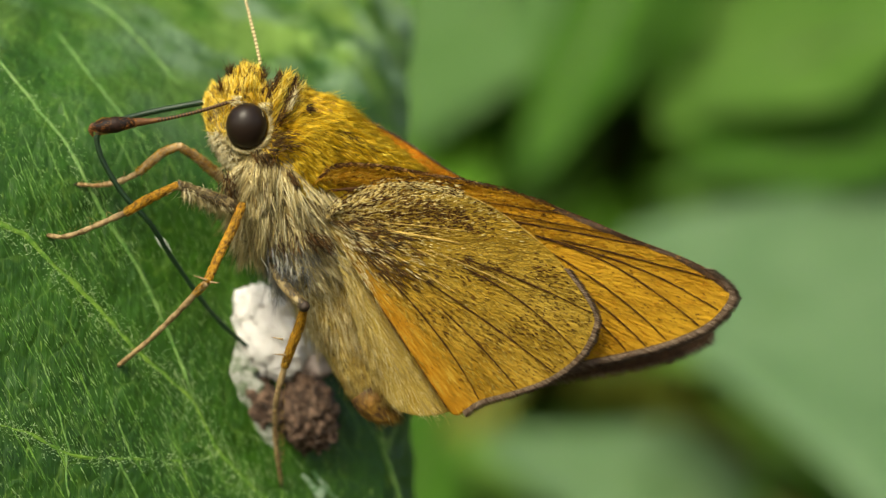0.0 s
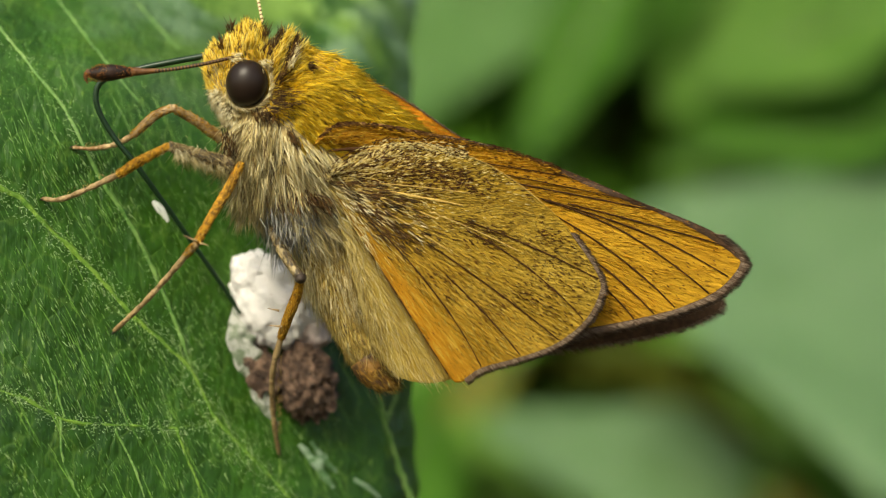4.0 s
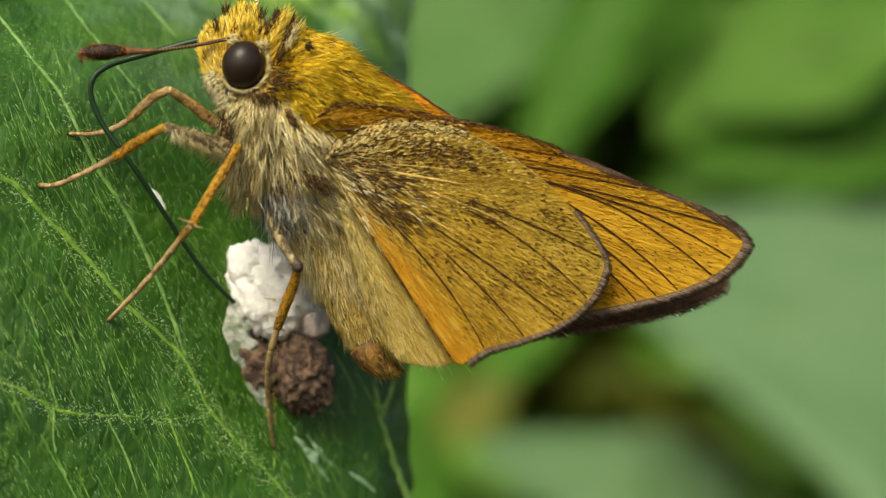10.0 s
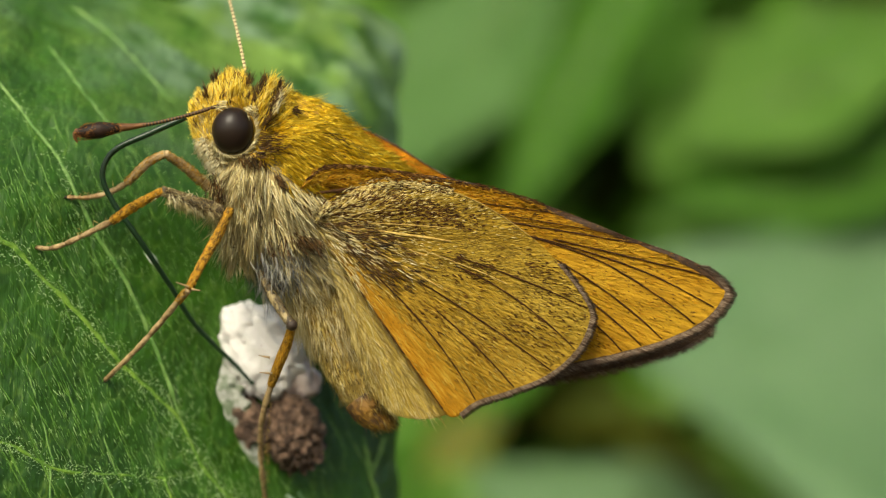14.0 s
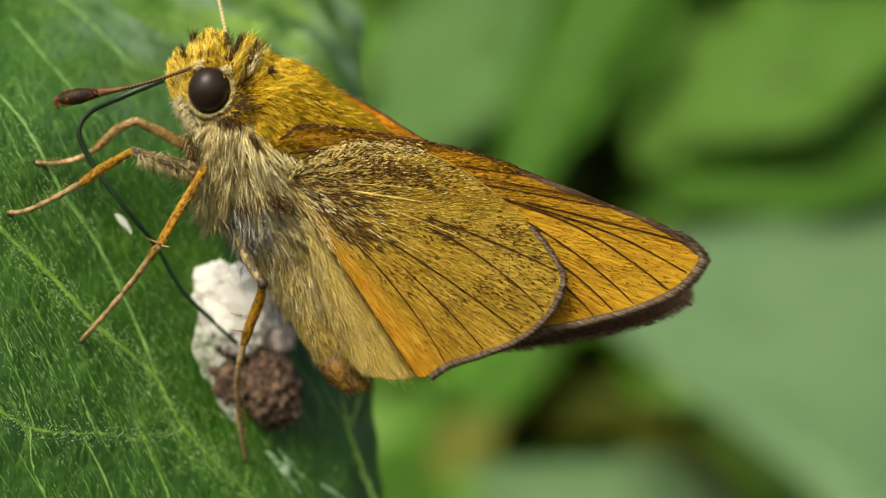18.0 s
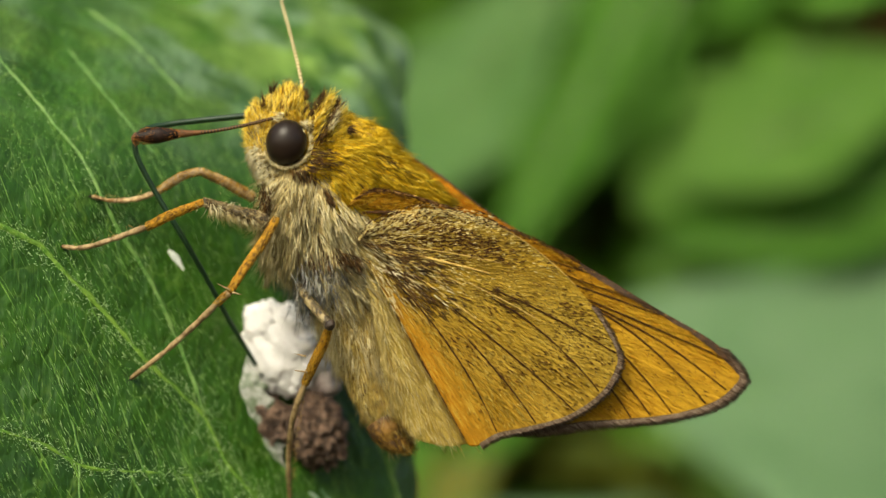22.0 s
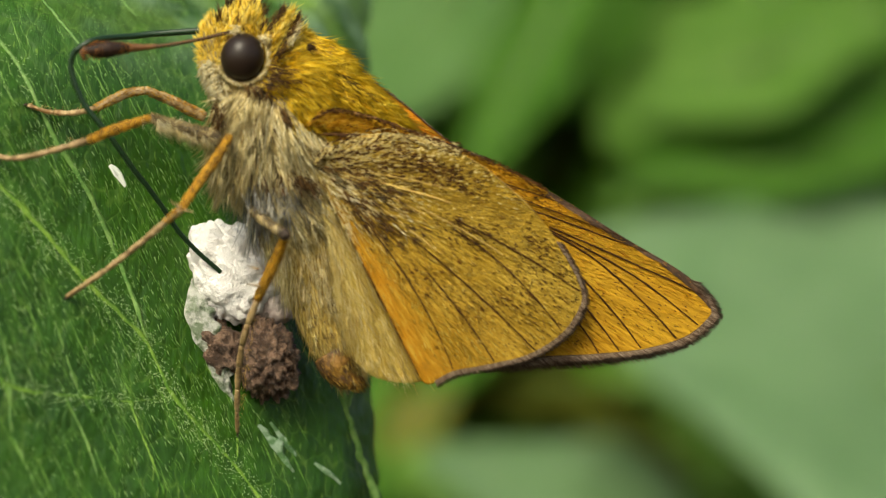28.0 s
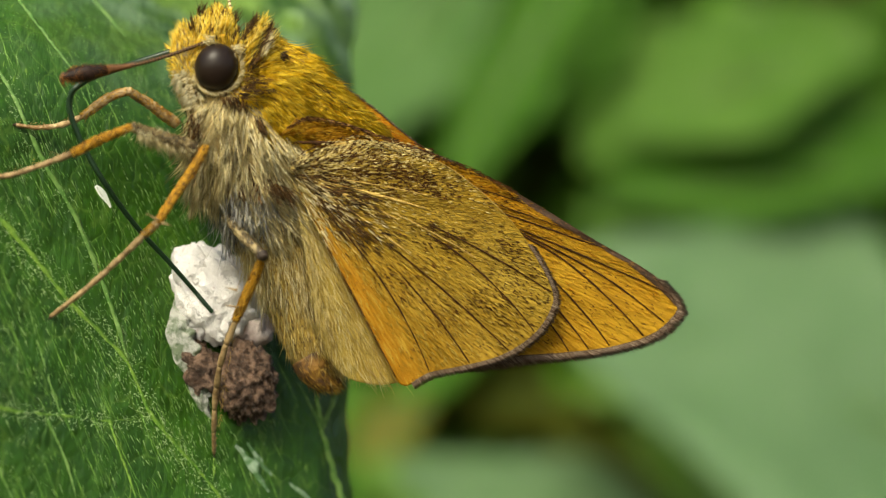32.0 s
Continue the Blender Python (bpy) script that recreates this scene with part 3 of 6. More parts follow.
# ---- the dropping on the leaf ----
def lump(centre, radii, turn, rough, detail, seed, sides=28):
    """An uneven lump, in mm."""
    m = Euler([radians(a) for a in turn]).to_matrix()
    v, f = [], []
    for j in range(sides // 2 + 1):
        for i in range(sides):
            a, b = 2 * math.pi * i / sides, math.pi * j / (sides // 2)
            d = Vector((math.sin(b) * math.cos(a), math.sin(b) * math.sin(a), math.cos(b)))
            k = 1 + rough * noise.fractal(d * detail + Vector((seed, 0, 0)), 1.0, 2.0, 5)
            v.append(Vector(centre) + m @ Vector((d.x * radii[0] * k, d.y * radii[1] * k, d.z * radii[2] * k)))
    for j in range(sides // 2):
        for i in range(sides):
            f.append((j * sides + i, j * sides + (i + 1) % sides, (j + 1) * sides + (i + 1) % sides, (j + 1) * sides + i))
    return v, f


DUNG_AT = (-6.572, 3.256, -5.84)
dung = thing("bird_dropping", Vector(DUNG_AT) * MM, "white and brown bird dropping dried on the leaf", "dropping")


def in_dung(v):
    return (np.asarray([tuple(p) for p in v]) - np.array(DUNG_AT)) * MM


def dropping():
    v, f = lump((-6.714, 2.973, -3.941), (1.5, 1.15, 1.75), (0, -22, 0), 0.17, 2.8, 3.0, 90)
    mesh_part("white_cap", in_dung(v), f, WHITE_DUNG, dung, "chalky white upper mass")
    v, f = lump((-7.458, 2.707, -3.095), (0.75, 0.8, 0.95), (0, -15, 0), 0.16, 2.4, 13.0, 48)
    mesh_part("white_knob", in_dung(v), f, WHITE_DUNG, dung)
    v, f = lump((-7.35, 2.70, -4.60), (0.62, 0.45, 0.95), (0, -18, 0), 0.20, 2.6, 17.0, 48)
    mesh_part("white_knob", in_dung(v), f, WHITE_DUNG, dung)
    v, f = lump((-5.56, 3.711, -5.033), (0.95, 0.95, 0.9), (0, 10, 0), 0.25, 2.2, 8.0, 40)
    mesh_part("mauve_lump", in_dung(v), f, MAUVE_DUNG, dung)
    v, f = lump((-5.51, 3.05, -6.971), (1.05, 1.1, 1.4), (0, -12, 0), 0.24, 5.0, 5.0, 120)
    mesh_part("brown_mass", in_dung(v), f, BROWN_DUNG, dung, "crumbly dark brown lower mass")
    v, f = lump((-7.133, 2.578, -6.511), (0.75, 0.5, 0.95), (0, -30, 0), 0.4, 2.8, 7.0, 48)
    mesh_part("brown_crumb", in_dung(v), f, BROWN_DUNG, dung)
    for k, (pts, r) in enumerate((([(-7.964, 2.589, -4.127), (-8.032, 2.269, -5.348), (-7.527, 2.374, -6.596), (-6.927, 2.591, -7.653)], [0.3, 0.55, 0.5, 0.25]),
                                  ([(-5.824, 3.063, -9.269), (-5.217, 3.327, -10.14), (-4.606, 3.605, -10.957)], [0.06, 0.24, 0.05]),
                                  ([(-5.43, 3.373, -9.203), (-4.92, 3.588, -9.966), (-4.512, 3.795, -10.416)], [0.04, 0.15, 0.03]),
                                  ([(-3.9, 4.194, -10.684), (-3.446, 4.448, -11.082), (-2.968, 4.722, -11.465)], [0.04, 0.12, 0.04]),
                                  ([(-10.78, 1.322, -0.285), (-10.531, 1.432, -0.633), (-10.263, 1.553, -1.002)], [0.06, 0.20, 0.07]),
                                  ([(-7.364, 2.807, -5.18), (-7.632, 2.386, -6.184), (-7.318, 2.349, -7.421), (-6.523, 2.709, -8.497)], [0.2, 0.4, 0.35, 0.1]))):
        c = spline(pts, 16)
        c[:, 1] = [leaf_depth(x, z) - (0.06 if k == 0 else 0.0) for x, _, z in c]
        v, f, uv = tube(c, r, 14, 60, 0.16, 1.3)
        # the fifth belongs to the leaf: a white ridge painted as its glint
        mesh_part("smear_or_glint", in_dung(v), f, LEAF_GLEAM.m if k == 4 else GREY_FILM if k in (0, 5) else THIN_FILM, dung)


dropping()


# ---- the butterfly ----
BUTTERFLY_ROWS = [
    (0, -5.252, -0.212, 1.592, 2.37, 2.59, 0.82),
    (0.5, -5.274, -0.278, 1.635, 2.08, 2.41, 0.95),
    (1, -5.294, -0.36, 1.69, 1.77, 2.88, 0.57),
    (1.5, -5.313, -0.486, 1.767, 1.96, 2.73, 0.25),
    (2, -5.213, -0.654, 1.795, 1.92, 2.89, -0.28),
    (2.5, -5.182, -0.651, 1.766, 2.04, 2.82, 0.29),
    (3, -5.138, -0.736, 1.732, 1.63, 2.63, 0.2),
    (3.5, -5.096, -0.795, 1.697, 1.89, 3.2, -0.19),
    (5.5, -5.159, -0.606, 1.694, 0.2, 2.05, 2.16),
    (6, -5.136, -0.742, 1.723, -0.13, 2.26, 1.46),
    (6.5, -5.185, -0.908, 1.859, -0.92, 1.86, 1.03),
    (7, -5.074, -0.888, 1.755, 0.62, 2.33, 1.36),
    (7.5, -5.216, -0.791, 1.889, -1.08, 1.69, 0.62),
    (8, -5.209, -0.805, 1.904, -1.22, 1.59, 0.66),
    (8.5, -5.11, -0.863, 1.821, -0.21, 2.21, 0.8),
    (9, -5.089, -0.958, 1.879, -0.82, 2.13, 0.5),
    (9.5, -5.093, -0.689, 1.795, 0.13, 2.41, 1.39),
    (10, -5.203, -0.758, 1.916, -1.03, 1.59, 1.07),
    (10.5, -5.223, -0.674, 1.927, 0.3, 1.43, 1.17),
    (11, -5.226, -0.791, 2.044, 0.74, 0.87, 1.6),
    (11.5, -5.337, -0.924, 2.217, -1.01, 0.07, 0.56),
    (12, -5.183, -1.035, 2.013, 0.72, 0.43, 0.63),
    (12.5, -5.228, -0.841, 2.005, 0.44, 0.45, 0.34),
    (13, -5.301, -0.503, 2, -0, -0.04, -0.03),
    (13.5, -5.248, -0.621, 1.972, 0.95, 0.11, 0.65),
    (14, -5.333, -0.631, 2.015, 0.42, -0.23, -0.05),
    (14.5, -5.254, -0.674, 1.954, 1.4, -0.03, 0.58),
    (16.5, -4.954, -0.704, 1.955, 0.17, 3.11, -2.96),
    (17, -4.971, -0.812, 1.767, 0.49, 3.9, -4.64),
    (17.5, -4.958, -0.906, 1.812, 0.14, 3.26, -4.53),
    (18, -4.945, -1.036, 1.773, 0.37, 3.24, -4.34),
    (18.5, -4.911, -1.308, 1.785, 0.09, 6.35, -2.84),
    (19, -4.94, -1.401, 1.712, -1.05, 2.75, -0.28),
    (19.5, -5.143, -1.114, 1.686, -1.1, 2.77, -1.85),
    (20, -5.126, -0.91, 1.684, -1.32, 2.51, -1.8),
    (20.5, -5.169, -0.728, 1.717, -0.97, 2.5, -1.35),
    (21, -5.171, -0.661, 1.756, -1.12, 2.39, -0.47),
    (21.5, -4.892, -0.958, 1.472, -2.64, 3.68, -1.92),
    (22, -4.612, -0.146, 1.304, -1.21, 6.41, 0.93),
    (22.5, -4.746, 0.174, 1.392, -0.03, 5.94, 2.97),
    (23, -4.694, -0.038, 1.211, -0.27, 6.61, 0.53),
    (23.5, -4.723, -0.002, 1.298, -0.78, 6.7, 1.59),
    (24, -4.699, 0.027, 1.31, -0.77, 6.76, 2.19),
    (24.5, -4.663, 0.012, 1.249, -0.73, 7.13, 1.6),
    (25, -4.588, -0.084, 1.23, -1.76, 6.94, 0.55),
    (25.5, -4.314, -0.063, 1.049, -1.32, 7.86, 1.84),
    (26, -4.195, -0.1, 1.04, -2.13, 7.83, 2.24),
    (26.5, -4.113, -0.055, 0.959, -1.67, 8.3, 2.86),
    (28.5, -4.586, 0.535, 1.018, -0.14, 7.9, 3.37),
    (29, -4.628, 0.659, 1.065, 0.21, 7.21, 3.21),
    (29.5, -4.709, 0.66, 1.039, -0.32, 6.9, 2.88),
    (30, -4.713, 0.704, 1.043, -0.02, 6.7, 3.72),
    (30.5, -4.801, 0.703, 1.319, 1.71, 6.2, 5.35),
    (31, -4.904, 0.65, 1.553, 1.79, 5.7, 5.26),
    (31.5, -4.887, 0.593, 1.542, 2.22, 6.14, 5.16),
    (32, -4.886, 0.361, 1.652, 0.9, 5.32, 5.92),
]
ORIGIN = np.array([-5.3, -0.5, 2.0])
butterfly = thing("butterfly", ORIGIN * MM, "furry orange-brown skipper butterfly with closed wings on a leaf", "butterfly")


def own(v):
    """From the plan of the resting butterfly, in mm, to its own space."""
    return (np.asarray([tuple(p) for p in v]) - ORIGIN) * MM


def body_part(name, pts, radii, material, sides=24, count=36, squash=1.0, label="", parent=None):
    v, f, uv = tube(pts, radii, sides, count, squash, 0.06)
    return mesh_part(name, own(v), f, material, parent or butterfly, label, uv), v


thorax, thorax_v = body_part("thorax", [(-6.58, 0, 4.32), (-6.18, 0, 3.12), (-5.74, 0, 2.12), (-5.28, 0, 0.92), (-5.14, 0, -0.28), (-4.88, 0, -1.18)], [1.2, 2, 2.28, 2.12, 1.76, 1.36], SKIN_PALE, 28, 40, 0.66, "thorax under pale and yellow fur")
back, back_v = body_part("back", [(-6.271, -0.1, 4.713), (-5.073, -0.1, 4.014), (-3.48, 0, 3.26), (-1.685, 0.2, 2.587)], [0.95, 1.22, 0.76, 0.2], SKIN_YELLOW, 24, 30, 0.8)
chest, chest_v = body_part("chest", [(-6.162, -0.2, 3.111), (-6.408, -0.35, 2.408), (-6.90, -0.5, 1.013), (-7.05, -0.4, 0.02), (-6.90, -0.2, -0.578)], [0.12, 1.34, 1.12, 0.78, 0.3], SKIN_PALE, 20, 24, 0.8)
abdomen, abdomen_v = body_part("abdomen", [(-4.90, 0.1, -0.18), (-4.55, 0.1, -1.582), (-3.74, 0.1, -3.185), (-3.00, 0.1, -4.627), (-2.46, 0.1, -5.508), (-2.14, 0.1, -6.029)], [1.34, 1.26, 1.14, 1.02, 0.86, 0.5], SKIN_ABDOMEN, 26, 60, 0.85, "slender ochre abdomen, dark at the tip")
head, head_v = body_part("head", [(-7.62, -0.1, 2.85), (-7.60, -0.1, 3.80), (-7.45, -0.1, 4.75), (-7.30, -0.1, 5.34), (-7.20, -0.1, 5.70), (-7.15, -0.1, 5.88)], [0.5, 0.92, 1.14, 1.0, 0.72, 0.25], SKIN_YELLOW, 26, 34, 0.95, "head with golden fur")
collar, collar_v = body_part("collar", [(-5.80, -0.2, 5.20), (-6.16, -0.5, 4.38), (-6.50, -0.5, 3.30)], [0.30, 0.60, 0.50], SKIN_YELLOW, 18, 20, 1.2)
palp, palp_v = body_part("palpus", [(-7.70, -0.7, 2.62), (-8.06, -0.8, 3.55), (-8.38, -0.75, 4.55), (-8.30, -0.6, 5.22)], [0.24, 0.40, 0.44, 0.16], SKIN_PALE, 16, 20, 0.8)
palp_far, palp_far_v = body_part("palpus", [(-7.80, 0.5, 2.70), (-8.20, 0.6, 3.65), (-8.50, 0.6, 4.65), (-8.40, 0.5, 5.30)], [0.24, 0.40, 0.44, 0.16], SKIN_PALE, 16, 20, 0.8)

shoulder, shoulder_v = body_part("shoulder", [(-5.607, -0.9, 4.462), (-5.10, -1.15, 3.45), (-5.06, -1.2, 2.70), (-5.27, -1.25, 1.85)], [0.1, 1.0, 0.72, 0.12], SKIN_YELLOW, 18, 20, 0.42)

mantle, mantle_v = body_part("mantle", [(-5.611, -0.85, 4.011), (-4.416, -1, 3.60), (-2.90, -0.95, 3.12), (-1.70, -0.8, 2.72)], [0.48, 0.80, 0.42, 0.08], SKIN_YELLOW, 18, 24, 0.4)

EYE_AT = (-7.26, -1.3, 3.953)
for name, at in (("eye", EYE_AT), ("eye", (-7.425, 1, 4.077))):
    v, f = lump(at, (0.72, 0.60, 0.80), (0, 8, 0), 0.0, 1.0, 0.0, 48)
    mesh_part(name, own(v), f, EYE, butterfly, "glossy dark brown compound eye")


def fur(name, verts, sides, many, flow, lift, length, width, material, rng, keep=None, bend=0.25, front=0.75, clump=0.3, tuft=9):
    """Hairs rooted on a tube of that many sides: they lie along the flow and stand off by lift."""
    v = np.asarray(verts)
    rings = len(v) // sides
    grid = v.reshape(rings, sides, 3)
    mid = grid.mean(1)
    along = np.gradient(grid, axis=0)
    around = np.roll(grid, -1, axis=1) - np.roll(grid, 1, axis=1)
    face = np.cross(around, along)
    face /= np.linalg.norm(face, axis=2)[:, :, None] + 1e-12
    flip = np.sign((face * (grid - mid[:, None])).sum(2).mean())
    face *= flip if flip else 1.0
    roots, out = [], []
    while len(roots) < many:
        k, s = rng.uniform(0, rings - 1.01), rng.integers(sides)
        a = int(k)
        w = k - a
        u = rng.uniform()
        p = (grid[a, s] * (1 - w) + grid[a + 1, s] * w) * (1 - u) + (grid[a, (s + 1) % sides] * (1 - w) + grid[a + 1, (s + 1) % sides] * w) * u
        o = face[a, s] * (1 - w) + face[a + 1, s] * w
        o /= np.linalg.norm(o) + 1e-9
        if o[1] > 0.3 and rng.uniform() < front:
            continue
        if keep is not None and not keep(p):
            continue
        roots.append(p)
        out.append(o)
    roots, out = np.array(roots), np.array(out)
    way = np.array([flow(p) for p in roots]) if callable(flow) else np.tile(np.array(flow, float), (many, 1))
    way /= np.linalg.norm(way, axis=1)[:, None]
    into = np.minimum(0.0, (way * out).sum(1))[:, None]
    way = way - 1.1 * into * out
    way /= np.linalg.norm(way, axis=1)[:, None] + 1e-9
    ways = way + lift * out + rng.normal(size=(many, 3)) * 0.13
    L = rng.uniform(length[0], length[1], many)
    ways /= np.linalg.norm(ways, axis=1)[:, None]
    pick = rng.choice(many, max(1, many // tuft), replace=False)
    near = pick[np.argmin(((roots[:, None] - roots[None, pick]) ** 2).sum(2), axis=1)]
    goal = roots[near] + (ways[near] + 0.12 * rng.normal(size=(many, 3))[near]) * L[near][:, None]
    ways = (1 - clump) * ways * L[:, None] + clump * (goal - roots)
    ways /= np.linalg.norm(ways, axis=1)[:, None]
    tips = roots + ways * L[:, None] * 1.1
    over = lambda p: (((p[:, 0] - EYE_AT[0]) / 0.73) ** 2 + ((p[:, 2] - EYE_AT[2]) / 0.81) ** 2 < 1) & (p[:, 1] < -0.4)
    clear = ~(over(tips) | over(roots) | over((roots + tips) / 2))
    roots, out, ways, way, L = roots[clear], out[clear], ways[clear], way[clear], L[clear]
    vv, ff = strands(roots - out * 0.03, ways, L, width, way * 0.2 - out * 0.1, bend, rng)
    ob = mesh_part(name, own(vv), ff, material, butterfly)
    return tagged(ob, kind="stuff")


rng = np.random.default_rng(11)
AFT = np.array([0.93, 0.0, -0.36])
DOWN = np.array([0.12, -0.1, -1.0])
upper = lambda p: p[2] > 1.2 - 0.55 * (p[0] + 5.6)
fur("back_fur", back_v, 24, 5200, AFT, 0.07, (0.35, 0.85), 0.019, YELLOW_FUR, rng, clump=0.55, tuft=12)
fur("thorax_fur", thorax_v, 28, 3400, AFT + np.array([0, 0, -0.25]), 0.09, (0.35, 0.8), 0.019, YELLOW_FUR, rng, keep=lambda p: p[2] > 2.95 - 0.55 * (p[0] + 6.5), clump=0.5)
fan = lambda p: np.array([0.9, -0.05, -0.12 - 0.38 * (4.2 - p[2])])
fur("shoulder_fur", shoulder_v, 18, 3600, fan, 0.07, (0.3, 0.7), 0.018, YELLOW_FUR, rng, clump=0.55, tuft=12)
fur("shoulder_dark_fur", shoulder_v, 18, 260, fan, 0.05, (0.2, 0.5), 0.019, DARK_FUR, rng)
fur("mantle_fur", mantle_v, 18, 3000, AFT + np.array([0.1, 0, -0.1]), 0.07, (0.35, 0.8), 0.018, YELLOW_FUR, rng, clump=0.55, tuft=12)
fur("mantle_dark_fur", mantle_v, 18, 150, AFT + np.array([0.1, 0, -0.1]), 0.05, (0.2, 0.5), 0.018, DARK_FUR, rng)
# dark hairs put in as the shade between the breast's clumps
fur("breast_gap_shade", thorax_v, 28, 420, lambda p: DOWN + np.array([0.55 * (p[0] + 6.3), 0, 0]), 0.16, (0.5, 1.1), 0.018, DARK_FUR, rng, keep=lambda p: p[2] < 2.6 - 0.55 * (p[0] + 6.5) and p[0] > -7.65, bend=0.3, clump=0.8, tuft=24)
fur("breast_fur", thorax_v, 28, 3000, lambda p: DOWN + np.array([0.55 * (p[0] + 6.3), 0, 0]), 0.22, (0.6, 1.7), 0.021, PALE_FUR, rng, keep=lambda p: p[2] < 3.0 - 0.55 * (p[0] + 6.5) and p[0] > -7.65 and not (p[0] < -5.9 and p[2] < 0.4), bend=0.22, clump=0.85, tuft=24)
fur("chest_fur", chest_v, 20, 1700, DOWN, 0.2, (0.4, 1.0), 0.020, PALE_FUR, rng, bend=0.2, clump=0.8, tuft=20)
fur("grey_fur", thorax_v, 28, 600, np.array([0.25, -0.2, -1.0]), 0.2, (0.5, 1.3), 0.017, GREY_FUR, rng, keep=lambda p: p[2] < 0.3 and p[0] < -4.4, bend=0.5)
fur("abdomen_long_fur", abdomen_v, 26, 1500, np.array([0.3, -0.1, -1.0]), 0.22, (0.5, 1.1), 0.012, PALE_FUR, rng, keep=lambda p: p[2] > -3.6, bend=0.3, clump=0.6, tuft=12)
fur("abdomen_fur", abdomen_v, 26, 3600, np.array([0.4, -0.1, -1.0]), 0.1, (0.25, 0.7), 0.014, TAN_FUR, rng)
tip_part, tip_v = body_part('abdomen_tip', [(-2.88, 0, -5.42), (-2.437, -0.1, -6.011), (-2.034, -0.2, -6.242), (-1.715, -0.2, -6.162)], [0.68, 0.68, 0.44, 0.12], SKIN_TIP, 18, 20, 0.9, 'rust and dark brown abdomen tip')
fur("tip_fur", tip_v, 18, 380, np.array([0.7, -0.1, -0.6]), 0.15, (0.15, 0.4), 0.014, TIP_FUR, rng)
fur("head_fur", head_v, 26, 2600, lambda p: np.array([-0.25 - 0.5 * (p[0] + 7.4), -0.1, 0.55 * (p[2] - 3.9)]) + 1e-3, 0.5, (0.2, 0.46), 0.022, GOLD_FUR, rng, clump=0.5, tuft=12)
fur("head_tuft", head_v, 26, 200, lambda p: np.array([0.25, -0.1, 1.0]), 0.5, (0.3, 0.6), 0.020, DARK_FUR, rng, keep=lambda p: p[2] > 4.8, clump=0.6)
fur("throat_fur", head_v, 26, 800, np.array([0.35, -0.15, -1.0]), 0.2, (0.3, 0.65), 0.019, PALE_FUR, rng, keep=lambda p: p[2] < 3.4, clump=0.6)
fur("cheek_fur", head_v, 26, 900, np.array([-0.1, -0.15, -1.0]), 0.35, (0.2, 0.5), 0.018, CREAM_FUR, rng, keep=lambda p: p[2] < 3.7 and p[0] < -7.0)
fur("collar_fur", collar_v, 18, 1100, lambda p: np.array([0.3, -0.1, 0.9 * (p[2] - 3.9)]) + 1e-3, 0.4, (0.35, 0.72), 0.025, GOLD_FUR, rng, clump=0.55)
fur("collar_tuft", collar_v, 18, 300, lambda p: np.array([0.5, -0.1, 0.8 * (p[2] - 3.9)]) + 1e-3, 0.45, (0.4, 0.75), 0.022, DARK_FUR, rng, clump=0.6)
fur("palpus_fur", palp_v, 16, 800, np.array([-0.2, -0.1, 0.5]), 0.6, (0.15, 0.38), 0.017, GOLD_FUR, rng, keep=lambda p: p[2] > 3.5)
fur("palpus_fur", palp_v, 16, 420, np.array([-0.3, -0.1, -0.4]), 0.6, (0.15, 0.35), 0.016, CREAM_FUR, rng, keep=lambda p: p[2] < 3.8)
fur("palpus_tuft", palp_v, 16, 60, np.array([-0.2, -0.1, 0.6]), 0.6, (0.2, 0.4), 0.018, DARK_FUR, rng, keep=lambda p: p[2] > 4.0, clump=0.7)
fur("palpus_fur", palp_far_v, 16, 500, np.array([-0.35, 0, 0.3]), 0.6, (0.15, 0.38), 0.016, GOLD_FUR, rng)


def ring_of_hairs():
    """Pale hairs that frame the eye."""
    n = 620
    a = rng.uniform(-2.7, 0.7, n)
    c = np.array((-7.26, -1.15, 3.953))
    roots = c + np.stack([0.80 * np.cos(a), rng.uniform(-0.25, 0.2, n), 0.87 * np.sin(a)], 1)
    ways = np.stack([-np.sin(a) * 0.6 + 0.5 * np.cos(a), -0.1 + 0 * a, np.cos(a) * 0.6 + 0.3 * np.sin(a)], 1)
    v, f = strands(roots, ways, rng.uniform(0.15, 0.35, n), 0.015, rng=rng)
    tagged(mesh_part("eye_ring", own(v), f, PALE_FUR, butterfly), kind="stuff")


ring_of_hairs()


def brow(at, lean, many, material, name):
    """A small tuft of hairs that spring from one spot."""
    roots = np.array(at) + rng.normal(size=(many, 3)) * 0.09
    ways = np.array(lean) + rng.normal(size=(many, 3)) * 0.25
    v, f = strands(roots, ways, rng.uniform(0.25, 0.5, many), 0.02, rng=rng)
    tagged(mesh_part(name, own(v), f, material, butterfly), kind="stuff")


def stripe(a, b, lean, many, material, name, wide=0.07, long=(0.3, 0.6)):
    """Hairs of one colour in a line from a to b."""
    a, b = np.array(a), np.array(b)
    roots = a + rng.uniform(0, 1, (many, 1)) * (b - a) + rng.normal(size=(many, 3)) * wide
    ways = np.array(lean) + rng.normal(size=(many, 3)) * 0.2
    v, f = strands(roots, ways, rng.uniform(*long, many), 0.019, rng=rng)
    tagged(mesh_part(name, own(v), f, material, butterfly), kind="stuff")


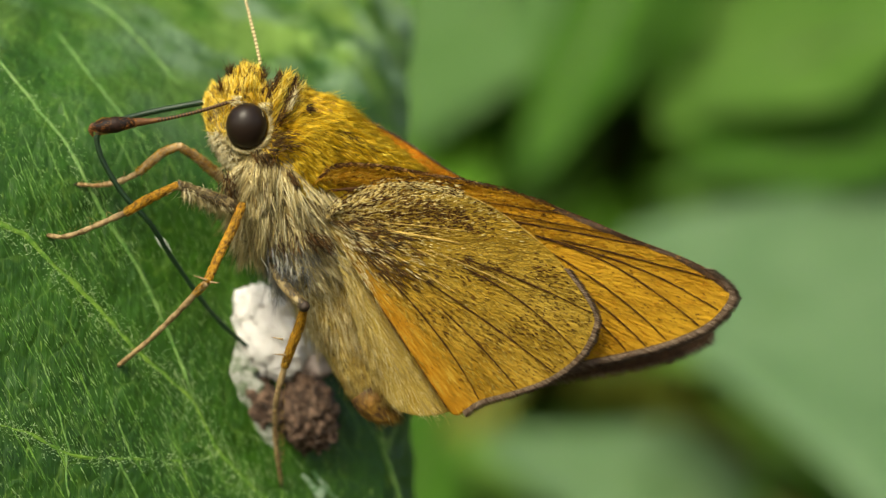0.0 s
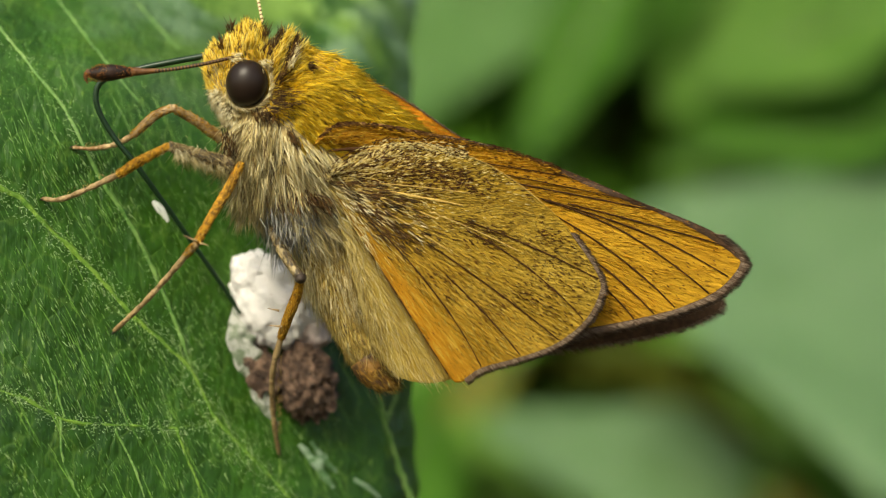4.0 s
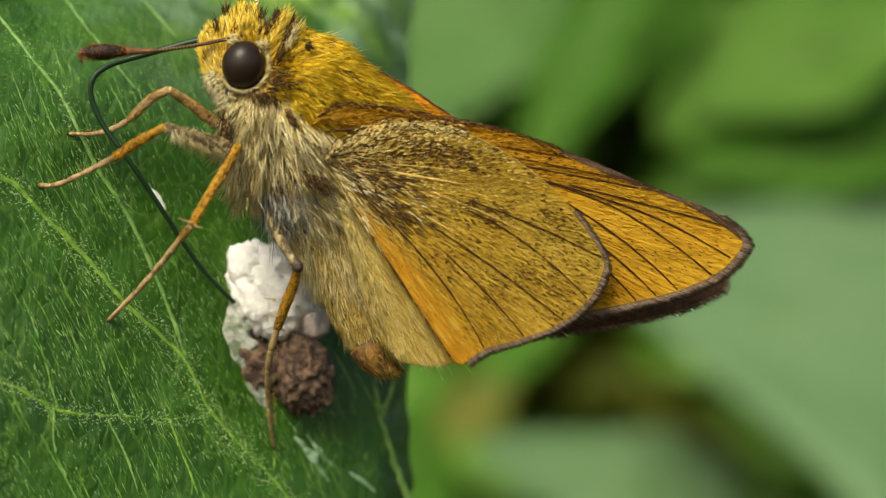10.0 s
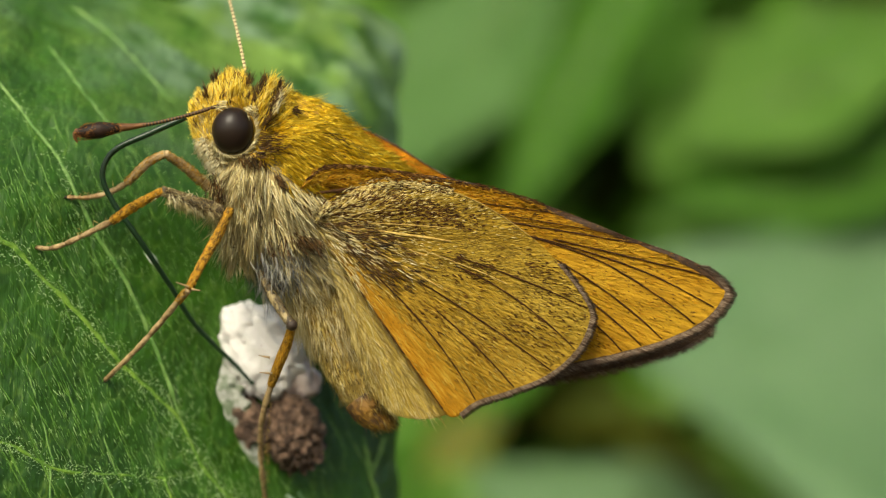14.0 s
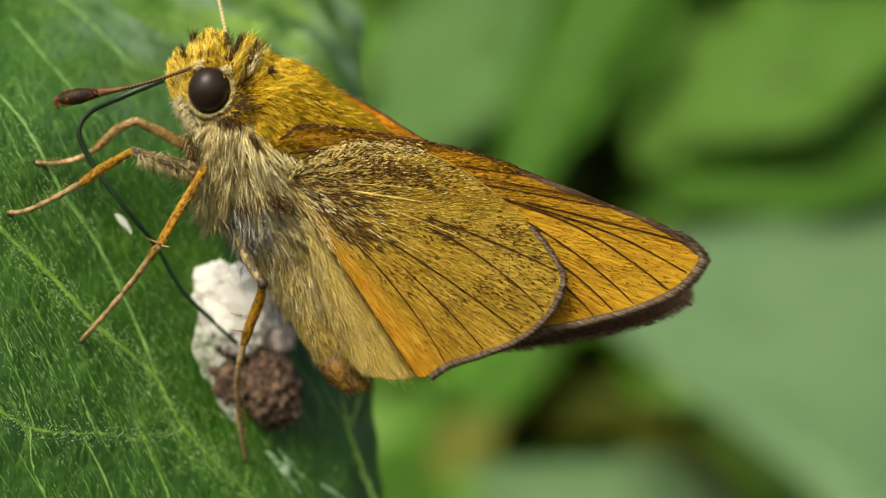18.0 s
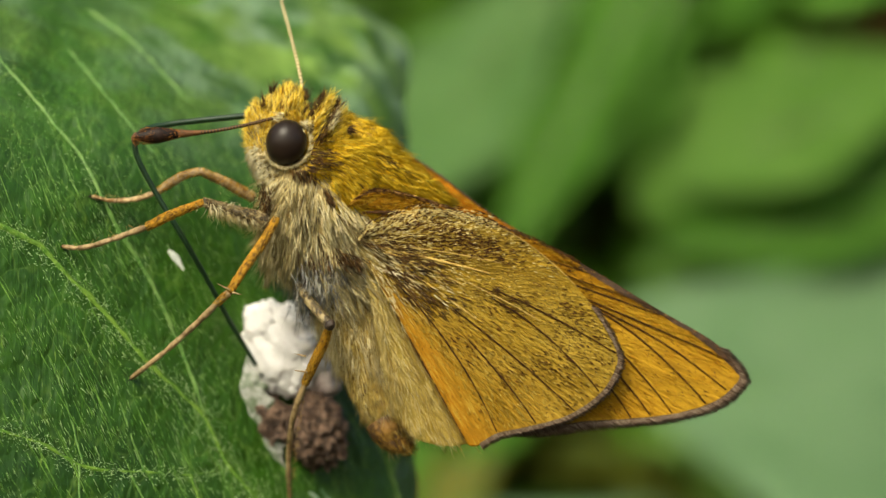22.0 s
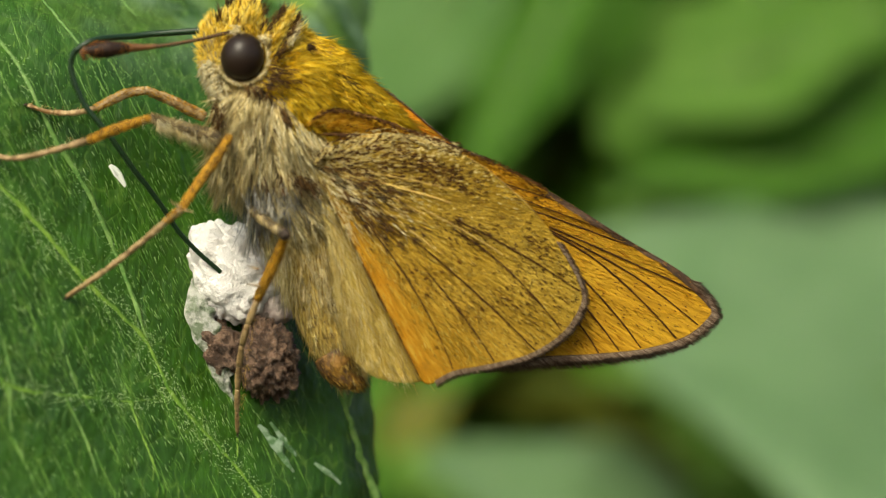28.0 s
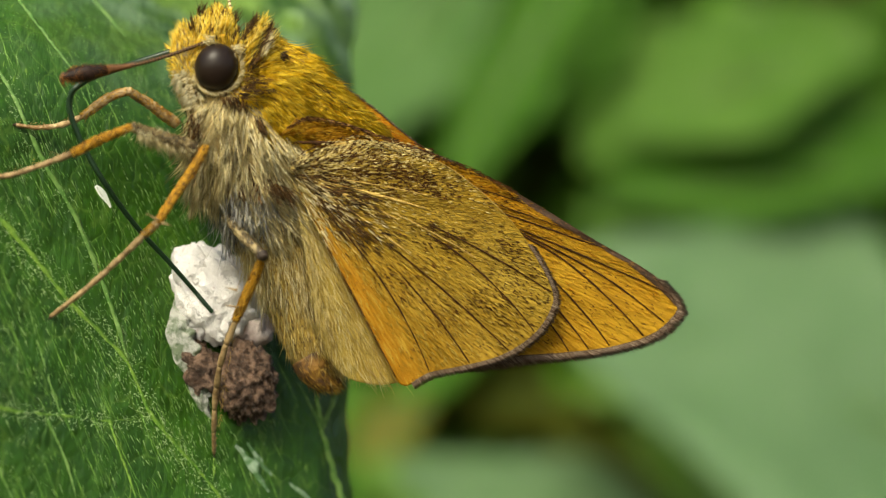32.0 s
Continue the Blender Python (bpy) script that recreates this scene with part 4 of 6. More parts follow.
brow((-7.493, -1.35, 4.766), (-0.9, -0.3, -0.1), 30, PALE_FUR, "brow_tuft")
brow((-6.782, -1.4, 4.665), (0.6, -0.3, -0.3), 30, PALE_FUR, "brow_tuft")
stripe((-7.428, -1.4, 5.116), (-6.938, -1.4, 5.272), (0.2, -0.5, 0.9), 120, GOLD_FUR, "brow_tuft")
stripe((-6.561, -1.45, 4.877), (-6.181, -1.1, 5.689), (0.45, -0.3, 0.85), 75, DARK_FUR, "collar_stripe", 0.05)
stripe((-6.322, -1.5, 4.619), (-5.945, -1.1, 5.63), (0.45, -0.3, 0.85), 170, GOLD_FUR, "collar_stripe", 0.06)
stripe((-6.176, -1.6, 3.928), (-5.591, -1.1, 5.532), (0.5, -0.3, 0.85), 100, DARK_FUR, "collar_stripe", 0.05)
stripe((-5.828, -1.55, 4.42), (-5.579, -1.25, 5.127), (0.4, -0.3, 0.9), 70, PALE_FUR, "collar_stripe", 0.04, (0.2, 0.45))
stripe((-6.132, -1.65, 3.574), (-6.43, -1.6, 2.912), (0.95, -0.15, 0.15), 60, DARK_FUR, "neck_stripe", 0.11, (0.25, 0.5))
stripe((-5.737, -1.7, 3.727), (-5.835, -1.7, 3.044), (0.95, -0.15, 0.0), 50, DARK_FUR, "neck_stripe", 0.14, (0.2, 0.4))
stripe((-6.928, -1.5, 2.994), (-6.145, -1.5, 2.838), (0.4, -0.1, -0.9), 80, DARK_FUR, "neck_stripe", 0.09, (0.25, 0.5))
stripe((-5.746, -1.6, 2.404), (-5.444, -1.7, 1.971), (0.6, -0.2, -0.8), 60, DARK_FUR, "shoulder_stripe", 0.05, (0.2, 0.4))
stripe((-5.162, -1.3, 4.632), (-5.064, -1.3, 4.613), (0.8, -0.3, -0.2), 40, DARK_FUR, "shoulder_stripe", 0.05, (0.2, 0.35))
stripe((-4.01, -1.2, 3.853), (-2.837, -1.05, 3.172), (0.9, -0.15, -0.4), 60, DARK_FUR, "shoulder_stripe", 0.06, (0.3, 0.5))
# dark hairs for the dark skin and, painted in, the hollow's shade
stripe((-7.80, -1.45, 2.25), (-7.78, -1.5, 1.55), (0.15, -0.2, -1.0), 80, DARK_FUR, "breast_hollow_shade", 0.16, (0.2, 0.45))
# dark hairs standing in for the shaded gap where the wings join
stripe((-5.1, -1.72, 0.22), (-4.3, -1.62, -0.10), (0.5, -0.15, -0.6), 130, DARK_FUR, "belly_hair_or_shade", 0.14, (0.2, 0.5))
stripe((-6.145, -1.5, -0.274), (-4.678, -1.5, 0.215), (0.1, -0.3, -1.0), 45, DARK_FUR, "belly_hair_or_shade", 0.22, (0.3, 0.6))
stripe((-6.271, -1.2, -0.767), (-5.174, -1.4, -0.764), (0.2, -0.3, -0.9), 110, GREY_FUR, "belly_hair_or_shade", 0.22, (0.4, 0.9))
stripe((-8.28, -0.9, 5.08), (-8.22, -0.9, 5.30), (-0.2, -0.5, 0.9), 16, DARK_FUR, "brow_tuft", 0.05)
stripe((-8.02, -0.5, 5.70), (-7.92, -0.4, 5.80), (-0.1, -0.3, 1.0), 20, DARK_FUR, "brow_tuft", 0.05)


# ---- wings ----
def wing(name, root, rim, material, depth, label, nu=90, nv=70, power=0.85):
    """A fan of membrane from the root to a smooth rim, with shallow pleats. depth(a, s): its offset towards the back, mm."""
    e = spline(rim, nu)
    root = np.array(root)
    v, uv = [], []
    for lay in (0, 1):
        for i in range(nu):
            for j in range(nv):
                s = (j / (nv - 1)) ** power
                p = root + (e[i] - root) * s
                y = depth(i / (nu - 1), s)
                v.append((p[0], p[1] + y + 0.03 * lay, p[2]))
                uv.append((i / (nu - 1), s))
    o = nu * nv
    f = []
    for i in range(nu - 1):
        for j in range(nv - 1):
            a = i * nv + j
            f.append((a, a + nv, a + nv + 1, a + 1))
            f.append((o + a, o + a + 1, o + a + nv + 1, o + a + nv))
    rim_i = [i * nv + nv - 1 for i in range(nu)]
    for a, b in zip(rim_i, rim_i[1:]):
        f.append((a, b, o + b, o + a))
    ob = mesh_part(name, own(v), f, material, butterfly, label, uv)

    def point(a, s, lift=0.0):
        k = a * (nu - 1)
        q = e[min(nu - 2, int(k))] * (1 - k % 1) + e[min(nu - 1, int(k) + 1)] * (k % 1) if a < 1 else e[-1]
        p = root + (q - root) * s
        return np.array([p[0], p[1] + depth(a, s) - lift, p[2]])

    return ob, point


def wing_vein_or_crease(point, a0, a1, s0, s1, radius, material, wing_ob, lift=0.0):
    pts = [point(a0 + (a1 - a0) * k / 8, s0 + (s1 - s0) * k / 8, lift) for k in range(9)]
    v, f, uv = tube(pts, [radius * 0.8, radius, radius, radius * 0.7], 6, 40, 0.8, 0.5)
    return mesh_part("wing_vein_or_crease", own(v), f, material, wing_ob)


def wing_edge(point, a0, a1, s0, width, band, material, wing_ob, n_hair, hair_len, lift=0.055):
    """The dark rim of a wing: a raised band and a fringe of short hairs."""
    n = 80
    v, f = [], []
    for k in range(n):
        a = a0 + (a1 - a0) * k / (n - 1)
        taper = min(1.0, 4 * k / n + 0.1, 6 * (n - 1 - k) / n + 0.25)
        w = width * taper * (1 + 0.25 * noise.noise(Vector((a * 40, 1, 0))))
        q = point(a, s0, lift)
        d = point(a, s0 - 0.05) - point(a, s0)
        d /= np.linalg.norm(d)
        for m, up in ((0.0, -0.002), (0.25, 0.008), (0.75, 0.008), (1.0, -0.012)):
            v.append(q + d * w * m - np.array([0, up, 0]))
    for k in range(n - 1):
        for m in range(3):
            a = 4 * k + m
            f.append((a, a + 1, a + 5, a + 4))
    mesh_part("wing_margin", own(v), f, band, wing_ob)
    if n_hair:
        a = rng.uniform(a0, a1, n_hair)
        roots = np.array([point(x, s0 - 0.008, lift) for x in a])
        ways = np.array([point(x, s0) - point(x, s0 - 0.2) for x in a])
        ways /= np.linalg.norm(ways, axis=1)[:, None]
        ways += rng.normal(size=(n_hair, 3)) * 0.08
        v, f = strands(roots, ways, rng.uniform(hair_len * 0.6, hair_len * 1.15, n_hair), 0.016, rng=rng, bend=0.1)
        tagged(mesh_part("wing_fringe", own(v), f, material, wing_ob), kind="stuff")


pleat = lambda a, s, n, k: k * s * math.sin(a * n * 2 * math.pi)
far_fore, far_p = wing("far_forewing", (-4.216, 0.6, 3.147), [(-3.52, 0.8, 4.43), (-1.704, 1, 3.55), (0.325, 1.2, 2.339), (4.413, 1.5, 0.47), (7.487, 1.6, -1.002), (9.239, 1.7, -2.233), (9.792, 1.7, -3.052), (9.341, 1.7, -3.503), (8.112, 1.7, -4.077), (6.055, 1.6, -4.603), (4.004, 1.5, -4.964), (1.958, 1.4, -5.08)], FAR_FW, lambda a, s: pleat(a, s, 5, 0.05), "far forewing, bright orange above with a dark edge")
wing_edge(far_p, 0.02, 0.30, 1.0, 0.10, MARGIN, FRINGE, far_fore, 160, 0.10)
wing_edge(far_p, 0.5, 0.99, 1.0, 0.85, MARGIN, FRINGE, far_fore, 700, 0.34)
far_hind, fh_p = wing("far_hindwing", (-3.919, 0.7, 0.424), [(-1.296, 0.9, 1.641), (1.341, 1.1, 0.833), (3.784, 1.2, -1.607), (4.597, 1.2, -3.235), (3.58, 1.2, -4.659), (1.544, 1.1, -5.261), (0.122, 1, -5.863)], ANAL, lambda a, s: pleat(a, s, 5, 0.05), "far hindwing", 50, 40)
fore, fore_p = wing("forewing", (-4.916, -0.9, 1.895), [(-4.498, -0.95, 2.506), (-3.627, -1, 2.701), (-2.445, -1, 2.642), (-1.065, -1, 2.405), (0.315, -1, 2.247), (2.289, -0.95, 1.776), (4.264, -0.9, 1.125), (6.243, -0.85, 0.336), (8.027, -0.8, -0.297), (9.115, -0.8, -0.811), (9.932, -0.75, -1.563), (9.754, -0.75, -2.117), (9.121, -0.75, -2.79), (7.835, -0.75, -3.403), (6.252, -0.75, -3.858), (4.669, -0.75, -4.234), (2.891, -0.7, -4.732), (0.714, -0.6, -4.937)], FW, lambda a, s: pleat(a, s, 9, 0.03) - 0.1 * s * math.sin(math.pi * a) - 0.65 * max(0.0, 1 - 2.5 * a) * math.exp(-(s * (0.75 + 24 * a) / 2.0) ** 2), "orange ochre forewing with dark veins and a brown edge", 140, 80)
wing_edge(fore_p, 0.0, 0.54, 1.0, 0.09, MARGIN, FRINGE, fore, 260, 0.07)
wing_edge(fore_p, 0.28, 0.60, 1.0, 0.85, COSTA_DARK, FRINGE, fore, 0, 0.1, 0.03)
wing_edge(fore_p, 0.55, 0.98, 1.0, 0.15, MARGIN, FRINGE, fore, 4600, 0.44)
for a0, a1, s0, s1 in ((0.33, 0.37, 0.62, 0.985), (0.40, 0.44, 0.6, 0.985), (0.470, 0.485, 0.55, 0.985), (0.560, 0.580, 0.62, 0.985), (0.565, 0.629, 0.55, 0.985), (0.57, 0.664, 0.55, 0.985), (0.61, 0.714, 0.55, 0.985), (0.66, 0.744, 0.6, 0.985), (0.70, 0.772, 0.65, 0.985)):
    wing_vein_or_crease(fore_p, a0, a1, s0, s1, 0.03 if a0 > 0.45 else 0.018, VEIN_DARK, fore, 0.035)
hind, hind_p = wing("hindwing", (-4.479, -1.25, 0.707), [(-3.612, -1.3, 1.551), (-2.628, -1.35, 1.883), (-1.509, -1.4, 2.038), (0.313, -1.5, 1.82), (1.877, -1.55, 1.095), (3.44, -1.6, -0.078), (4.413, -1.65, -1.152), (5.097, -1.65, -2.187), (5.116, -1.65, -2.812), (4.651, -1.6, -3.733), (3.638, -1.55, -4.596), (2.27, -1.5, -5.147), (1.195, -1.45, -5.504), (0.314, -1.4, -5.998), (-0.314, -1.35, -5.178), (-1.649, -1.3, -3.317)], HW, lambda a, s: pleat(a, s, 8, 0.035) - 0.25 * math.sin(math.pi * s), "greenish ochre hindwing with dark speckles and veins", 150, 90)
wing_edge(hind_p, 0.02, 0.38, 1.0, 0.05, VEIN_PALE, FRINGE, hind, 0, 0.1)
v, f, uv = tube([hind_p(0.0, 0.1, 0.05), hind_p(0.0, 0.6, 0.06), hind_p(0.04, 1.0, 0.06), hind_p(0.09, 1.0, 0.06), hind_p(0.14, 1.0, 0.05), hind_p(0.2, 1.0, 0.03)], [0.02, 0.10, 0.11, 0.08, 0.06, 0.03], 10, 70, 0.5, 0.9)
mesh_part("costal_fold", own(v), f, VEIN_PALE, hind)
v, f, uv = tube([fore_p(0.0, 0.5, 0.04), fore_p(0.02, 1.0, 0.06), fore_p(0.07, 1.0, 0.07), fore_p(0.15, 1.0, 0.06), fore_p(0.24, 1.0, 0.04)], [0.03, 0.05, 0.055, 0.045, 0.03], 8, 60, 0.7, 0.9)
mesh_part("costal_ridge", own(v), f, COSTA, fore)
v, f, uv = tube([(-4.394, -1.35, 1.746), (-3.606, -1.4, 1.862), (-2.626, -1.4, 1.921)], [0.03, 0.09, 0.02], 8, 40, 0.35, 1.2)
mesh_part("dark_fold", own(v), f, VEIN_DARK, hind)
wing_edge(hind_p, 0.42, 0.82, 1.0, 0.08, MARGIN, FRINGE, hind, 2800, 0.30)
# the last line is the crease's shade, drawn dark like a vein
for a0, a1, s0, s1 in ((0.462, 0.514, 0.55, 0.985), (0.505, 0.589, 0.52, 0.985), (0.615, 0.644, 0.42, 0.985), (0.675, 0.714, 0.55, 0.985), (0.705, 0.784, 0.22, 0.985), (0.88, 0.852, 0.3, 0.99)):
    wing_vein_or_crease(hind_p, a0, a1, s0, s1, 0.026, VEIN_DARK, hind, 0.035)
for a0, a1, s0, s1, r in ((0.375, 0.398, 0.06, 0.58, 0.05), (0.45, 0.50, 0.1, 0.42, 0.035), (0.30, 0.34, 0.1, 0.7, 0.025), (0.56, 0.60, 0.1, 0.5, 0.03), (0.47, 0.515, 0.4, 0.7, 0.025)):
    wing_vein_or_crease(hind_p, a0, a1, s0, s1, r, VEIN_PALE, hind, 0.02)
anal, anal_p = wing("anal_field", (-4.111, -1.15, 0.02), [(0.612, -0.9, -5.804), (-0.237, -1, -6.052), (-0.962, -1.3, -6.065), (-1.648, -1.35, -5.904), (-2.238, -1.3, -5.378), (-2.831, -1.2, -4.305)], ANAL, lambda a, s: pleat(a, s, 2, 0.05) - 0.2 * math.sin(math.pi * s), "hairy ochre inner field of the hindwing", 60, 70)


def wing_base_hairs():
    """Long hairs over the wing roots and the inner field."""
    n = 1500
    a, s = rng.uniform(0.05, 0.99, n), rng.uniform(0.1, 0.97, n)
    roots = np.array([anal_p(x, y, 0.02) for x, y in zip(a, s)])
    ways = np.array([anal_p(x, 1.0) - anal_p(x, 0.5) for x in a])
    ways = ways / np.linalg.norm(ways, axis=1)[:, None] + np.array([0, -0.12, 0]) + rng.normal(size=(n, 3)) * 0.12
    v, f = strands(roots, ways, rng.uniform(0.3, 0.9, n), 0.011, rng=rng)
    tagged(mesh_part("anal_field_hairs", own(v), f, TAN_FUR, anal), kind="stuff")
    n = 420
    a, s = rng.uniform(0.02, 0.98, n), rng.uniform(0.02, 0.5, n) ** 1.3
    roots = np.array([hind_p(x, y, 0.02) for x, y in zip(a, s)])
    ways = np.array([hind_p(x, 1.0) - hind_p(x, 0.3) for x in a])
    ways = ways / np.linalg.norm(ways, axis=1)[:, None] + np.array([0, -0.10, 0]) + rng.normal(size=(n, 3)) * 0.1
    v, f = strands(roots, ways, rng.uniform(0.3, 0.9, n), 0.010, rng=rng)
    tagged(mesh_part("hindwing_hairs", own(v), f, TAN_FUR, hind), kind="stuff")


wing_base_hairs()


def root_tuft(a, s, many, material):
    """Dark or pale hairs that stream from the wing root along the membrane."""
    aa, ss = a + rng.normal(size=many) * 0.04, s + rng.uniform(-0.10, 0.14, many)
    roots = np.array([hind_p(min(0.99, max(0.0, x)), y, 0.05) for x, y in zip(aa, ss)])
    ways = np.array([hind_p(min(0.99, max(0.0, x)), 1.0) - hind_p(min(0.99, max(0.0, x)), 0.3) for x in aa])
    ways = ways / np.linalg.norm(ways, axis=1)[:, None] + np.array([0, -0.08, 0]) + rng.normal(size=(many, 3)) * 0.1
    v, f = strands(roots, ways, rng.uniform(0.2, 0.5, many), 0.019, rng=rng)
    tagged(mesh_part("root_tuft", own(v), f, material, hind), kind="stuff")


for a, s in ((0.50, 0.10), (0.58, 0.16), (0.66, 0.20), (0.70, 0.28), (0.62, 0.30), (0.46, 0.22), (0.36, 0.14)):
    root_tuft(a, s, 75, DARK_FUR)
for a, s in ((0.54, 0.06), (0.62, 0.10), (0.74, 0.14), (0.80, 0.2), (0.56, 0.24), (0.68, 0.12)):
    root_tuft(a, s, 30, PALE_FUR)


def wing_scales(name, point, many, material, wing_ob, weight, length, width, lift=0.012):
    """Tiny scales that lie on a wing and point to its rim; weight(a, s): how many there are, 0 to 1."""
    a, s = rng.uniform(0.0, 1.0, many * 3), rng.uniform(0.0, 1.0, many * 3) ** 0.6
    w = np.array([weight(x, y) for x, y in zip(a, s)])
    take = np.flatnonzero(rng.uniform(size=many * 3) < w)[:many]
    a, s = a[take], s[take] * 0.97
    n = len(a)
    roots = np.array([point(x, y, lift) for x, y in zip(a, s)])
    ways = np.array([point(x, min(1.0, y + 0.06)) - point(x, y) for x, y in zip(a, s)])
    ways = ways / np.linalg.norm(ways, axis=1)[:, None] + rng.normal(size=(n, 3)) * np.array([0.16, 0.05, 0.16]) + np.array([0, -0.06, 0])
    v, f = strands(roots, ways, rng.uniform(*length, n), width, rng=rng, bend=0.06)
    tagged(mesh_part(name, own(v), f, material, wing_ob), kind="stuff")


def patchy(a, s, k):
    return noise.noise(Vector((a * 9 + k, s * 5, k)))


def smudge(a, s, *spots):
    return max(math.exp(-((a - p) / wa) ** 2 - ((s - q) / ws) ** 2) for p, q, wa, ws in spots)


wing_scales("pale_scale", hind_p, 4200, WING_SCALE, hind, lambda a, s: 1.0 if a < 0.78 else 0.15, (0.12, 0.28), 0.017)
wing_scales("cream_scale", hind_p, 1500, CREAM_SCALE, hind, lambda a, s: max(0.0, 0.9 - 2.4 * a) + 0.5 * smudge(a, s, (0.45, 0.3, 0.12, 0.2)), (0.10, 0.22), 0.018, 0.02)
wing_scales("dark_scale", hind_p, 3000, DARK_SCALE, hind, lambda a, s: max(0.0, min(1.0, (0.75 - 1.35 * a if a < 0.8 else -0.3) + 1.2 * patchy(a, s, 3.0) + 0.7 * smudge(a, s, (0.68, 0.2, 0.05, 0.09), (0.55, 0.22, 0.04, 0.1)))), (0.08, 0.26), 0.018, 0.02)
wing_scales("brown_scale", hind_p, 1500, BROWN_SCALE, hind, lambda a, s: max(0.0, smudge(a, s, (0.675, 0.55, 0.045, 0.09), (0.675, 0.79, 0.05, 0.06), (0.60, 0.80, 0.04, 0.06), (0.58, 0.58, 0.03, 0.07)) + 0.4 * patchy(a, s, 5.0)), (0.08, 0.22), 0.018, 0.02)
wing_scales("orange_scale", fore_p, 3400, ORANGE_SCALE, fore, lambda a, s: 1.0 if s > 0.3 else 0.4, (0.16, 0.34), 0.017)
wing_scales("dark_scale", fore_p, 1300, DARK_SCALE, fore, lambda a, s: max(0.0, 0.25 + patchy(a, s, 8.0)) * (1.0 if s > 0.45 else 0.4), (0.06, 0.16), 0.017)
wing_scales("orange_scale", far_p, 800, ORANGE_SCALE, far_fore, lambda a, s: 1.0 if a < 0.4 else 0.2, (0.16, 0.34), 0.015)


def fold_scales(path, radius, parts, wing_ob):
    """Scales that lie along a rolled wing edge. parts: (name, material, how many, offset upwards)."""
    c = spline(path, 200)
    ahead = np.gradient(c, axis=0)
    for name, material, many, drop in parts:
        k = rng.integers(0, 198, many)
        a = rng.uniform(-0.3, math.pi + 0.3, many)
        roots = c[k] + np.stack([0 * a, -0.55 * radius * np.sin(a), radius * np.cos(a)], 1) + np.array([0, -0.01, drop])
        ways = ahead[k] / np.linalg.norm(ahead[k], axis=1)[:, None] + rng.normal(size=(many, 3)) * np.array([0.2, 0.08, 0.2])
        v, f = strands(roots, ways, rng.uniform(0.08, 0.22, many), 0.018, rng=rng, bend=0.1)
        tagged(mesh_part(name, own(v), f, material, wing_ob), kind="stuff")


fold_scales([hind_p(0.0, 0.1, 0.05), hind_p(0.0, 0.6, 0.06), hind_p(0.04, 1.0, 0.06), hind_p(0.09, 1.0, 0.06), hind_p(0.14, 1.0, 0.05), hind_p(0.2, 1.0, 0.03)], 0.11,
            (("cream_scale", CREAM_SCALE, 520, 0.0), ("dark_scale", DARK_SCALE, 300, 0.0), ("dark_scale", DARK_SCALE, 170, 0.2), ("cream_scale", CREAM_SCALE, 110, 0.16)), hind)
fold_scales([fore_p(0.0, 0.5, 0.04), fore_p(0.02, 1.0, 0.06), fore_p(0.07, 1.0, 0.07), fore_p(0.15, 1.0, 0.06), fore_p(0.24, 1.0, 0.04), fore_p(0.32, 1.0, 0.04)], 0.06,
            (("dark_scale", DARK_SCALE, 420, 0.0), ("brown_scale", BROWN_SCALE, 420, -0.05), ("orange_scale", ORANGE_SCALE, 300, -0.12)), fore)

# ---- antennae ----
v, f, uv = tube([(-7.384, -0.9, 4.955), (-8.04, -1.2, 4.737), (-8.885, -1.5, 4.482), (-10.016, -1.8, 4.228), (-11.055, -2, 4.119)], [0.06, 0.065, 0.062, 0.065, 0.10], 10, 60)
antenna = mesh_part("antenna", own(v), f, ANT_NEAR, butterfly, "thin dark ringed antenna", uv)
v, f, uv = tube([(-10.922, -1.98, 4.12), (-11.338, -2.05, 4.096), (-12, -2.15, 4.013), (-12.436, -2.2, 3.971), (-12.553, -2.2, 3.894)], [0.10, 0.20, 0.29, 0.25, 0.10], 16, 30)
mesh_part("antenna_club", own(v), f, CLUB, antenna, "dark club with a rusty sheath")
v, f, uv = tube([(-10.169, -1.82, 4.208), (-10.677, -1.93, 4.143), (-11.11, -2.02, 4.118), (-11.414, -2.06, 4.096)], [0.075, 0.10, 0.15, 0.10], 12, 20)
rust = spline([(-11.0, -2.02, 4.11), (-11.6, -2.1, 4.06), (-12.2, -2.17, 3.99), (-12.55, -2.2, 3.86)], 60)
ring = np.random.default_rng(21)
turn = ring.uniform(0, 2 * math.pi, 560)
at = ring.integers(0, 60, 560)
out = np.stack([np.zeros(560), np.cos(turn), np.sin(turn)], 1)
w, q = strands(rust[at] + out * np.interp(at / 59, (0, 0.35, 0.7, 1), (0.13, 0.23, 0.29, 0.15))[:, None], out * 0.5 + np.array([-1.0, 0, -0.1]), ring.uniform(0.04, 0.10, 560), 0.011, rng=ring)
tagged(mesh_part("club_fuzz", own(w), q, RUST_FUZZ, antenna), kind="stuff")
mesh_part("club_neck", own(v), f, CLUB_TIP, antenna, "rusty neck of the club")
v, f, uv = tube([(-12.456, -2.2, 4.049), (-12.591, -2.2, 3.894), (-12.514, -2.2, 3.622)], [0.13, 0.08, 0.02], 12, 14)
mesh_part("antenna_tip", own(v), f, CLUB_TIP, antenna)
v, f, uv = tube([(-6.99, 0.3, 6.146), (-7.181, 0.6, 6.979), (-7.485, 1, 8.135), (-7.793, 1.4, 9.2), (-8.185, 1.8, 10.688), (-8.475, 2, 11.746)], [0.05, 0.052, 0.048, 0.045, 0.045, 0.10], 10, 90)
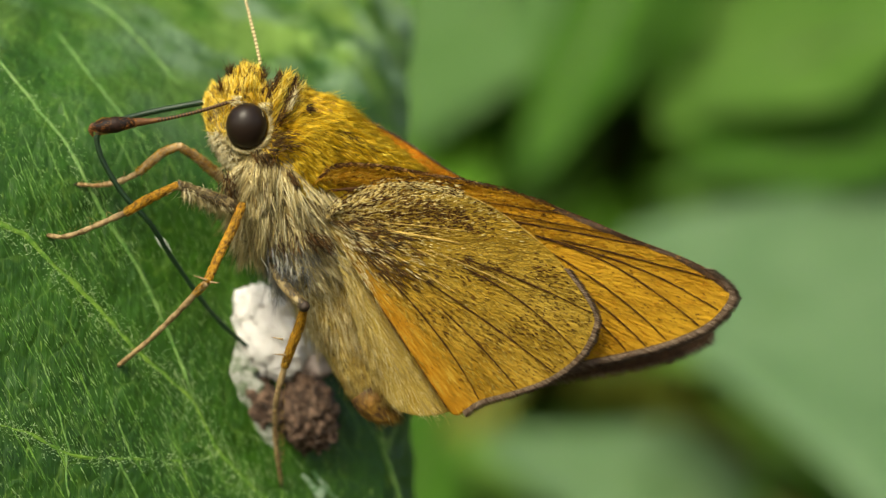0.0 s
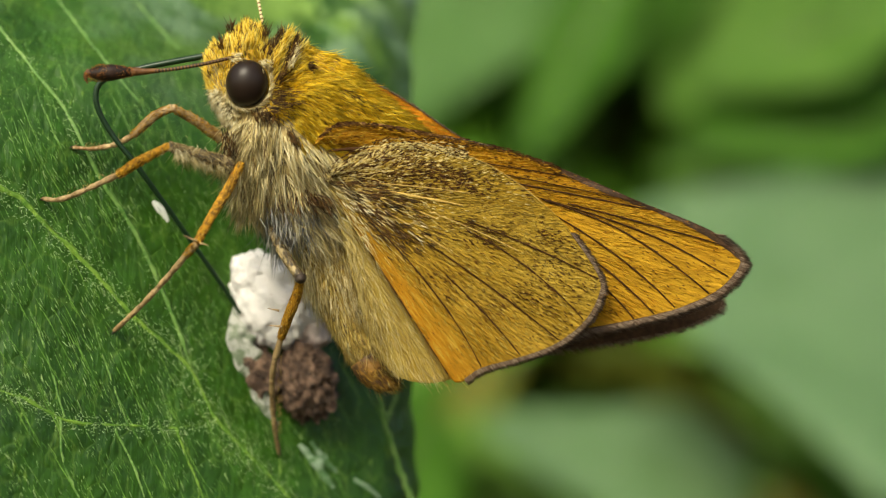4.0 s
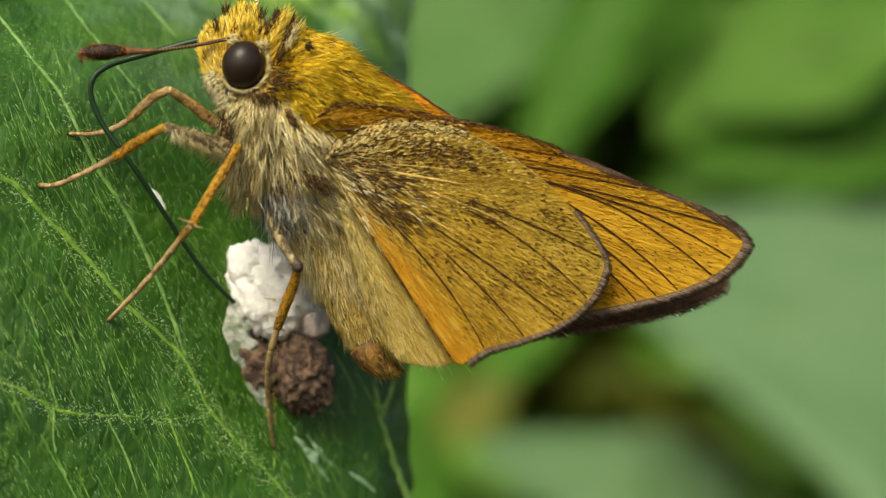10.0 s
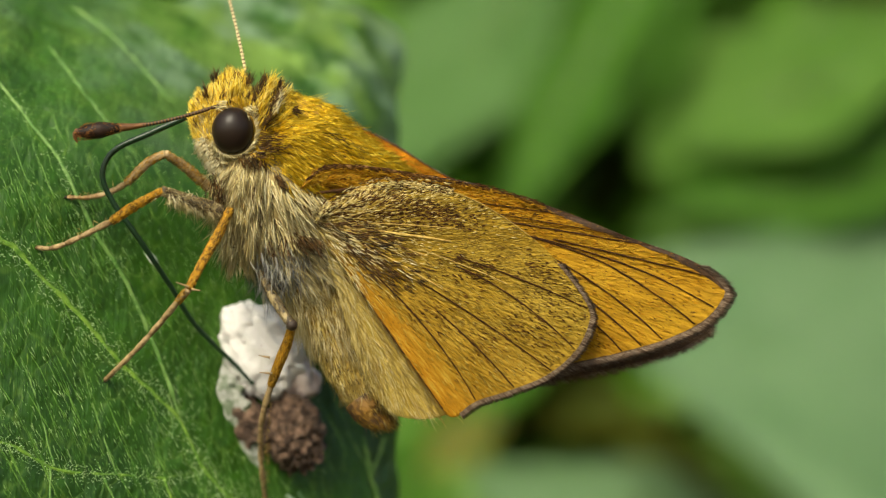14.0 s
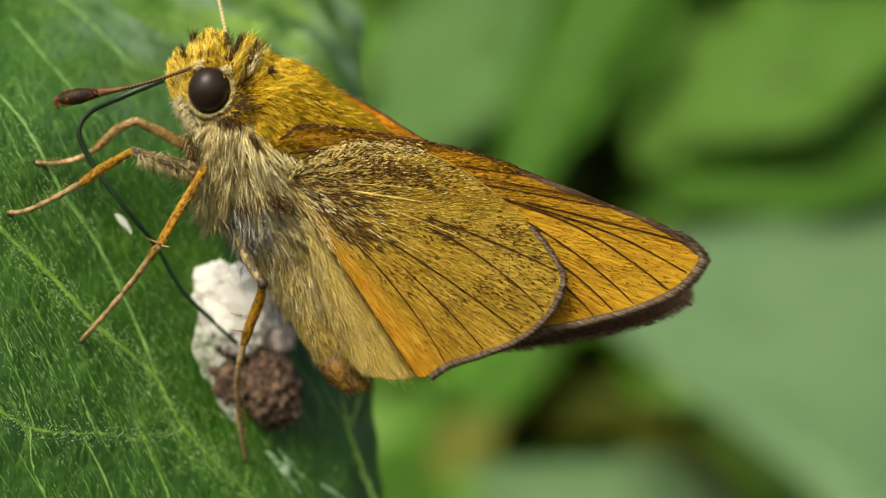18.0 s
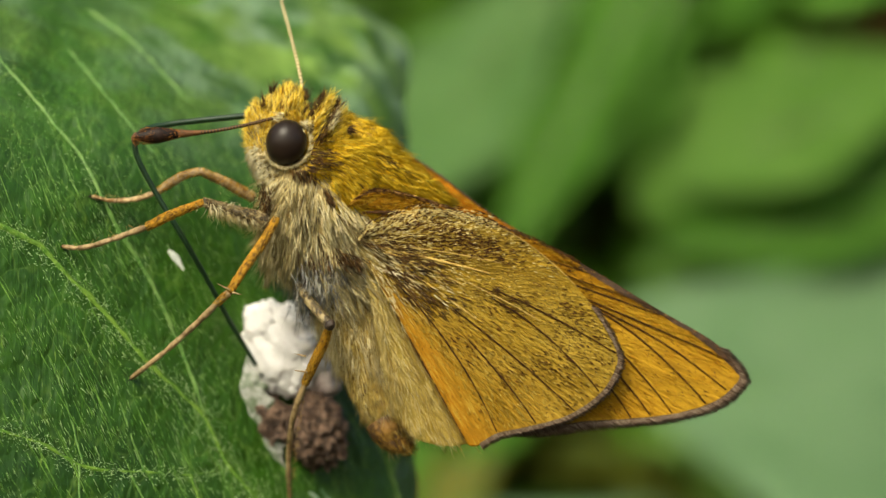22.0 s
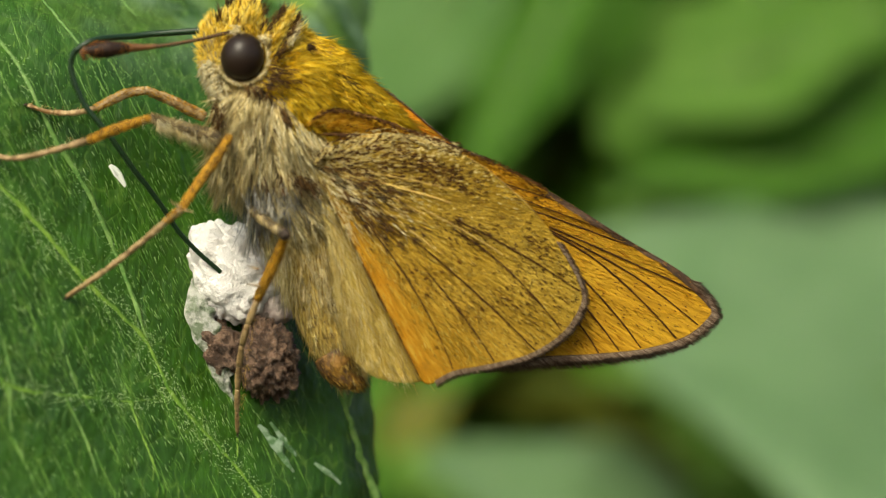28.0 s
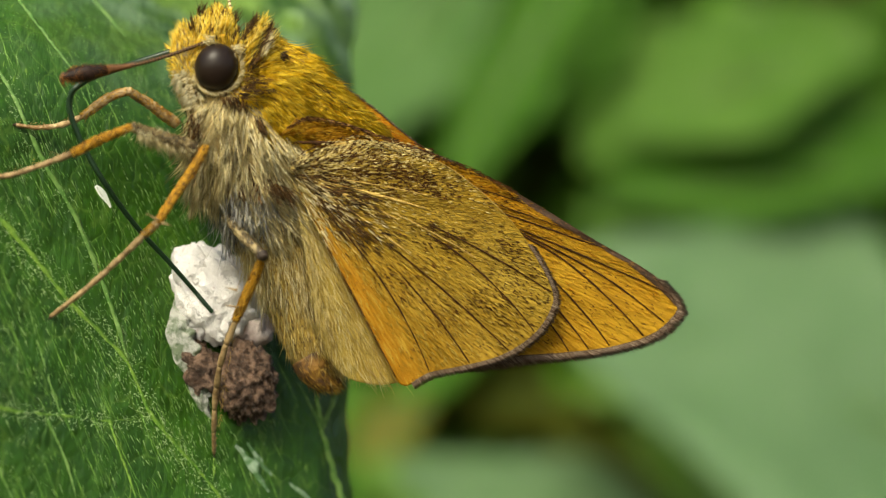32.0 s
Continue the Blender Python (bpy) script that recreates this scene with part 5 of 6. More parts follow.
antenna_far = mesh_part("antenna", own(v), f, ANT_FAR, butterfly, "thin gold and brown ringed antenna", uv)
v, f, uv = tube([(-8.434, 2, 11.643), (-8.705, 2.2, 12.501), (-8.936, 2.4, 13.466)], [0.10, 0.26, 0.08], 16, 24)
mesh_part("antenna_club", own(v), f, CLUB, antenna_far)


# ---- legs: each an upper and a lower link between hip, knee and foot ----
def link(name, a, b, via, radii, material, label, hair=0, spurs=(), tarsus=None, hair_material=None, comb=0, knob=False):
    """A rigid piece of a leg, whose own space starts at a and runs along +x to b. Keeps the plan's upright depth."""
    a, b = np.array(a), np.array(b)
    m = link_frame(a, b)
    inv = np.linalg.inv(m)

    def local(p):
        p = np.asarray([tuple(q) for q in p])
        return (p - a) @ inv.T * MM

    line = [a, *[np.array(q) for q in via]]
    v, f, uv = tube(line if tarsus else [*line, b], radii, 10, 30, 1.0, 0.25)
    ob = mesh_part(name, local(v), f, material, butterfly, label, uv)
    if tarsus:
        pts, rr, mat, joints = tarsus
        c = spline([line[-1], *[np.array(q) for q in pts], b], 4 * joints + 1)
        r = np.interp(np.linspace(0, 1, 4 * joints + 1), np.linspace(0, 1, len(rr)), rr)
        for k in range(joints):
            i = 4 * k
            v, f, uv = tube(c[i:i + 5], [r[i] * 0.85, r[i + 2], r[i + 4] * 1.12, r[i + 4] * 0.9], 9, 10, 1.0, 0.2)
            mesh_part("tarsal_joint", local(v), f, mat, ob)
        way = (c[-1] - c[-2]) / np.linalg.norm(c[-1] - c[-2])
        for turn in (-0.5, 0.5):
            v, f, uv = tube([c[-1] - way * 0.06, c[-1] + way * 0.05 + np.array([0, turn * 0.05, 0]), c[-1] + way * 0.12 + np.array([0, turn * 0.16, -0.05])], [0.05, 0.035, 0.01], 6, 8)
            mesh_part("claw", local(v), f, DARK_CLAW, ob)
    if knob:
        v, f = lump(b, (0.19, 0.19, 0.2), (0, 0, 0), 0.2, 2.0, 4.0, 16)
        mesh_part("knee", local(v), f, DARK_CLAW, ob, "dark knee joint")
    if comb:
        c = spline([a, *via, b], 40)
        roots = c[rng.integers(4, 36, comb)] + rng.normal(size=(comb, 3)) * 0.07
        ways = np.array([0.25, -0.2, -1.0]) + rng.normal(size=(comb, 3)) * 0.22
        v, f = strands(roots, ways, rng.uniform(0.35, 0.75, comb), 0.014, rng=rng)
        tagged(mesh_part("femur_comb", local(v), f, PALE_FUR, ob), kind="stuff")
    for p, way, size in spurs:
        v, f, uv = tube([np.array(p), np.array(p) + np.array(way) * size], [0.045, 0.01], 6, 6)
        mesh_part("spur", local(v), f, LEG_TAN, ob)
    if hair:
        # a coat of flat scales, then single bristles
        many = 7 * hair
        c = spline([a, *via] if tarsus else [a, *via, b], 60)
        way = np.gradient(c, axis=0)
        way /= np.linalg.norm(way, axis=1)[:, None]
        k = rng.integers(1, 58, many)
        out = rng.normal(size=(many, 3))
        out -= way[k] * (out * way[k]).sum(1)[:, None]
        out /= np.linalg.norm(out, axis=1)[:, None]
        r = np.interp(k / 59, np.linspace(0, 1, len(radii)), radii)[:, None]
        v, f = strands(c[k] + out * r * 0.97, way[k] + out * 0.22, rng.uniform(0.06, 0.16, many), 0.016, rng=rng, bend=0.1)
        tagged(mesh_part("leg_scale", local(v), f, LEG_DARK_SCALE if material is LEG_DARK else LEG_SCALE, ob), kind="stuff")
        c = spline([a, *via, b], 40)
        roots = c[rng.integers(2, 38, hair)] + rng.normal(size=(hair, 3)) * radii[0] * 0.5
        along = (b - a) / np.linalg.norm(b - a)
        ways = along * 0.6 + rng.normal(size=(hair, 3)) * np.array([0.6, 0.6, 0.6])
        v, f = strands(roots, ways, rng.uniform(0.1, 0.32, hair), 0.009, rng=rng)
        tagged(mesh_part("leg_hairs", local(v), f, hair_material or LEG_HAIR, ob), kind="stuff")
    return ob


def link_frame(a, b, pole=(0.0, -1.0, 0.0)):
    x = np.asarray(b, float) - np.asarray(a, float)
    x /= np.linalg.norm(x)
    y = np.asarray(pole, float) - x * np.dot(pole, x)
    y /= np.linalg.norm(y)
    return np.stack([x, y, np.cross(x, y)], 1)


DARK_CLAW = mottled("dark_claw", (0.025, 0.015, 0.01), (0.05, 0.03, 0.015), 4.0, 0.4)
LEG_SCALE = hair_material("orange_leg_scale", (0.50, 0.25, 0.02), (0.66, 0.36, 0.035), (0.12, 0.05, 0.01), (0.58, 0.29, 0.02), (0.70, 0.45, 0.08), (0.30, 0.13, 0.015))
LEG_DARK_SCALE = hair_material("brown_leg_scale", (0.10, 0.06, 0.025), (0.42, 0.32, 0.14), (0.04, 0.025, 0.012), (0.28, 0.18, 0.07))
LEG_HAIR = hair_material("leg_bristles", (0.30, 0.18, 0.05), (0.60, 0.42, 0.14), (0.10, 0.05, 0.02))
LEGS = []


def leg(hip, knee, foot, upper, lower):
    LEGS.append((np.array(hip) - ORIGIN, np.array(knee) - ORIGIN, np.array(foot), upper, lower))


def legs():
    hip, knee, foot = (-7.694, -1.3, 1.099), (-9.452, -2.9, 1.821), (-14.13, -1.216, -0.138)
    leg(hip, knee, foot, link("femur", hip, knee, [(-8.614, -2.1, 1.455)], [0.30, 0.24, 0.15], LEG_DARK, "dark hairy fore femur", 120, hair_material=PALE_FUR, comb=420),
        link("tibia", knee, foot, [(-10.476, -2.6, 1.29), (-11.296, -2.3, 0.793)], [0.12, 0.15, 0.17, 0.13], LEG_ORANGE, "orange mottled fore tibia", 50, tarsus=([(-12.53, -1.9, 0.214), (-13.465, -1.6, -0.137)], [0.11, 0.10, 0.095, 0.08], LEG_TAN, 5)))
    hip, knee, foot = (-8.346, 0.9, 2.005), (-9.702, -0.7, 3.168), (-13.292, -0.148, 1.656)
    leg(hip, knee, foot, link("femur", hip, knee, [(-9.093, 0.1, 2.704)], [0.20, 0.18, 0.13], LEG_BROWN, "brown far fore femur", 40),
        link("tibia", knee, foot, [(-10.351, -0.6, 2.835), (-11.116, -0.4, 2.148)], [0.13, 0.15, 0.15, 0.12], LEG_BROWN, "brown far fore tibia", 40, tarsus=([(-11.746, -0.2, 1.835), (-12.562, -0.1, 1.638)], [0.10, 0.095, 0.085, 0.06], LEG_BROWN, 5)))
    hip, knee, foot = (-7.298, -1.7, 1.229), (-8.582, -2.8, -1.517), (-11.868, -0.54, -4.783)
    leg(hip, knee, foot, link("tibia", hip, knee, [(-7.682, -2.1, 0.31), (-8.177, -2.5, -0.656)], [0.14, 0.165, 0.15, 0.13], LEG_ORANGE, "bright orange mid tibia with spurs", 60, [((-8.55, -2.9, -1.438), (-0.9, -0.2, 0.35), 0.5), ((-8.455, -2.9, -1.515), (0.8, -0.3, -0.1), 0.4)]),
        link("tarsus", knee, foot, [(-8.987, -2.5, -1.929)], [0.13, 0.12, 0.11], LEG_TAN, "thin brown mid tarsus", 20, tarsus=([(-9.598, -2, -2.603), (-10.662, -1.4, -3.704)], [0.11, 0.10, 0.095, 0.08], LEG_TAN, 5)))
    hip, knee, foot = (-6.376, -0.7, -0.97), (-5.156, -1.9, -2.743), (-6.5, 2.45, -9.501)
    leg(hip, knee, foot, link("femur", hip, knee, [(-5.754, -1.5, -1.938)], [0.12, 0.17, 0.15], LEG_DARK, "dark hind femur", 60, knob=True),
        link("tibia", knee, foot, [(-5.323, -1.5, -3.308), (-5.701, -1.2, -4.207), (-5.982, -0.9, -4.916)], [0.11, 0.16, 0.17, 0.155, 0.12], LEG_ORANGE, "speckled orange hind tibia", 150, tarsus=([(-6.351, -0.1, -6.071), (-6.523, 0.9, -7.272), (-6.544, 1.8, -8.595)], [0.12, 0.115, 0.105, 0.10, 0.07], LEG_TAN, 6), spurs=[((-5.889, -1.3, -4.456), (-0.9, -0.2, 0.1), 0.5), ((-5.958, -1.4, -3.9), (-0.9, -0.1, 0.2), 0.45)]))


legs()

# ---- proboscis: a chain of short rigid pieces ----
TONGUE_STEP, TONGUE_COUNT = 0.21, 66


def tongue_pieces():
    out = []
    for k in range(TONGUE_COUNT):
        r0, r1 = 0.112 - 0.035 * k / TONGUE_COUNT, 0.112 - 0.035 * (k + 1) / TONGUE_COUNT
        v, f, uv = tube([(-0.03, 0, 0), (TONGUE_STEP * 0.5, 0, 0), (TONGUE_STEP + 0.03, 0, 0)], [r0, (r0 + r1) / 2, r1], 12, 4)
        out.append(mesh_part("proboscis_piece", v * MM, f[:-2], TONGUE, butterfly))
    return out


TONGUE_PIECES = tongue_pieces()
TONGUE_SHAPES = []


def tongue_shape(t, points):
    TONGUE_SHAPES.append((t, np.array(points)))


tongue_shape(0, [(-3.513, 0.162, 2.751), (-5.76, -0.127, 2.225), (-7.059, -0.619, 1.691), (-7.117, -0.652, 0.858), (-6.34, -0.519, -0.512), (-5.362, -0.276, -1.591), (-4.553, 0.555, -3.029), (-3.193, 1.356, -5), (-1.811, 2.18, -6.396)])
tongue_shape(3, [(-3.676, 0.093, 2.858), (-5.687, -0.214, 2.347), (-6.969, -0.187, 1.886), (-7.23, -0.207, 1.134), (-6.777, -0.033, 0.283), (-5.937, 0.233, -0.821), (-4.845, 1.086, -2.365), (-3.801, 1.936, -4.013), (-2.785, 2.641, -5.856)])
tongue_shape(6, [(-3.352, 0.076, 2.874), (-5.432, -0.169, 2.405), (-7.08, -0.083, 1.855), (-7.268, -0.076, 1.142), (-6.712, 0.114, -0.188), (-5.682, 0.392, -1.421), (-4.632, 1.27, -3.05), (-3.347, 2.144, -4.919), (-1.826, 3.011, -6.532)])
tongue_shape(9, [(-3.245, -0.014, 2.905), (-5.556, -0.284, 2.27), (-6.918, -0.009, 1.873), (-7.337, 0.005, 1.196), (-6.901, 0.219, -0.01), (-5.664, 0.531, -1.576), (-4.396, 1.446, -3.343), (-3.286, 2.363, -5.166), (-1.646, 3.274, -6.922)])
tongue_shape(12, [(-3.736, 0.076, 2.768), (-5.054, -0.217, 2.181), (-6.421, 0.127, 1.63), (-7.086, 0.126, 0.968), (-6.927, 0.311, -0.076), (-6.254, 0.589, -1.262), (-5.45, 1.419, -2.983), (-4.314, 2.327, -4.525), (-2.992, 2.992, -5.997)])
tongue_shape(13, [(-3.132, -0.002, 2.698), (-4.879, -0.303, 1.926), (-6.134, -0.501, 1.284), (-6.49, -0.501, 0.395), (-6.169, -0.3, -0.49), (-5.424, -0, -1.677), (-4.456, 0.901, -3.387), (-3.663, 1.801, -4.834), (-2.021, 2.702, -6.628)])
tongue_shape(17, [(-3.87, -0.281, 2.323), (-5.076, -0.689, 1.653), (-6.139, -0.67, 1.146), (-6.66, -0.722, 0.453), (-6.245, -0.504, -0.724), (-5.19, -0.138, -2.137), (-4.31, 0.817, -3.563), (-3.391, 1.77, -5.31), (-1.767, 2.78, -7.075)])
tongue_shape(19, [(-3.309, -0.061, 2.469), (-5.118, -0.357, 1.746), (-6.508, 0.347, 1.203), (-6.769, 0.361, 0.403), (-6.206, 0.583, -0.661), (-5.23, 0.914, -2.117), (-4.237, 1.841, -3.362), (-3.307, 2.779, -5.152), (-1.63, 3.716, -6.767)])
tongue_shape(21, [(-3.676, -0.077, 2.43), (-5.255, -0.374, 1.642), (-6.388, -0.41, 1.011), (-6.63, -0.399, 0.328), (-6.238, -0.177, -0.668), (-4.959, 0.168, -2.447), (-3.802, 1.108, -4.041), (-2.904, 2.045, -5.559), (-1.546, 2.983, -6.939)])
tongue_shape(22, [(-3.539, -0.007, 2.805), (-6.164, -0.251, 2.194), (-7.111, -0.779, 1.72), (-7.153, -0.762, 0.997), (-6.434, -0.547, -0.17), (-5.163, -0.228, -1.884), (-4.203, 0.69, -3.313), (-3.353, 1.607, -4.65), (-2.326, 2.524, -6.108)])
tongue_shape(23, [(-3.33, 0.014, 2.911), (-5.588, -0.263, 2.463), (-6.86, -0.911, 1.933), (-7.241, -0.904, 1.334), (-6.614, -0.703, 0.202), (-5.419, -0.406, -1.077), (-3.936, 0.489, -2.729), (-2.946, 1.389, -4.265), (-1.891, 2.291, -6.25)])
tongue_shape(23.5, [(-3.299, 0.04, 3.018), (-5.128, -0.214, 3.244), (-7.304, -0.857, 3.518), (-8.146, -0.822, 2.859), (-7.669, -0.609, 1.326), (-6.604, -0.31, -0.342), (-4.941, 0.578, -2.337), (-3.385, 1.464, -3.986), (-1.845, 2.357, -6.097)])
tongue_shape(24.5, [(-3.794, 0.055, 3.1), (-5.793, -0.177, 2.367), (-7.084, -0.844, 1.766), (-7.276, -0.828, 1.103), (-6.59, -0.628, -0.052), (-5.4, -0.341, -1.283), (-3.971, 0.544, -2.779), (-2.819, 1.436, -4.249), (-1.701, 2.335, -6.074)])
tongue_shape(25, [(-3.678, -0.04, 2.347), (-5.171, -0.308, 1.782), (-6.496, -0.889, 1.088), (-6.72, -0.859, 0.232), (-6.183, -0.632, -0.767), (-5.085, -0.307, -1.892), (-3.772, 0.632, -3.474), (-2.675, 1.561, -4.722), (-1.294, 2.502, -6.381)])
tongue_shape(26, [(-3.596, 0.036, 2.442), (-5.451, -0.157, 1.605), (-6.579, -0.682, 0.851), (-6.766, -0.641, 0.041), (-6.152, -0.418, -1.041), (-4.925, -0.11, -2.341), (-3.739, 0.796, -3.528), (-2.508, 1.706, -4.847), (-1.038, 2.642, -6.995)])
tongue_shape(28.5, [(-3.454, 0.172, 2.8), (-5.474, -0.006, 2.338), (-6.989, -1.15, 1.796), (-7.586, -1.107, 1.046), (-7.085, -0.923, -0.176), (-6.017, -0.674, -1.217), (-4.409, 0.152, -2.911), (-3.207, 0.997, -4.231), (-1.272, 1.801, -5.682)])
tongue_shape(29, [(-3.62, 0.192, 2.748), (-5.409, -0.007, 2.401), (-6.903, -1.284, 1.877), (-7.461, -1.25, 1.203), (-7.175, -1.063, 0.181), (-5.948, -0.825, -1.348), (-4.413, -0.003, -3.354), (-3.196, 0.836, -4.838), (-1.739, 1.663, -6.825)])
tongue_shape(29.5, [(-3.406, 0.143, 2.284), (-5.274, -0.059, 1.885), (-6.596, -1.347, 1.243), (-6.86, -1.325, 0.441), (-6.242, -1.142, -0.696), (-5.136, -0.882, -1.957), (-3.536, -0.043, -3.522), (-2.374, 0.812, -4.507), (-0.609, 1.643, -6.038)])
tongue_shape(30, [(-3.651, 0.216, 2.519), (-5.851, 0.062, 1.852), (-6.908, -1.27, 1.008), (-6.991, -1.259, 0.294), (-6.345, -1.093, -0.638), (-5.056, -0.866, -1.858), (-3.775, -0.036, -3.158), (-2.609, 0.798, -4.123), (-0.831, 1.598, -5.726)])
tongue_shape(30.5, [(-3.235, 0.346, 2.3), (-4.694, 0.169, 1.697), (-5.857, -1.147, 0.926), (-6.318, -1.121, 0.11), (-5.811, -0.99, -1.048), (-4.819, -0.806, -2.338), (-3.431, -0.061, -3.864), (-2.245, 0.709, -5.068), (-0.497, 1.419, -6.634)])
tongue_shape(31, [(-3.318, 0.358, 2.451), (-5.051, 0.203, 1.857), (-6.393, -1.047, 1.086), (-6.807, -1.025, 0.358), (-6.38, -0.887, -0.685), (-5.734, -0.664, -1.567), (-4.046, 0.043, -3.466), (-2.577, 0.783, -4.806), (-0.973, 1.51, -6.17)])
tongue_shape(32, [(-3.122, 0.338, 2.555), (-4.843, 0.209, 1.729), (-6.229, -0.72, 0.895), (-6.667, -0.679, 0.174), (-6.196, -0.534, -0.994), (-5.187, -0.345, -2.387), (-4.001, 0.43, -3.676), (-2.708, 1.194, -4.796), (-0.931, 1.906, -6.39)])

# ---- surroundings: leaves behind, stems, ground ----

def ground():
    n = 60
    v, f = [], []
    for j in range(n + 1):
        for i in range(n + 1):
            a, b = 2 * i / n - 1, 2 * j / n - 1
            x, y = math.copysign(abs(a) ** 3 * 60, a), math.copysign(abs(b) ** 3 * 60, b)
            v.append((x, y, GROUND * MM + 0.012 * noise.noise(Vector((x * 9, y * 9, 0)))))
    for j in range(n):
        for i in range(n):
            a = j * (n + 1) + i
            f.append((a, a + 1, a + n + 2, a + n + 1))
    ob = mesh_part("ground", v, f, SOIL, None)
    tagged(ob, "dark bare soil under the plants", "ground", kind="structure")


ground()


def leaf_shape(length, width, lobes, seed, fold=0.18, droop=0.25, nu=26, nv=34):
    """A lobed blade with a folded midrib, from its stalk at the origin along +x, its face towards +z; mm."""
    v, f = [], []
    for lay in (0, 1):
        for j in range(nv):
            t = j / (nv - 1)
            half = width * 0.5 * (math.sin(math.pi * min(1, t * 0.94 + 0.06)) ** 0.7) * (1 + 0.16 * math.sin(lobes * 2 * math.pi * t + seed)) + 0.05
            for i in range(nu):
                s = 2 * i / (nu - 1) - 1
                x = length * t + 0.05 * length * abs(s) * math.sin(lobes * 6.28 * t)
                y = s * half
                z = fold * abs(y) - droop * length * t * t + 0.03 * length * noise.noise(Vector((t * 3, s * 2, seed))) - 0.4 * lay
                v.append((x, y, z))
    o = nu * nv
    for j in range(nv - 1):
        for i in range(nu - 1):
            a = j * nu + i
            f.append((a, a + 1, a + nu + 1, a + nu))
            f.append((o + a, o + a + nu, o + a + nu + 1, o + a + 1))
    rim = list(range(nu)) + [j * nu + nu - 1 for j in range(1, nv)] + [(nv - 1) * nu + i for i in range(nu - 2, -1, -1)] + [j * nu for j in range(nv - 2, 0, -1)]
    for a, b in zip(rim, rim[1:] + rim[:1]):
        f.append((a, o + a, o + b, b))
    return np.array(v), f


def bush(foot, label, leaves, stem_r=1.3, stem_mat=None):
    """A plant behind: a stem from the ground and leaves on stalks. leaves: (base, tip, width, face, material, lobes)."""
    base = np.array([foot[0], foot[1], GROUND])
    ob = thing("background_plant", base * MM, label, "plant", "plants behind the butterfly")
    top = max(l[0][2] for l in leaves)
    lean = np.mean([l[0] for l in leaves], axis=0)
    stem = [base - np.array([0, 0, 3]), base + np.array([0, 0, 90]), np.array([lean[0] * 0.4 + base[0] * 0.6, lean[1] * 0.4 + base[1] * 0.6, GROUND * 0.3 + top * 0.7 - 20]), np.array([lean[0] * 0.7 + base[0] * 0.3, lean[1] * 0.7 + base[1] * 0.3, top])]
    c = spline(stem, 60)
    v, f, uv = tube(stem, [stem_r * 1.4, stem_r, stem_r * 0.7], 10, 50)
    mesh_part("stem", (v - base) * MM, f, stem_mat or STEM, ob)
    for k, (a, b, width, face, material, lobes) in enumerate(leaves):
        a, b = np.array(a, float), np.array(b, float)
        x = b - a
        long = np.linalg.norm(x)
        x /= long
        z = np.array(face, float)
        z -= x * (z @ x)
        z /= np.linalg.norm(z)
        m = np.stack([x, np.cross(z, x), z], 1)
        v, f = leaf_shape(long, width * 1.66, lobes, 1.7 * k + foot[0], droop=0.1)
        blade_ob = mesh_part("leaf", (v @ m.T + a - base) * MM, f, material, ob)
        v, f, uv = tube([a, a + x * long * 0.5 - z * 0.025 * long, b - z * 0.1 * long], [0.7, 0.4, 0.1], 8, 20)
        mesh_part("midrib", (v - base) * MM, f, STEM, blade_ob)
        near = c[np.argmin(np.linalg.norm(c - a + np.array([0, 0, 12]), axis=1))]
        v, f, uv = tube([near, (near + a) / 2 + np.array([0, 0, 2]), a], [0.7, 0.6, 0.6], 8, 16)
        mesh_part("petiole", (v - base) * MM, f, STEM, ob)
    return ob


UP = (0.0, -0.75, 0.65)
bush((80, 200), "plant with lobed green leaves, sky sheen in their pale colour", [
    ((69.0, 150, -25.8), (19.9, 141.9, -3.2), 26.5, (-0.1, -0.72, 0.68), BG_PALE, 1.2),
    ((39.2, 160, -40.8), (3.2, 153.0, -24.8), 10.9, UP, BG_PALE, 1),
    ((47.1, 160, -48.7), (33.9, 154.1, -31.1), 8.4, UP, BG_MID, 1)])
bush((60, 260), "plant with fresh green lobed leaves", [
    ((56.6, 161, 23.2), (25.9, 154.4, 13.4), 10.6, UP, BG_BRIGHT, 1),
    ((62.9, 160, 7.3), (21.7, 152.8, 5.1), 5.2, UP, BG_MID, 1),
    ((63.2, 166, 13.6), (32.2, 159.6, 9.1), 7.9, UP, BG_BRIGHT, 1),
    ((45.4, 168, 27.3), (23.1, 161.5, 9.5), 9.1, UP, BG_BRIGHT, 1.5),
    ((39.6, 170, 0.8), (23.1, 164.7, 3.2), 5.5, UP, BG_BRIGHT, 1),
    ((59.8, 174, 26.6), (35.3, 167.8, 18.7), 8.4, (0.1, -0.8, 0.6), BG_BRIGHT, 1),
    ((52.9, 168, 8.2), (26.5, 162.0, 5.2), 6.4, UP, BG_BRIGHT, 1),
    ((71.8, 177, 14.9), (34.9, 170.1, 8.8), 12.7, UP, BG_MID, 1.2),
    ((65.0, 178, 27.1), (40.2, 172.1, 24.1), 12.2, UP, BG_MID, 1),
    ((47.7, 180, 45.2), (5.9, 172.4, 29.5), 14.1, UP, BG_MID, 1.2),
    ((65.1, 163, 11.4), (25.3, 156.0, 9.3), 6.5, UP, BG_MID, 1),
    ((29.2, 167, 36.0), (18.6, 160.3, 12.1), 5.7, (0.2, -0.85, 0.45), BG_MID, 1)])
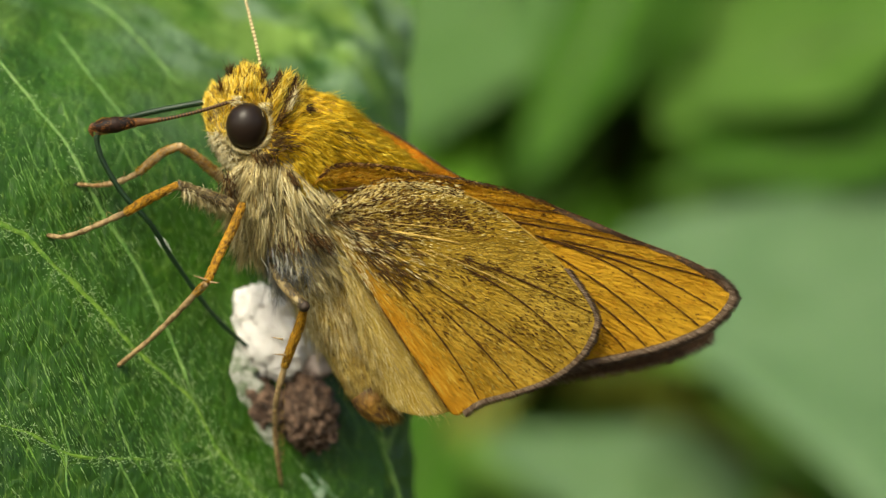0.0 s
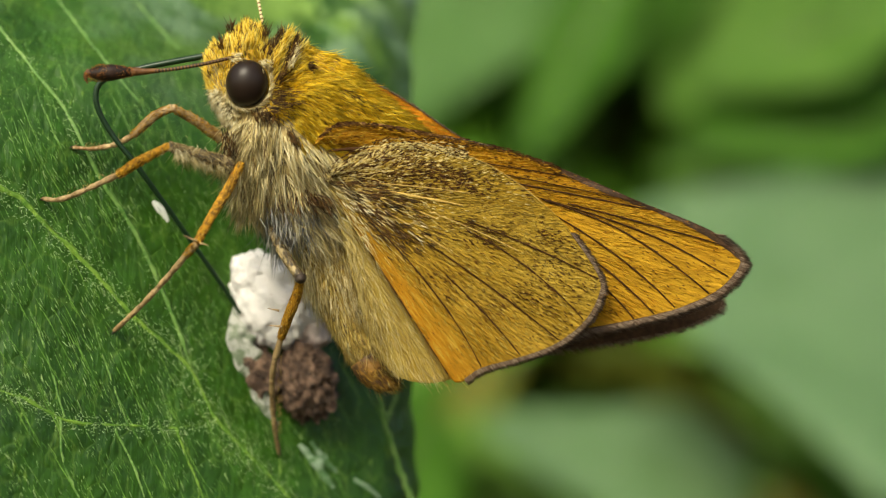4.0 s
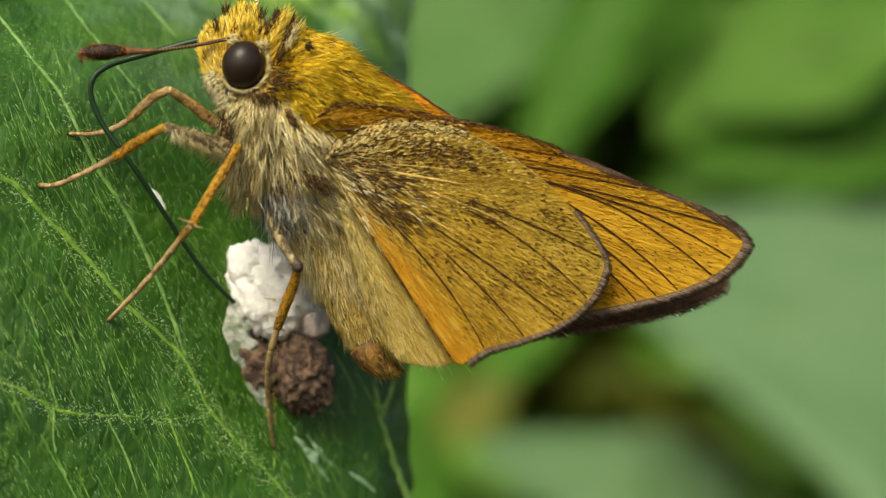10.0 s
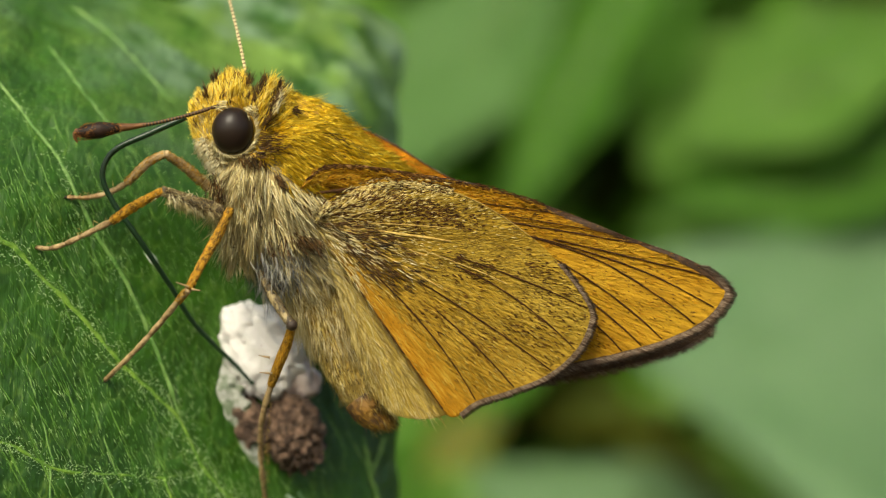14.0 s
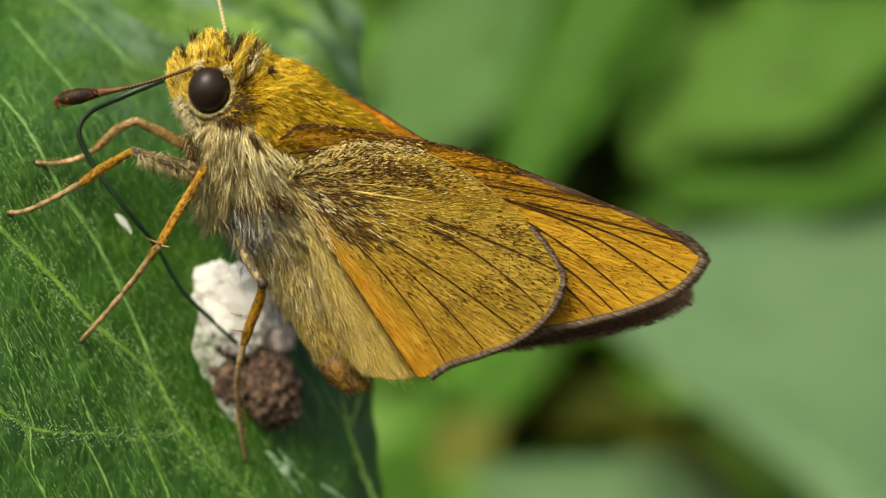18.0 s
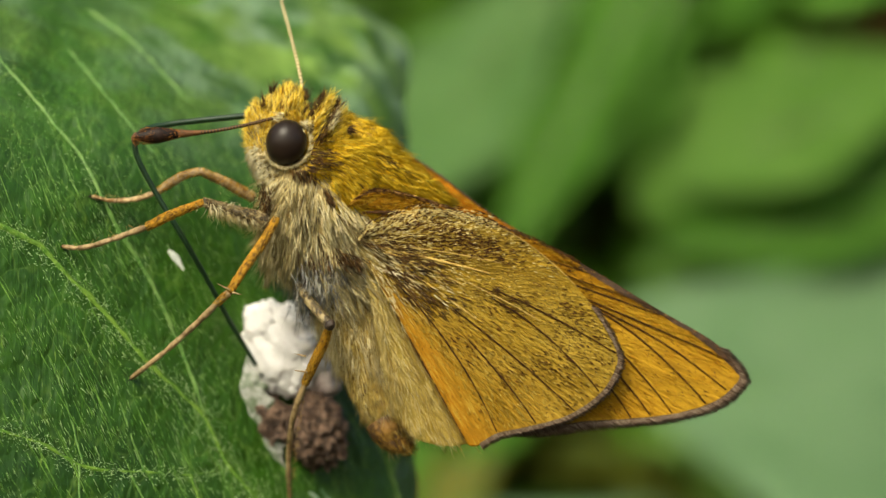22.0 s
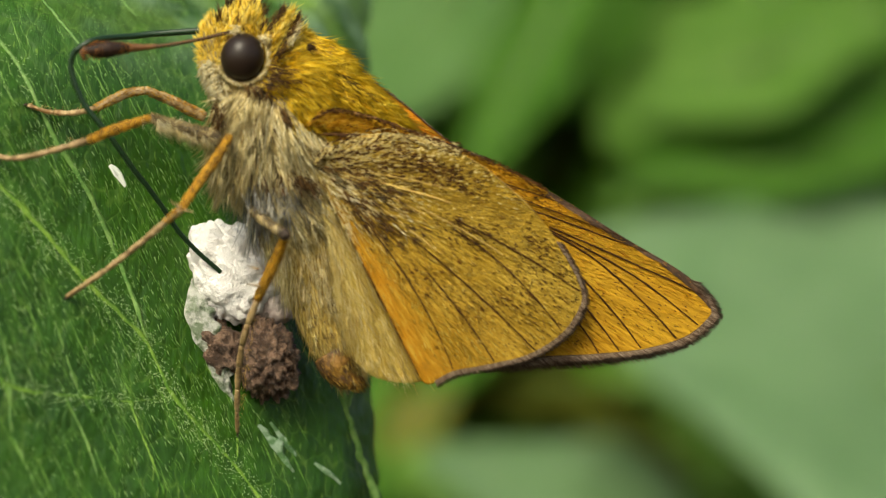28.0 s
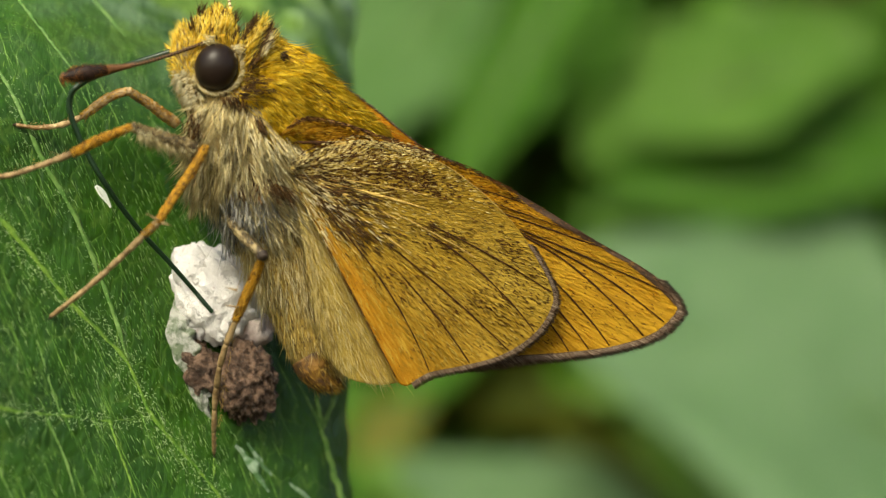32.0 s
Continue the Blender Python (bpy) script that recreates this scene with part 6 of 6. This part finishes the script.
bush((-6, 240), "plant with broad mid green leaves", [
    ((19.0, 162, 25.3), (6.5, 155.5, 3.3), 6.2, (0.1, -0.75, 0.65), BG_MID, 1),
    ((24.7, 166, 35.2), (12.8, 159.7, 14.7), 7.4, UP, BG_MID, 1),
    ((15.0, 172, 38.2), (-8.2, 165.1, 9.2), 13.6, (-0.3, -0.7, 0.65), BG_SOFT, 1),
    ((26.3, 174, 32.9), (6.9, 167.3, 14.8), 7.2, (0.3, -0.85, 0.3), BG_MID, 1.2),
    ((32.8, 176, 35.3), (14.4, 169.9, 19.9), 9.8, UP, BG_MID, 1),
    ((15.9, 176, 21.2), (4.3, 169.7, 1.7), 6.8, (0.3, -0.85, 0.3), BG_MID, 1),
    ((21.7, 178, 27.1), (9.7, 171.9, 8.5), 5.5, UP, BG_MID, 1),
    ((-26.1, 180, 41.6), (-15.4, 173.7, 21.1), 13.3, (0, -0.8, 0.5), BG_MID, 1.2),
    ((32.3, 172, 41.6), (14.4, 166.3, 31.9), 6.0, UP, BG_MID, 1)])
bush((4, 225), "plant with yellowing and green low leaves", [
    ((6.4, 162, -20.2), (-2.6, 157.1, -25.7), 3.9, UP, BG_YELLOW, 1),
    ((-11.2, 168, -41.5), (-2.6, 162.0, -21.3), 9.8, UP, BG_MID, 1),
    ((-18.9, 180, -48.6), (-4.3, 174.0, -30.3), 15.4, UP, BG_MID, 1),
    ((13.6, 172, -12.4), (0.9, 166.8, -19.1), 5.5, UP, BG_MID, 1)])
bush((90, 300), "plant with large dull green leaves and darker fills in the gaps", [
    ((93.3, 222, 30.2), (57.5, 215.1, 29.4), 11.2, (0.1, -0.8, 0.6), BG_MID, 1),
    ((89.1, 222, 9.3), (45.5, 214.7, 14.5), 17.3, UP, BG_MID, 1.2),
    ((-18.7, 222, 50.2), (2.3, 214.8, 22.7), 13.3, UP, BG_MID, 1),
    ((10.0, 230, -69.5), (-4.1, 223.3, -43.6), 13.9, UP, BG_MID, 1),
    # added leaves that give the gaps their dark olive and brown tone
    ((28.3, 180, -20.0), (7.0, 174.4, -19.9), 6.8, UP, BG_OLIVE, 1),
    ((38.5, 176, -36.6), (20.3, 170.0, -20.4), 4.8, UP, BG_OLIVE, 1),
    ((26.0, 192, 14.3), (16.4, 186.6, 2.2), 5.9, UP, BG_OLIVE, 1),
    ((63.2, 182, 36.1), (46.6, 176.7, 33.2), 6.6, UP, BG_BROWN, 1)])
# an added dark stem stands in for the shade of the diagonal gap
bush((40, 190), "thin dark brown stem and leaf added in a dark gap", [
    ((32.466, 142, -32.648), (36.101, 142, -39.917), 5, UP, BG_DARK, 1.0)], 1.1, BROWN_STEM)


def foliage_material():
    s = Shade("mixed_foliage", 0.55, 0.25)
    g = s.n("NewGeometry")
    c = s.ramp(g.outputs["Random Per Island"], (0.0, (0.09, 0.24, 0.012)), (0.3, (0.12, 0.30, 0.020)), (0.6, (0.10, 0.26, 0.026)), (0.85, (0.17, 0.32, 0.07)), (1.0, (0.14, 0.32, 0.022)))
    c = s.mix(s.ramp(s.noise(s.coords("Object"), 0.1 / MM, 4.0), (0.35, (0.2, 0.2, 0.2)), (0.65, (0, 0, 0))), c, (0.05, 0.14, 0.01))
    s.colour(c)
    s.bump(s.noise(s.coords("Object"), 1.0 / MM, 3.0), 0.3, 0.8)
    s.thin(0.25, c)
    return s.m


# gaps between the plants, where only the dark soil and leaves coloured as shade show: two ends and a radius in mm, on a
# plane 180 mm behind
GAPS = (((20.11, 180, 10.81), (19.75, 180, 5.80), 1.9), ((8.30, 180, -22.12), (21.90, 180, -22.12), 1.5), ((23.33, 180, -22.83), (34.07, 180, -33.57), 0.9), ((51.25, 180, 32.99), (59.83, 180, 31.56), 1.6))


def in_gap(v):
    """Whether a leaf would close one of the gaps, seen from before the butterfly."""
    k = 250.0 / (v[:, 1] + 70.0)
    p = np.stack([v[:, 0] * k, v[:, 2] * k], 1)
    for a, b, r in GAPS:
        a, b = np.array([a[0], a[2]]), np.array([b[0], b[2]])
        t = np.clip(((p - a) @ (b - a)) / ((b - a) @ (b - a)), 0, 1)
        if (np.linalg.norm(p - a - t[:, None] * (b - a), axis=1) < r).any():
            return True
    return False


def foliage():
    """Green leaves behind the nearer plants, too many to count."""
    g = np.random.default_rng(8)
    vs, fs, n = [], [], 0
    for _ in range(1500):
        long = g.uniform(14, 34)
        v, f = leaf_shape(long, long * g.uniform(0.6, 0.95), g.integers(1, 3), g.uniform(0, 9), nu=7, nv=9)
        x = np.array([g.normal(), g.normal() * 0.3, g.normal() * 0.6 - 0.3])
        x /= np.linalg.norm(x)
        z = np.array([g.normal() * 0.3, -0.8, 0.6])
        z -= x * (z @ x)
        z /= np.linalg.norm(z)
        p = np.array([g.uniform(-120, 150), g.uniform(205, 285), g.uniform(-110, 130)])
        v = v @ np.stack([x, np.cross(z, x), z], 1).T + p
        if in_gap(v):
            continue
        vs.append(v)
        fs += [tuple(q + n for q in face) for face in f]
        n += len(v)
    for _ in range(760):
        long = g.uniform(12, 20)
        v, f = leaf_shape(long, long * g.uniform(0.6, 0.95), g.integers(1, 3), g.uniform(0, 9), nu=7, nv=9, droop=0.1)
        x = np.array([g.normal(), g.normal() * 0.15, g.normal() * 0.6 - 0.3])
        x /= np.linalg.norm(x)
        z = np.array([g.normal() * 0.2, -0.8, 0.6])
        z -= x * (z @ x)
        z /= np.linalg.norm(z)
        v = v @ np.stack([x, np.cross(z, x), z], 1).T + np.array([g.uniform(-60, 110), g.uniform(176, 184), g.uniform(-60, 65)])
        if in_gap(v):
            continue
        vs.append(v)
        fs += [tuple(q + n for q in face) for face in f]
        n += len(v)
    for k in range(30):
        x, y = g.uniform(-120, 150), g.uniform(230, 285)
        v, f, uv = tube([(x, y, GROUND - 4), (x + g.normal() * 8, y, -150), (x + g.normal() * 12, y, -70)], [2.0, 1.5, 0.8], 6, 12)
        vs.append(v)
        fs += [tuple(q + n for q in face) for face in f]
        n += len(v)
    ob = mesh_part("foliage", np.vstack(vs) * MM, fs, foliage_material(), None)
    tagged(ob, "soft mass of mid green leaves behind", "foliage", kind="stuff")


foliage()


def undergrowth():
    """The tangle further back, its colour darkened for shade, too many leaves to count."""
    g = np.random.default_rng(3)
    vs, fs, n = [], [], 0
    for _ in range(2600):
        long = g.uniform(40, 95)
        v, f = leaf_shape(long, long * g.uniform(0.5, 0.8), g.integers(1, 3), g.uniform(0, 9), nu=9, nv=12)
        x = np.array([g.normal(), g.normal() * 0.6 - 0.3, g.normal() * 0.6 - 0.3])
        x /= np.linalg.norm(x)
        z = np.array([g.normal() * 0.5, -0.5, 0.9])
        z -= x * (z @ x)
        z /= np.linalg.norm(z)
        p = np.array([g.uniform(-280, 280), g.uniform(290, 680), g.uniform(GROUND + 15, 400)])
        vs.append(v @ np.stack([x, np.cross(z, x), z], 1).T + p)
        fs += [tuple(q + n for q in face) for face in f]
        n += len(v)
    for k in range(40):
        x, y = g.uniform(-280, 280), g.uniform(290, 600)
        v, f, uv = tube([(x, y, GROUND - 4), (x + g.normal() * 12, y, -60), (x + g.normal() * 20, y, g.uniform(60, 190))], [2.2, 1.6, 0.8], 6, 12)
        vs.append(v)
        fs += [tuple(q + n for q in face) for face in f]
        n += len(v)
    ob = mesh_part("undergrowth", np.vstack(vs) * MM, fs, BG_DARK, None)
    tagged(ob, "dense leaves and stalks behind, shade put into their colour", "undergrowth", kind="stuff")


undergrowth()


# ---- what moves ----
# the leaf sways in the wind and carries the butterfly and the dropping: seconds, turn and nod in degrees
SWAY_AT = Vector((-4.0, 1.0, -1.0)) * MM
SWAY_ROWS = [
    (0, -0.6, 0.11),
    (0.5, -0.49, 0.41),
    (1, -0.22, 0.38),
    (1.5, -0.16, 0.45),
    (2, 0, 0.12),
    (2.5, 0.09, 0.27),
    (3, -0.77, 0.22),
    (3.5, -0.95, -0.25),
    (5.5, -1.18, -0.72),
    (6, -0.84, 0.07),
    (6.5, -0.53, 0.61),
    (7, -1.09, -0.48),
    (7.5, -0.39, 0.82),
    (8, -0.35, 1.1),
    (8.5, -0.79, 0.38),
    (9, -0.54, 0.25),
    (9.5, -0.9, -0.52),
    (10, -0.49, 0.58),
    (10.5, -1.01, -0.14),
    (11, -1.1, -0.45),
    (11.5, -0.57, 0.6),
    (12, -0.88, -0.77),
    (12.5, -0.52, -0.62),
    (13, -0.19, -0.25),
    (13.5, -0.62, -0.89),
    (14, -0.37, -0.25),
    (14.5, -0.95, -0.87),
    (16.5, 0.06, -0.7),
    (17, 0.82, -0.71),
    (17.5, 0.79, -0.56),
    (18, 0.56, -0.3),
    (18.5, 0.5, -0.07),
    (19, 0.65, -0.51),
    (19.5, 1.82, -0.96),
    (20, 1.42, -0.48),
    (20.5, 1.07, 0.79),
    (21, 1.05, 0.92),
    (21.5, 0.72, 0.57),
    (22, 0.51, 0.82),
    (22.5, -0.07, 0.8),
    (23, -0.08, -0.4),
    (23.5, 0.1, -0.83),
    (24, 0.21, -1.17),
    (24.5, 0.01, -0.73),
    (25, -0.14, -0.64),
    (25.5, 0.18, -1.2),
    (26, 0.05, -0.81),
    (26.5, 0.51, -1.25),
    (28.5, -0.17, -2.17),
    (29, 0.07, -2.43),
    (29.5, 0.01, -2.3),
    (30, 0.06, -2.5),
    (30.5, -0.02, -2.83),
    (31, 0.4, -3.42),
    (31.5, 0.56, -3.13),
    (32, 0.16, -1.11),
]


def sway(turn, nod):
    at = Matrix.Translation(SWAY_AT)
    return at @ pose(0, 0, 0, nod, 0, turn) @ at.inverted()


FOREWING_ROWS = [
    (0, -0.6),
    (0.5, -0.64),
    (1, -0.74),
    (1.5, -0.74),
    (2, -0.78),
    (2.5, -0.8),
    (3, -0.82),
    (3.5, -0.87),
    (5.5, 0.04),
    (6, -0.06),
    (6.5, -0.12),
    (7, -0.18),
    (7.5, -0.2),
    (8, -0.2),
    (8.5, -0.24),
    (9, -0.33),
    (9.5, -0.32),
    (10, -0.28),
    (10.5, -0.22),
    (11, -0.22),
    (11.5, -0.23),
    (12, -0.14),
    (12.5, -0.08),
    (13, -0),
    (13.5, 0.08),
    (14, 0.1),
    (14.5, 0.1),
    (16.5, -0.7),
    (17, 0.1),
    (17.5, 0.1),
    (18, 0.1),
    (18.5, 2.3),
    (19, 3.8),
    (19.5, 3.8),
    (20, 3.82),
    (20.5, 3.86),
    (21, 3.84),
    (21.5, 3.84),
    (22, 3.75),
    (22.5, 3.77),
    (23, 3.89),
    (23.5, 3.82),
    (24, 3.74),
    (24.5, 3.76),
    (25, 3.68),
    (25.5, 3.52),
    (26, 3.4),
    (26.5, 3.33),
    (28.5, 2.1),
    (29, 2.14),
    (29.5, 2.24),
    (30, 2.24),
    (30.5, 2.26),
    (31, 2.24),
    (31.5, 2.3),
    (32, 2.37),
]
ANTENNA_ROWS = [
    (0, -2.5),
    (3, -0.2),
    (6, 2),
    (9, 1.6),
    (12, 1.7),
    (13, 0.4),
    (17, -5.7),
    (19, -5.4),
    (21, -5.9),
    (23, -4.5),
    (23.5, -5.3),
    (24, -5.8),
    (26, -7.1),
    (28.5, -8.4),
    (29, -9),
    (32, -12.6),
]


def swung(hub, degrees):
    """A turn in the wing's plane about a hub given in the butterfly's own space, metres."""
    at = Matrix.Translation(hub)
    return at @ pose(0, 0, 0, 0, degrees, 0) @ at.inverted()


def butterfly_pose(row):
    t, x, y, z, a, b, c = row
    return pose(x * MM, y * MM, z * MM, a, b, c)


def bent_knee(hip, foot, knee_rest, hip_rest, foot_rest):
    """Where the knee goes so that both links keep their length, bending the way that it rests."""
    l1, l2 = np.linalg.norm(knee_rest - hip_rest), np.linalg.norm(foot_rest - knee_rest)
    d = foot - hip
    far = min(np.linalg.norm(d), (l1 + l2) * 0.999)
    d = d / np.linalg.norm(d)
    along = (l1 * l1 - l2 * l2 + far * far) / (2 * far)
    off = math.sqrt(max(0.0, l1 * l1 - along * along))
    pole = knee_rest - hip_rest
    pole = pole - d * (pole @ d)
    pole /= np.linalg.norm(pole)
    return hip + d * along + pole * off, hip + d * far


def piece_pose(a, b):
    m = Matrix(link_frame(a, b).tolist()).to_4x4()
    m.translation = Vector(a) * MM
    return m


def motions():
    poses = [(row[0], butterfly_pose(row)) for row in BUTTERFLY_ROWS]
    sways = [(t, sway(a, b)) for t, a, b in SWAY_ROWS]
    root = Matrix.Translation(plant.location)
    walk(blade, [(t, root.inverted() @ m @ root) for t, m in sways])
    walk(dung, [(t, m @ Matrix.Translation(Vector(DUNG_AT) * MM)) for t, m in sways])
    walk(butterfly, [(t, a @ m) for (t, a), (_, m) in zip(sways, poses)])
    for hip, knee, foot, upper, lower in LEGS:
        rows_up, rows_low = [], []
        for t, m in poses:
            f = np.array(m.inverted() @ Vector(foot * MM)) / MM
            k, end = bent_knee(hip, f, knee, hip, foot - ORIGIN)
            rows_up.append((t, piece_pose(hip, k)))
            rows_low.append((t, piece_pose(k, end)))
        walk(upper, rows_up)
        walk(lower, rows_low)
    walk(fore, [(t, swung(own([(-4.916, -0.9, 1.895)])[0], a)) for t, a in FOREWING_ROWS])
    walk(far_fore, [(t, swung(own([(-4.216, 0.6, 3.147)])[0], a)) for t, a in ((0, 0.8), (6, 0.5), (9, 0.3), (12, 0.0), (14.5, 0.1), (16.5, 0.1), (18, 0.1), (18.5, 0.0), (22, 0.0), (32, 0.0))])
    walk(antenna, [(t, swung(own([(-7.384, -0.9, 4.955)])[0], a)) for t, a in ANTENNA_ROWS])
    walk(antenna_far, [(row[0], swung(own([(-6.99, 0.3, 6.146)])[0], -0.8 * row[5])) for row in BUTTERFLY_ROWS])
    at = np.array([t for t, _ in TONGUE_SHAPES])
    shapes = np.array([p for _, p in TONGUE_SHAPES])
    chains = []
    for t, m in poses:
        p = np.array([[np.interp(t, at, shapes[:, i, j]) for j in range(3)] for i in range(shapes.shape[1])])
        p = np.vstack([p, p[-1] + (p[-1] - p[-2]) * 1.5])
        c = spline(p, 400)
        run = np.r_[0, np.cumsum(np.linalg.norm(np.diff(c, axis=0), axis=1))]
        s = np.arange(TONGUE_COUNT + 1) * TONGUE_STEP
        c = np.stack([np.interp(s, run, c[:, j]) for j in range(3)], 1)
        # it lies on the leaf and on the dropping where it would sink in
        for k in range(len(c)):
            w = (m @ Vector(c[k] * MM)) / MM
            far = leaf_depth(w.x, w.z) - 0.14
            q = 1 - ((w.x + 6.714) / 1.5) ** 2 - ((w.z + 3.941) / 1.75) ** 2
            if q > 0:
                far = min(far, 2.973 - 1.2 * math.sqrt(q))
            w.y = min(w.y, far)
            c[k] = (m.inverted() @ (w * MM)) / MM
        chains.append(c)
    for k, piece in enumerate(TONGUE_PIECES):
        walk(piece, [(t, piece_pose(c[k], c[k + 1] if np.linalg.norm(c[k + 1] - c[k]) > 1e-4 else c[k] + (0.1, 0, -0.3))) for (t, m), c in zip(poses, chains)])


motions()
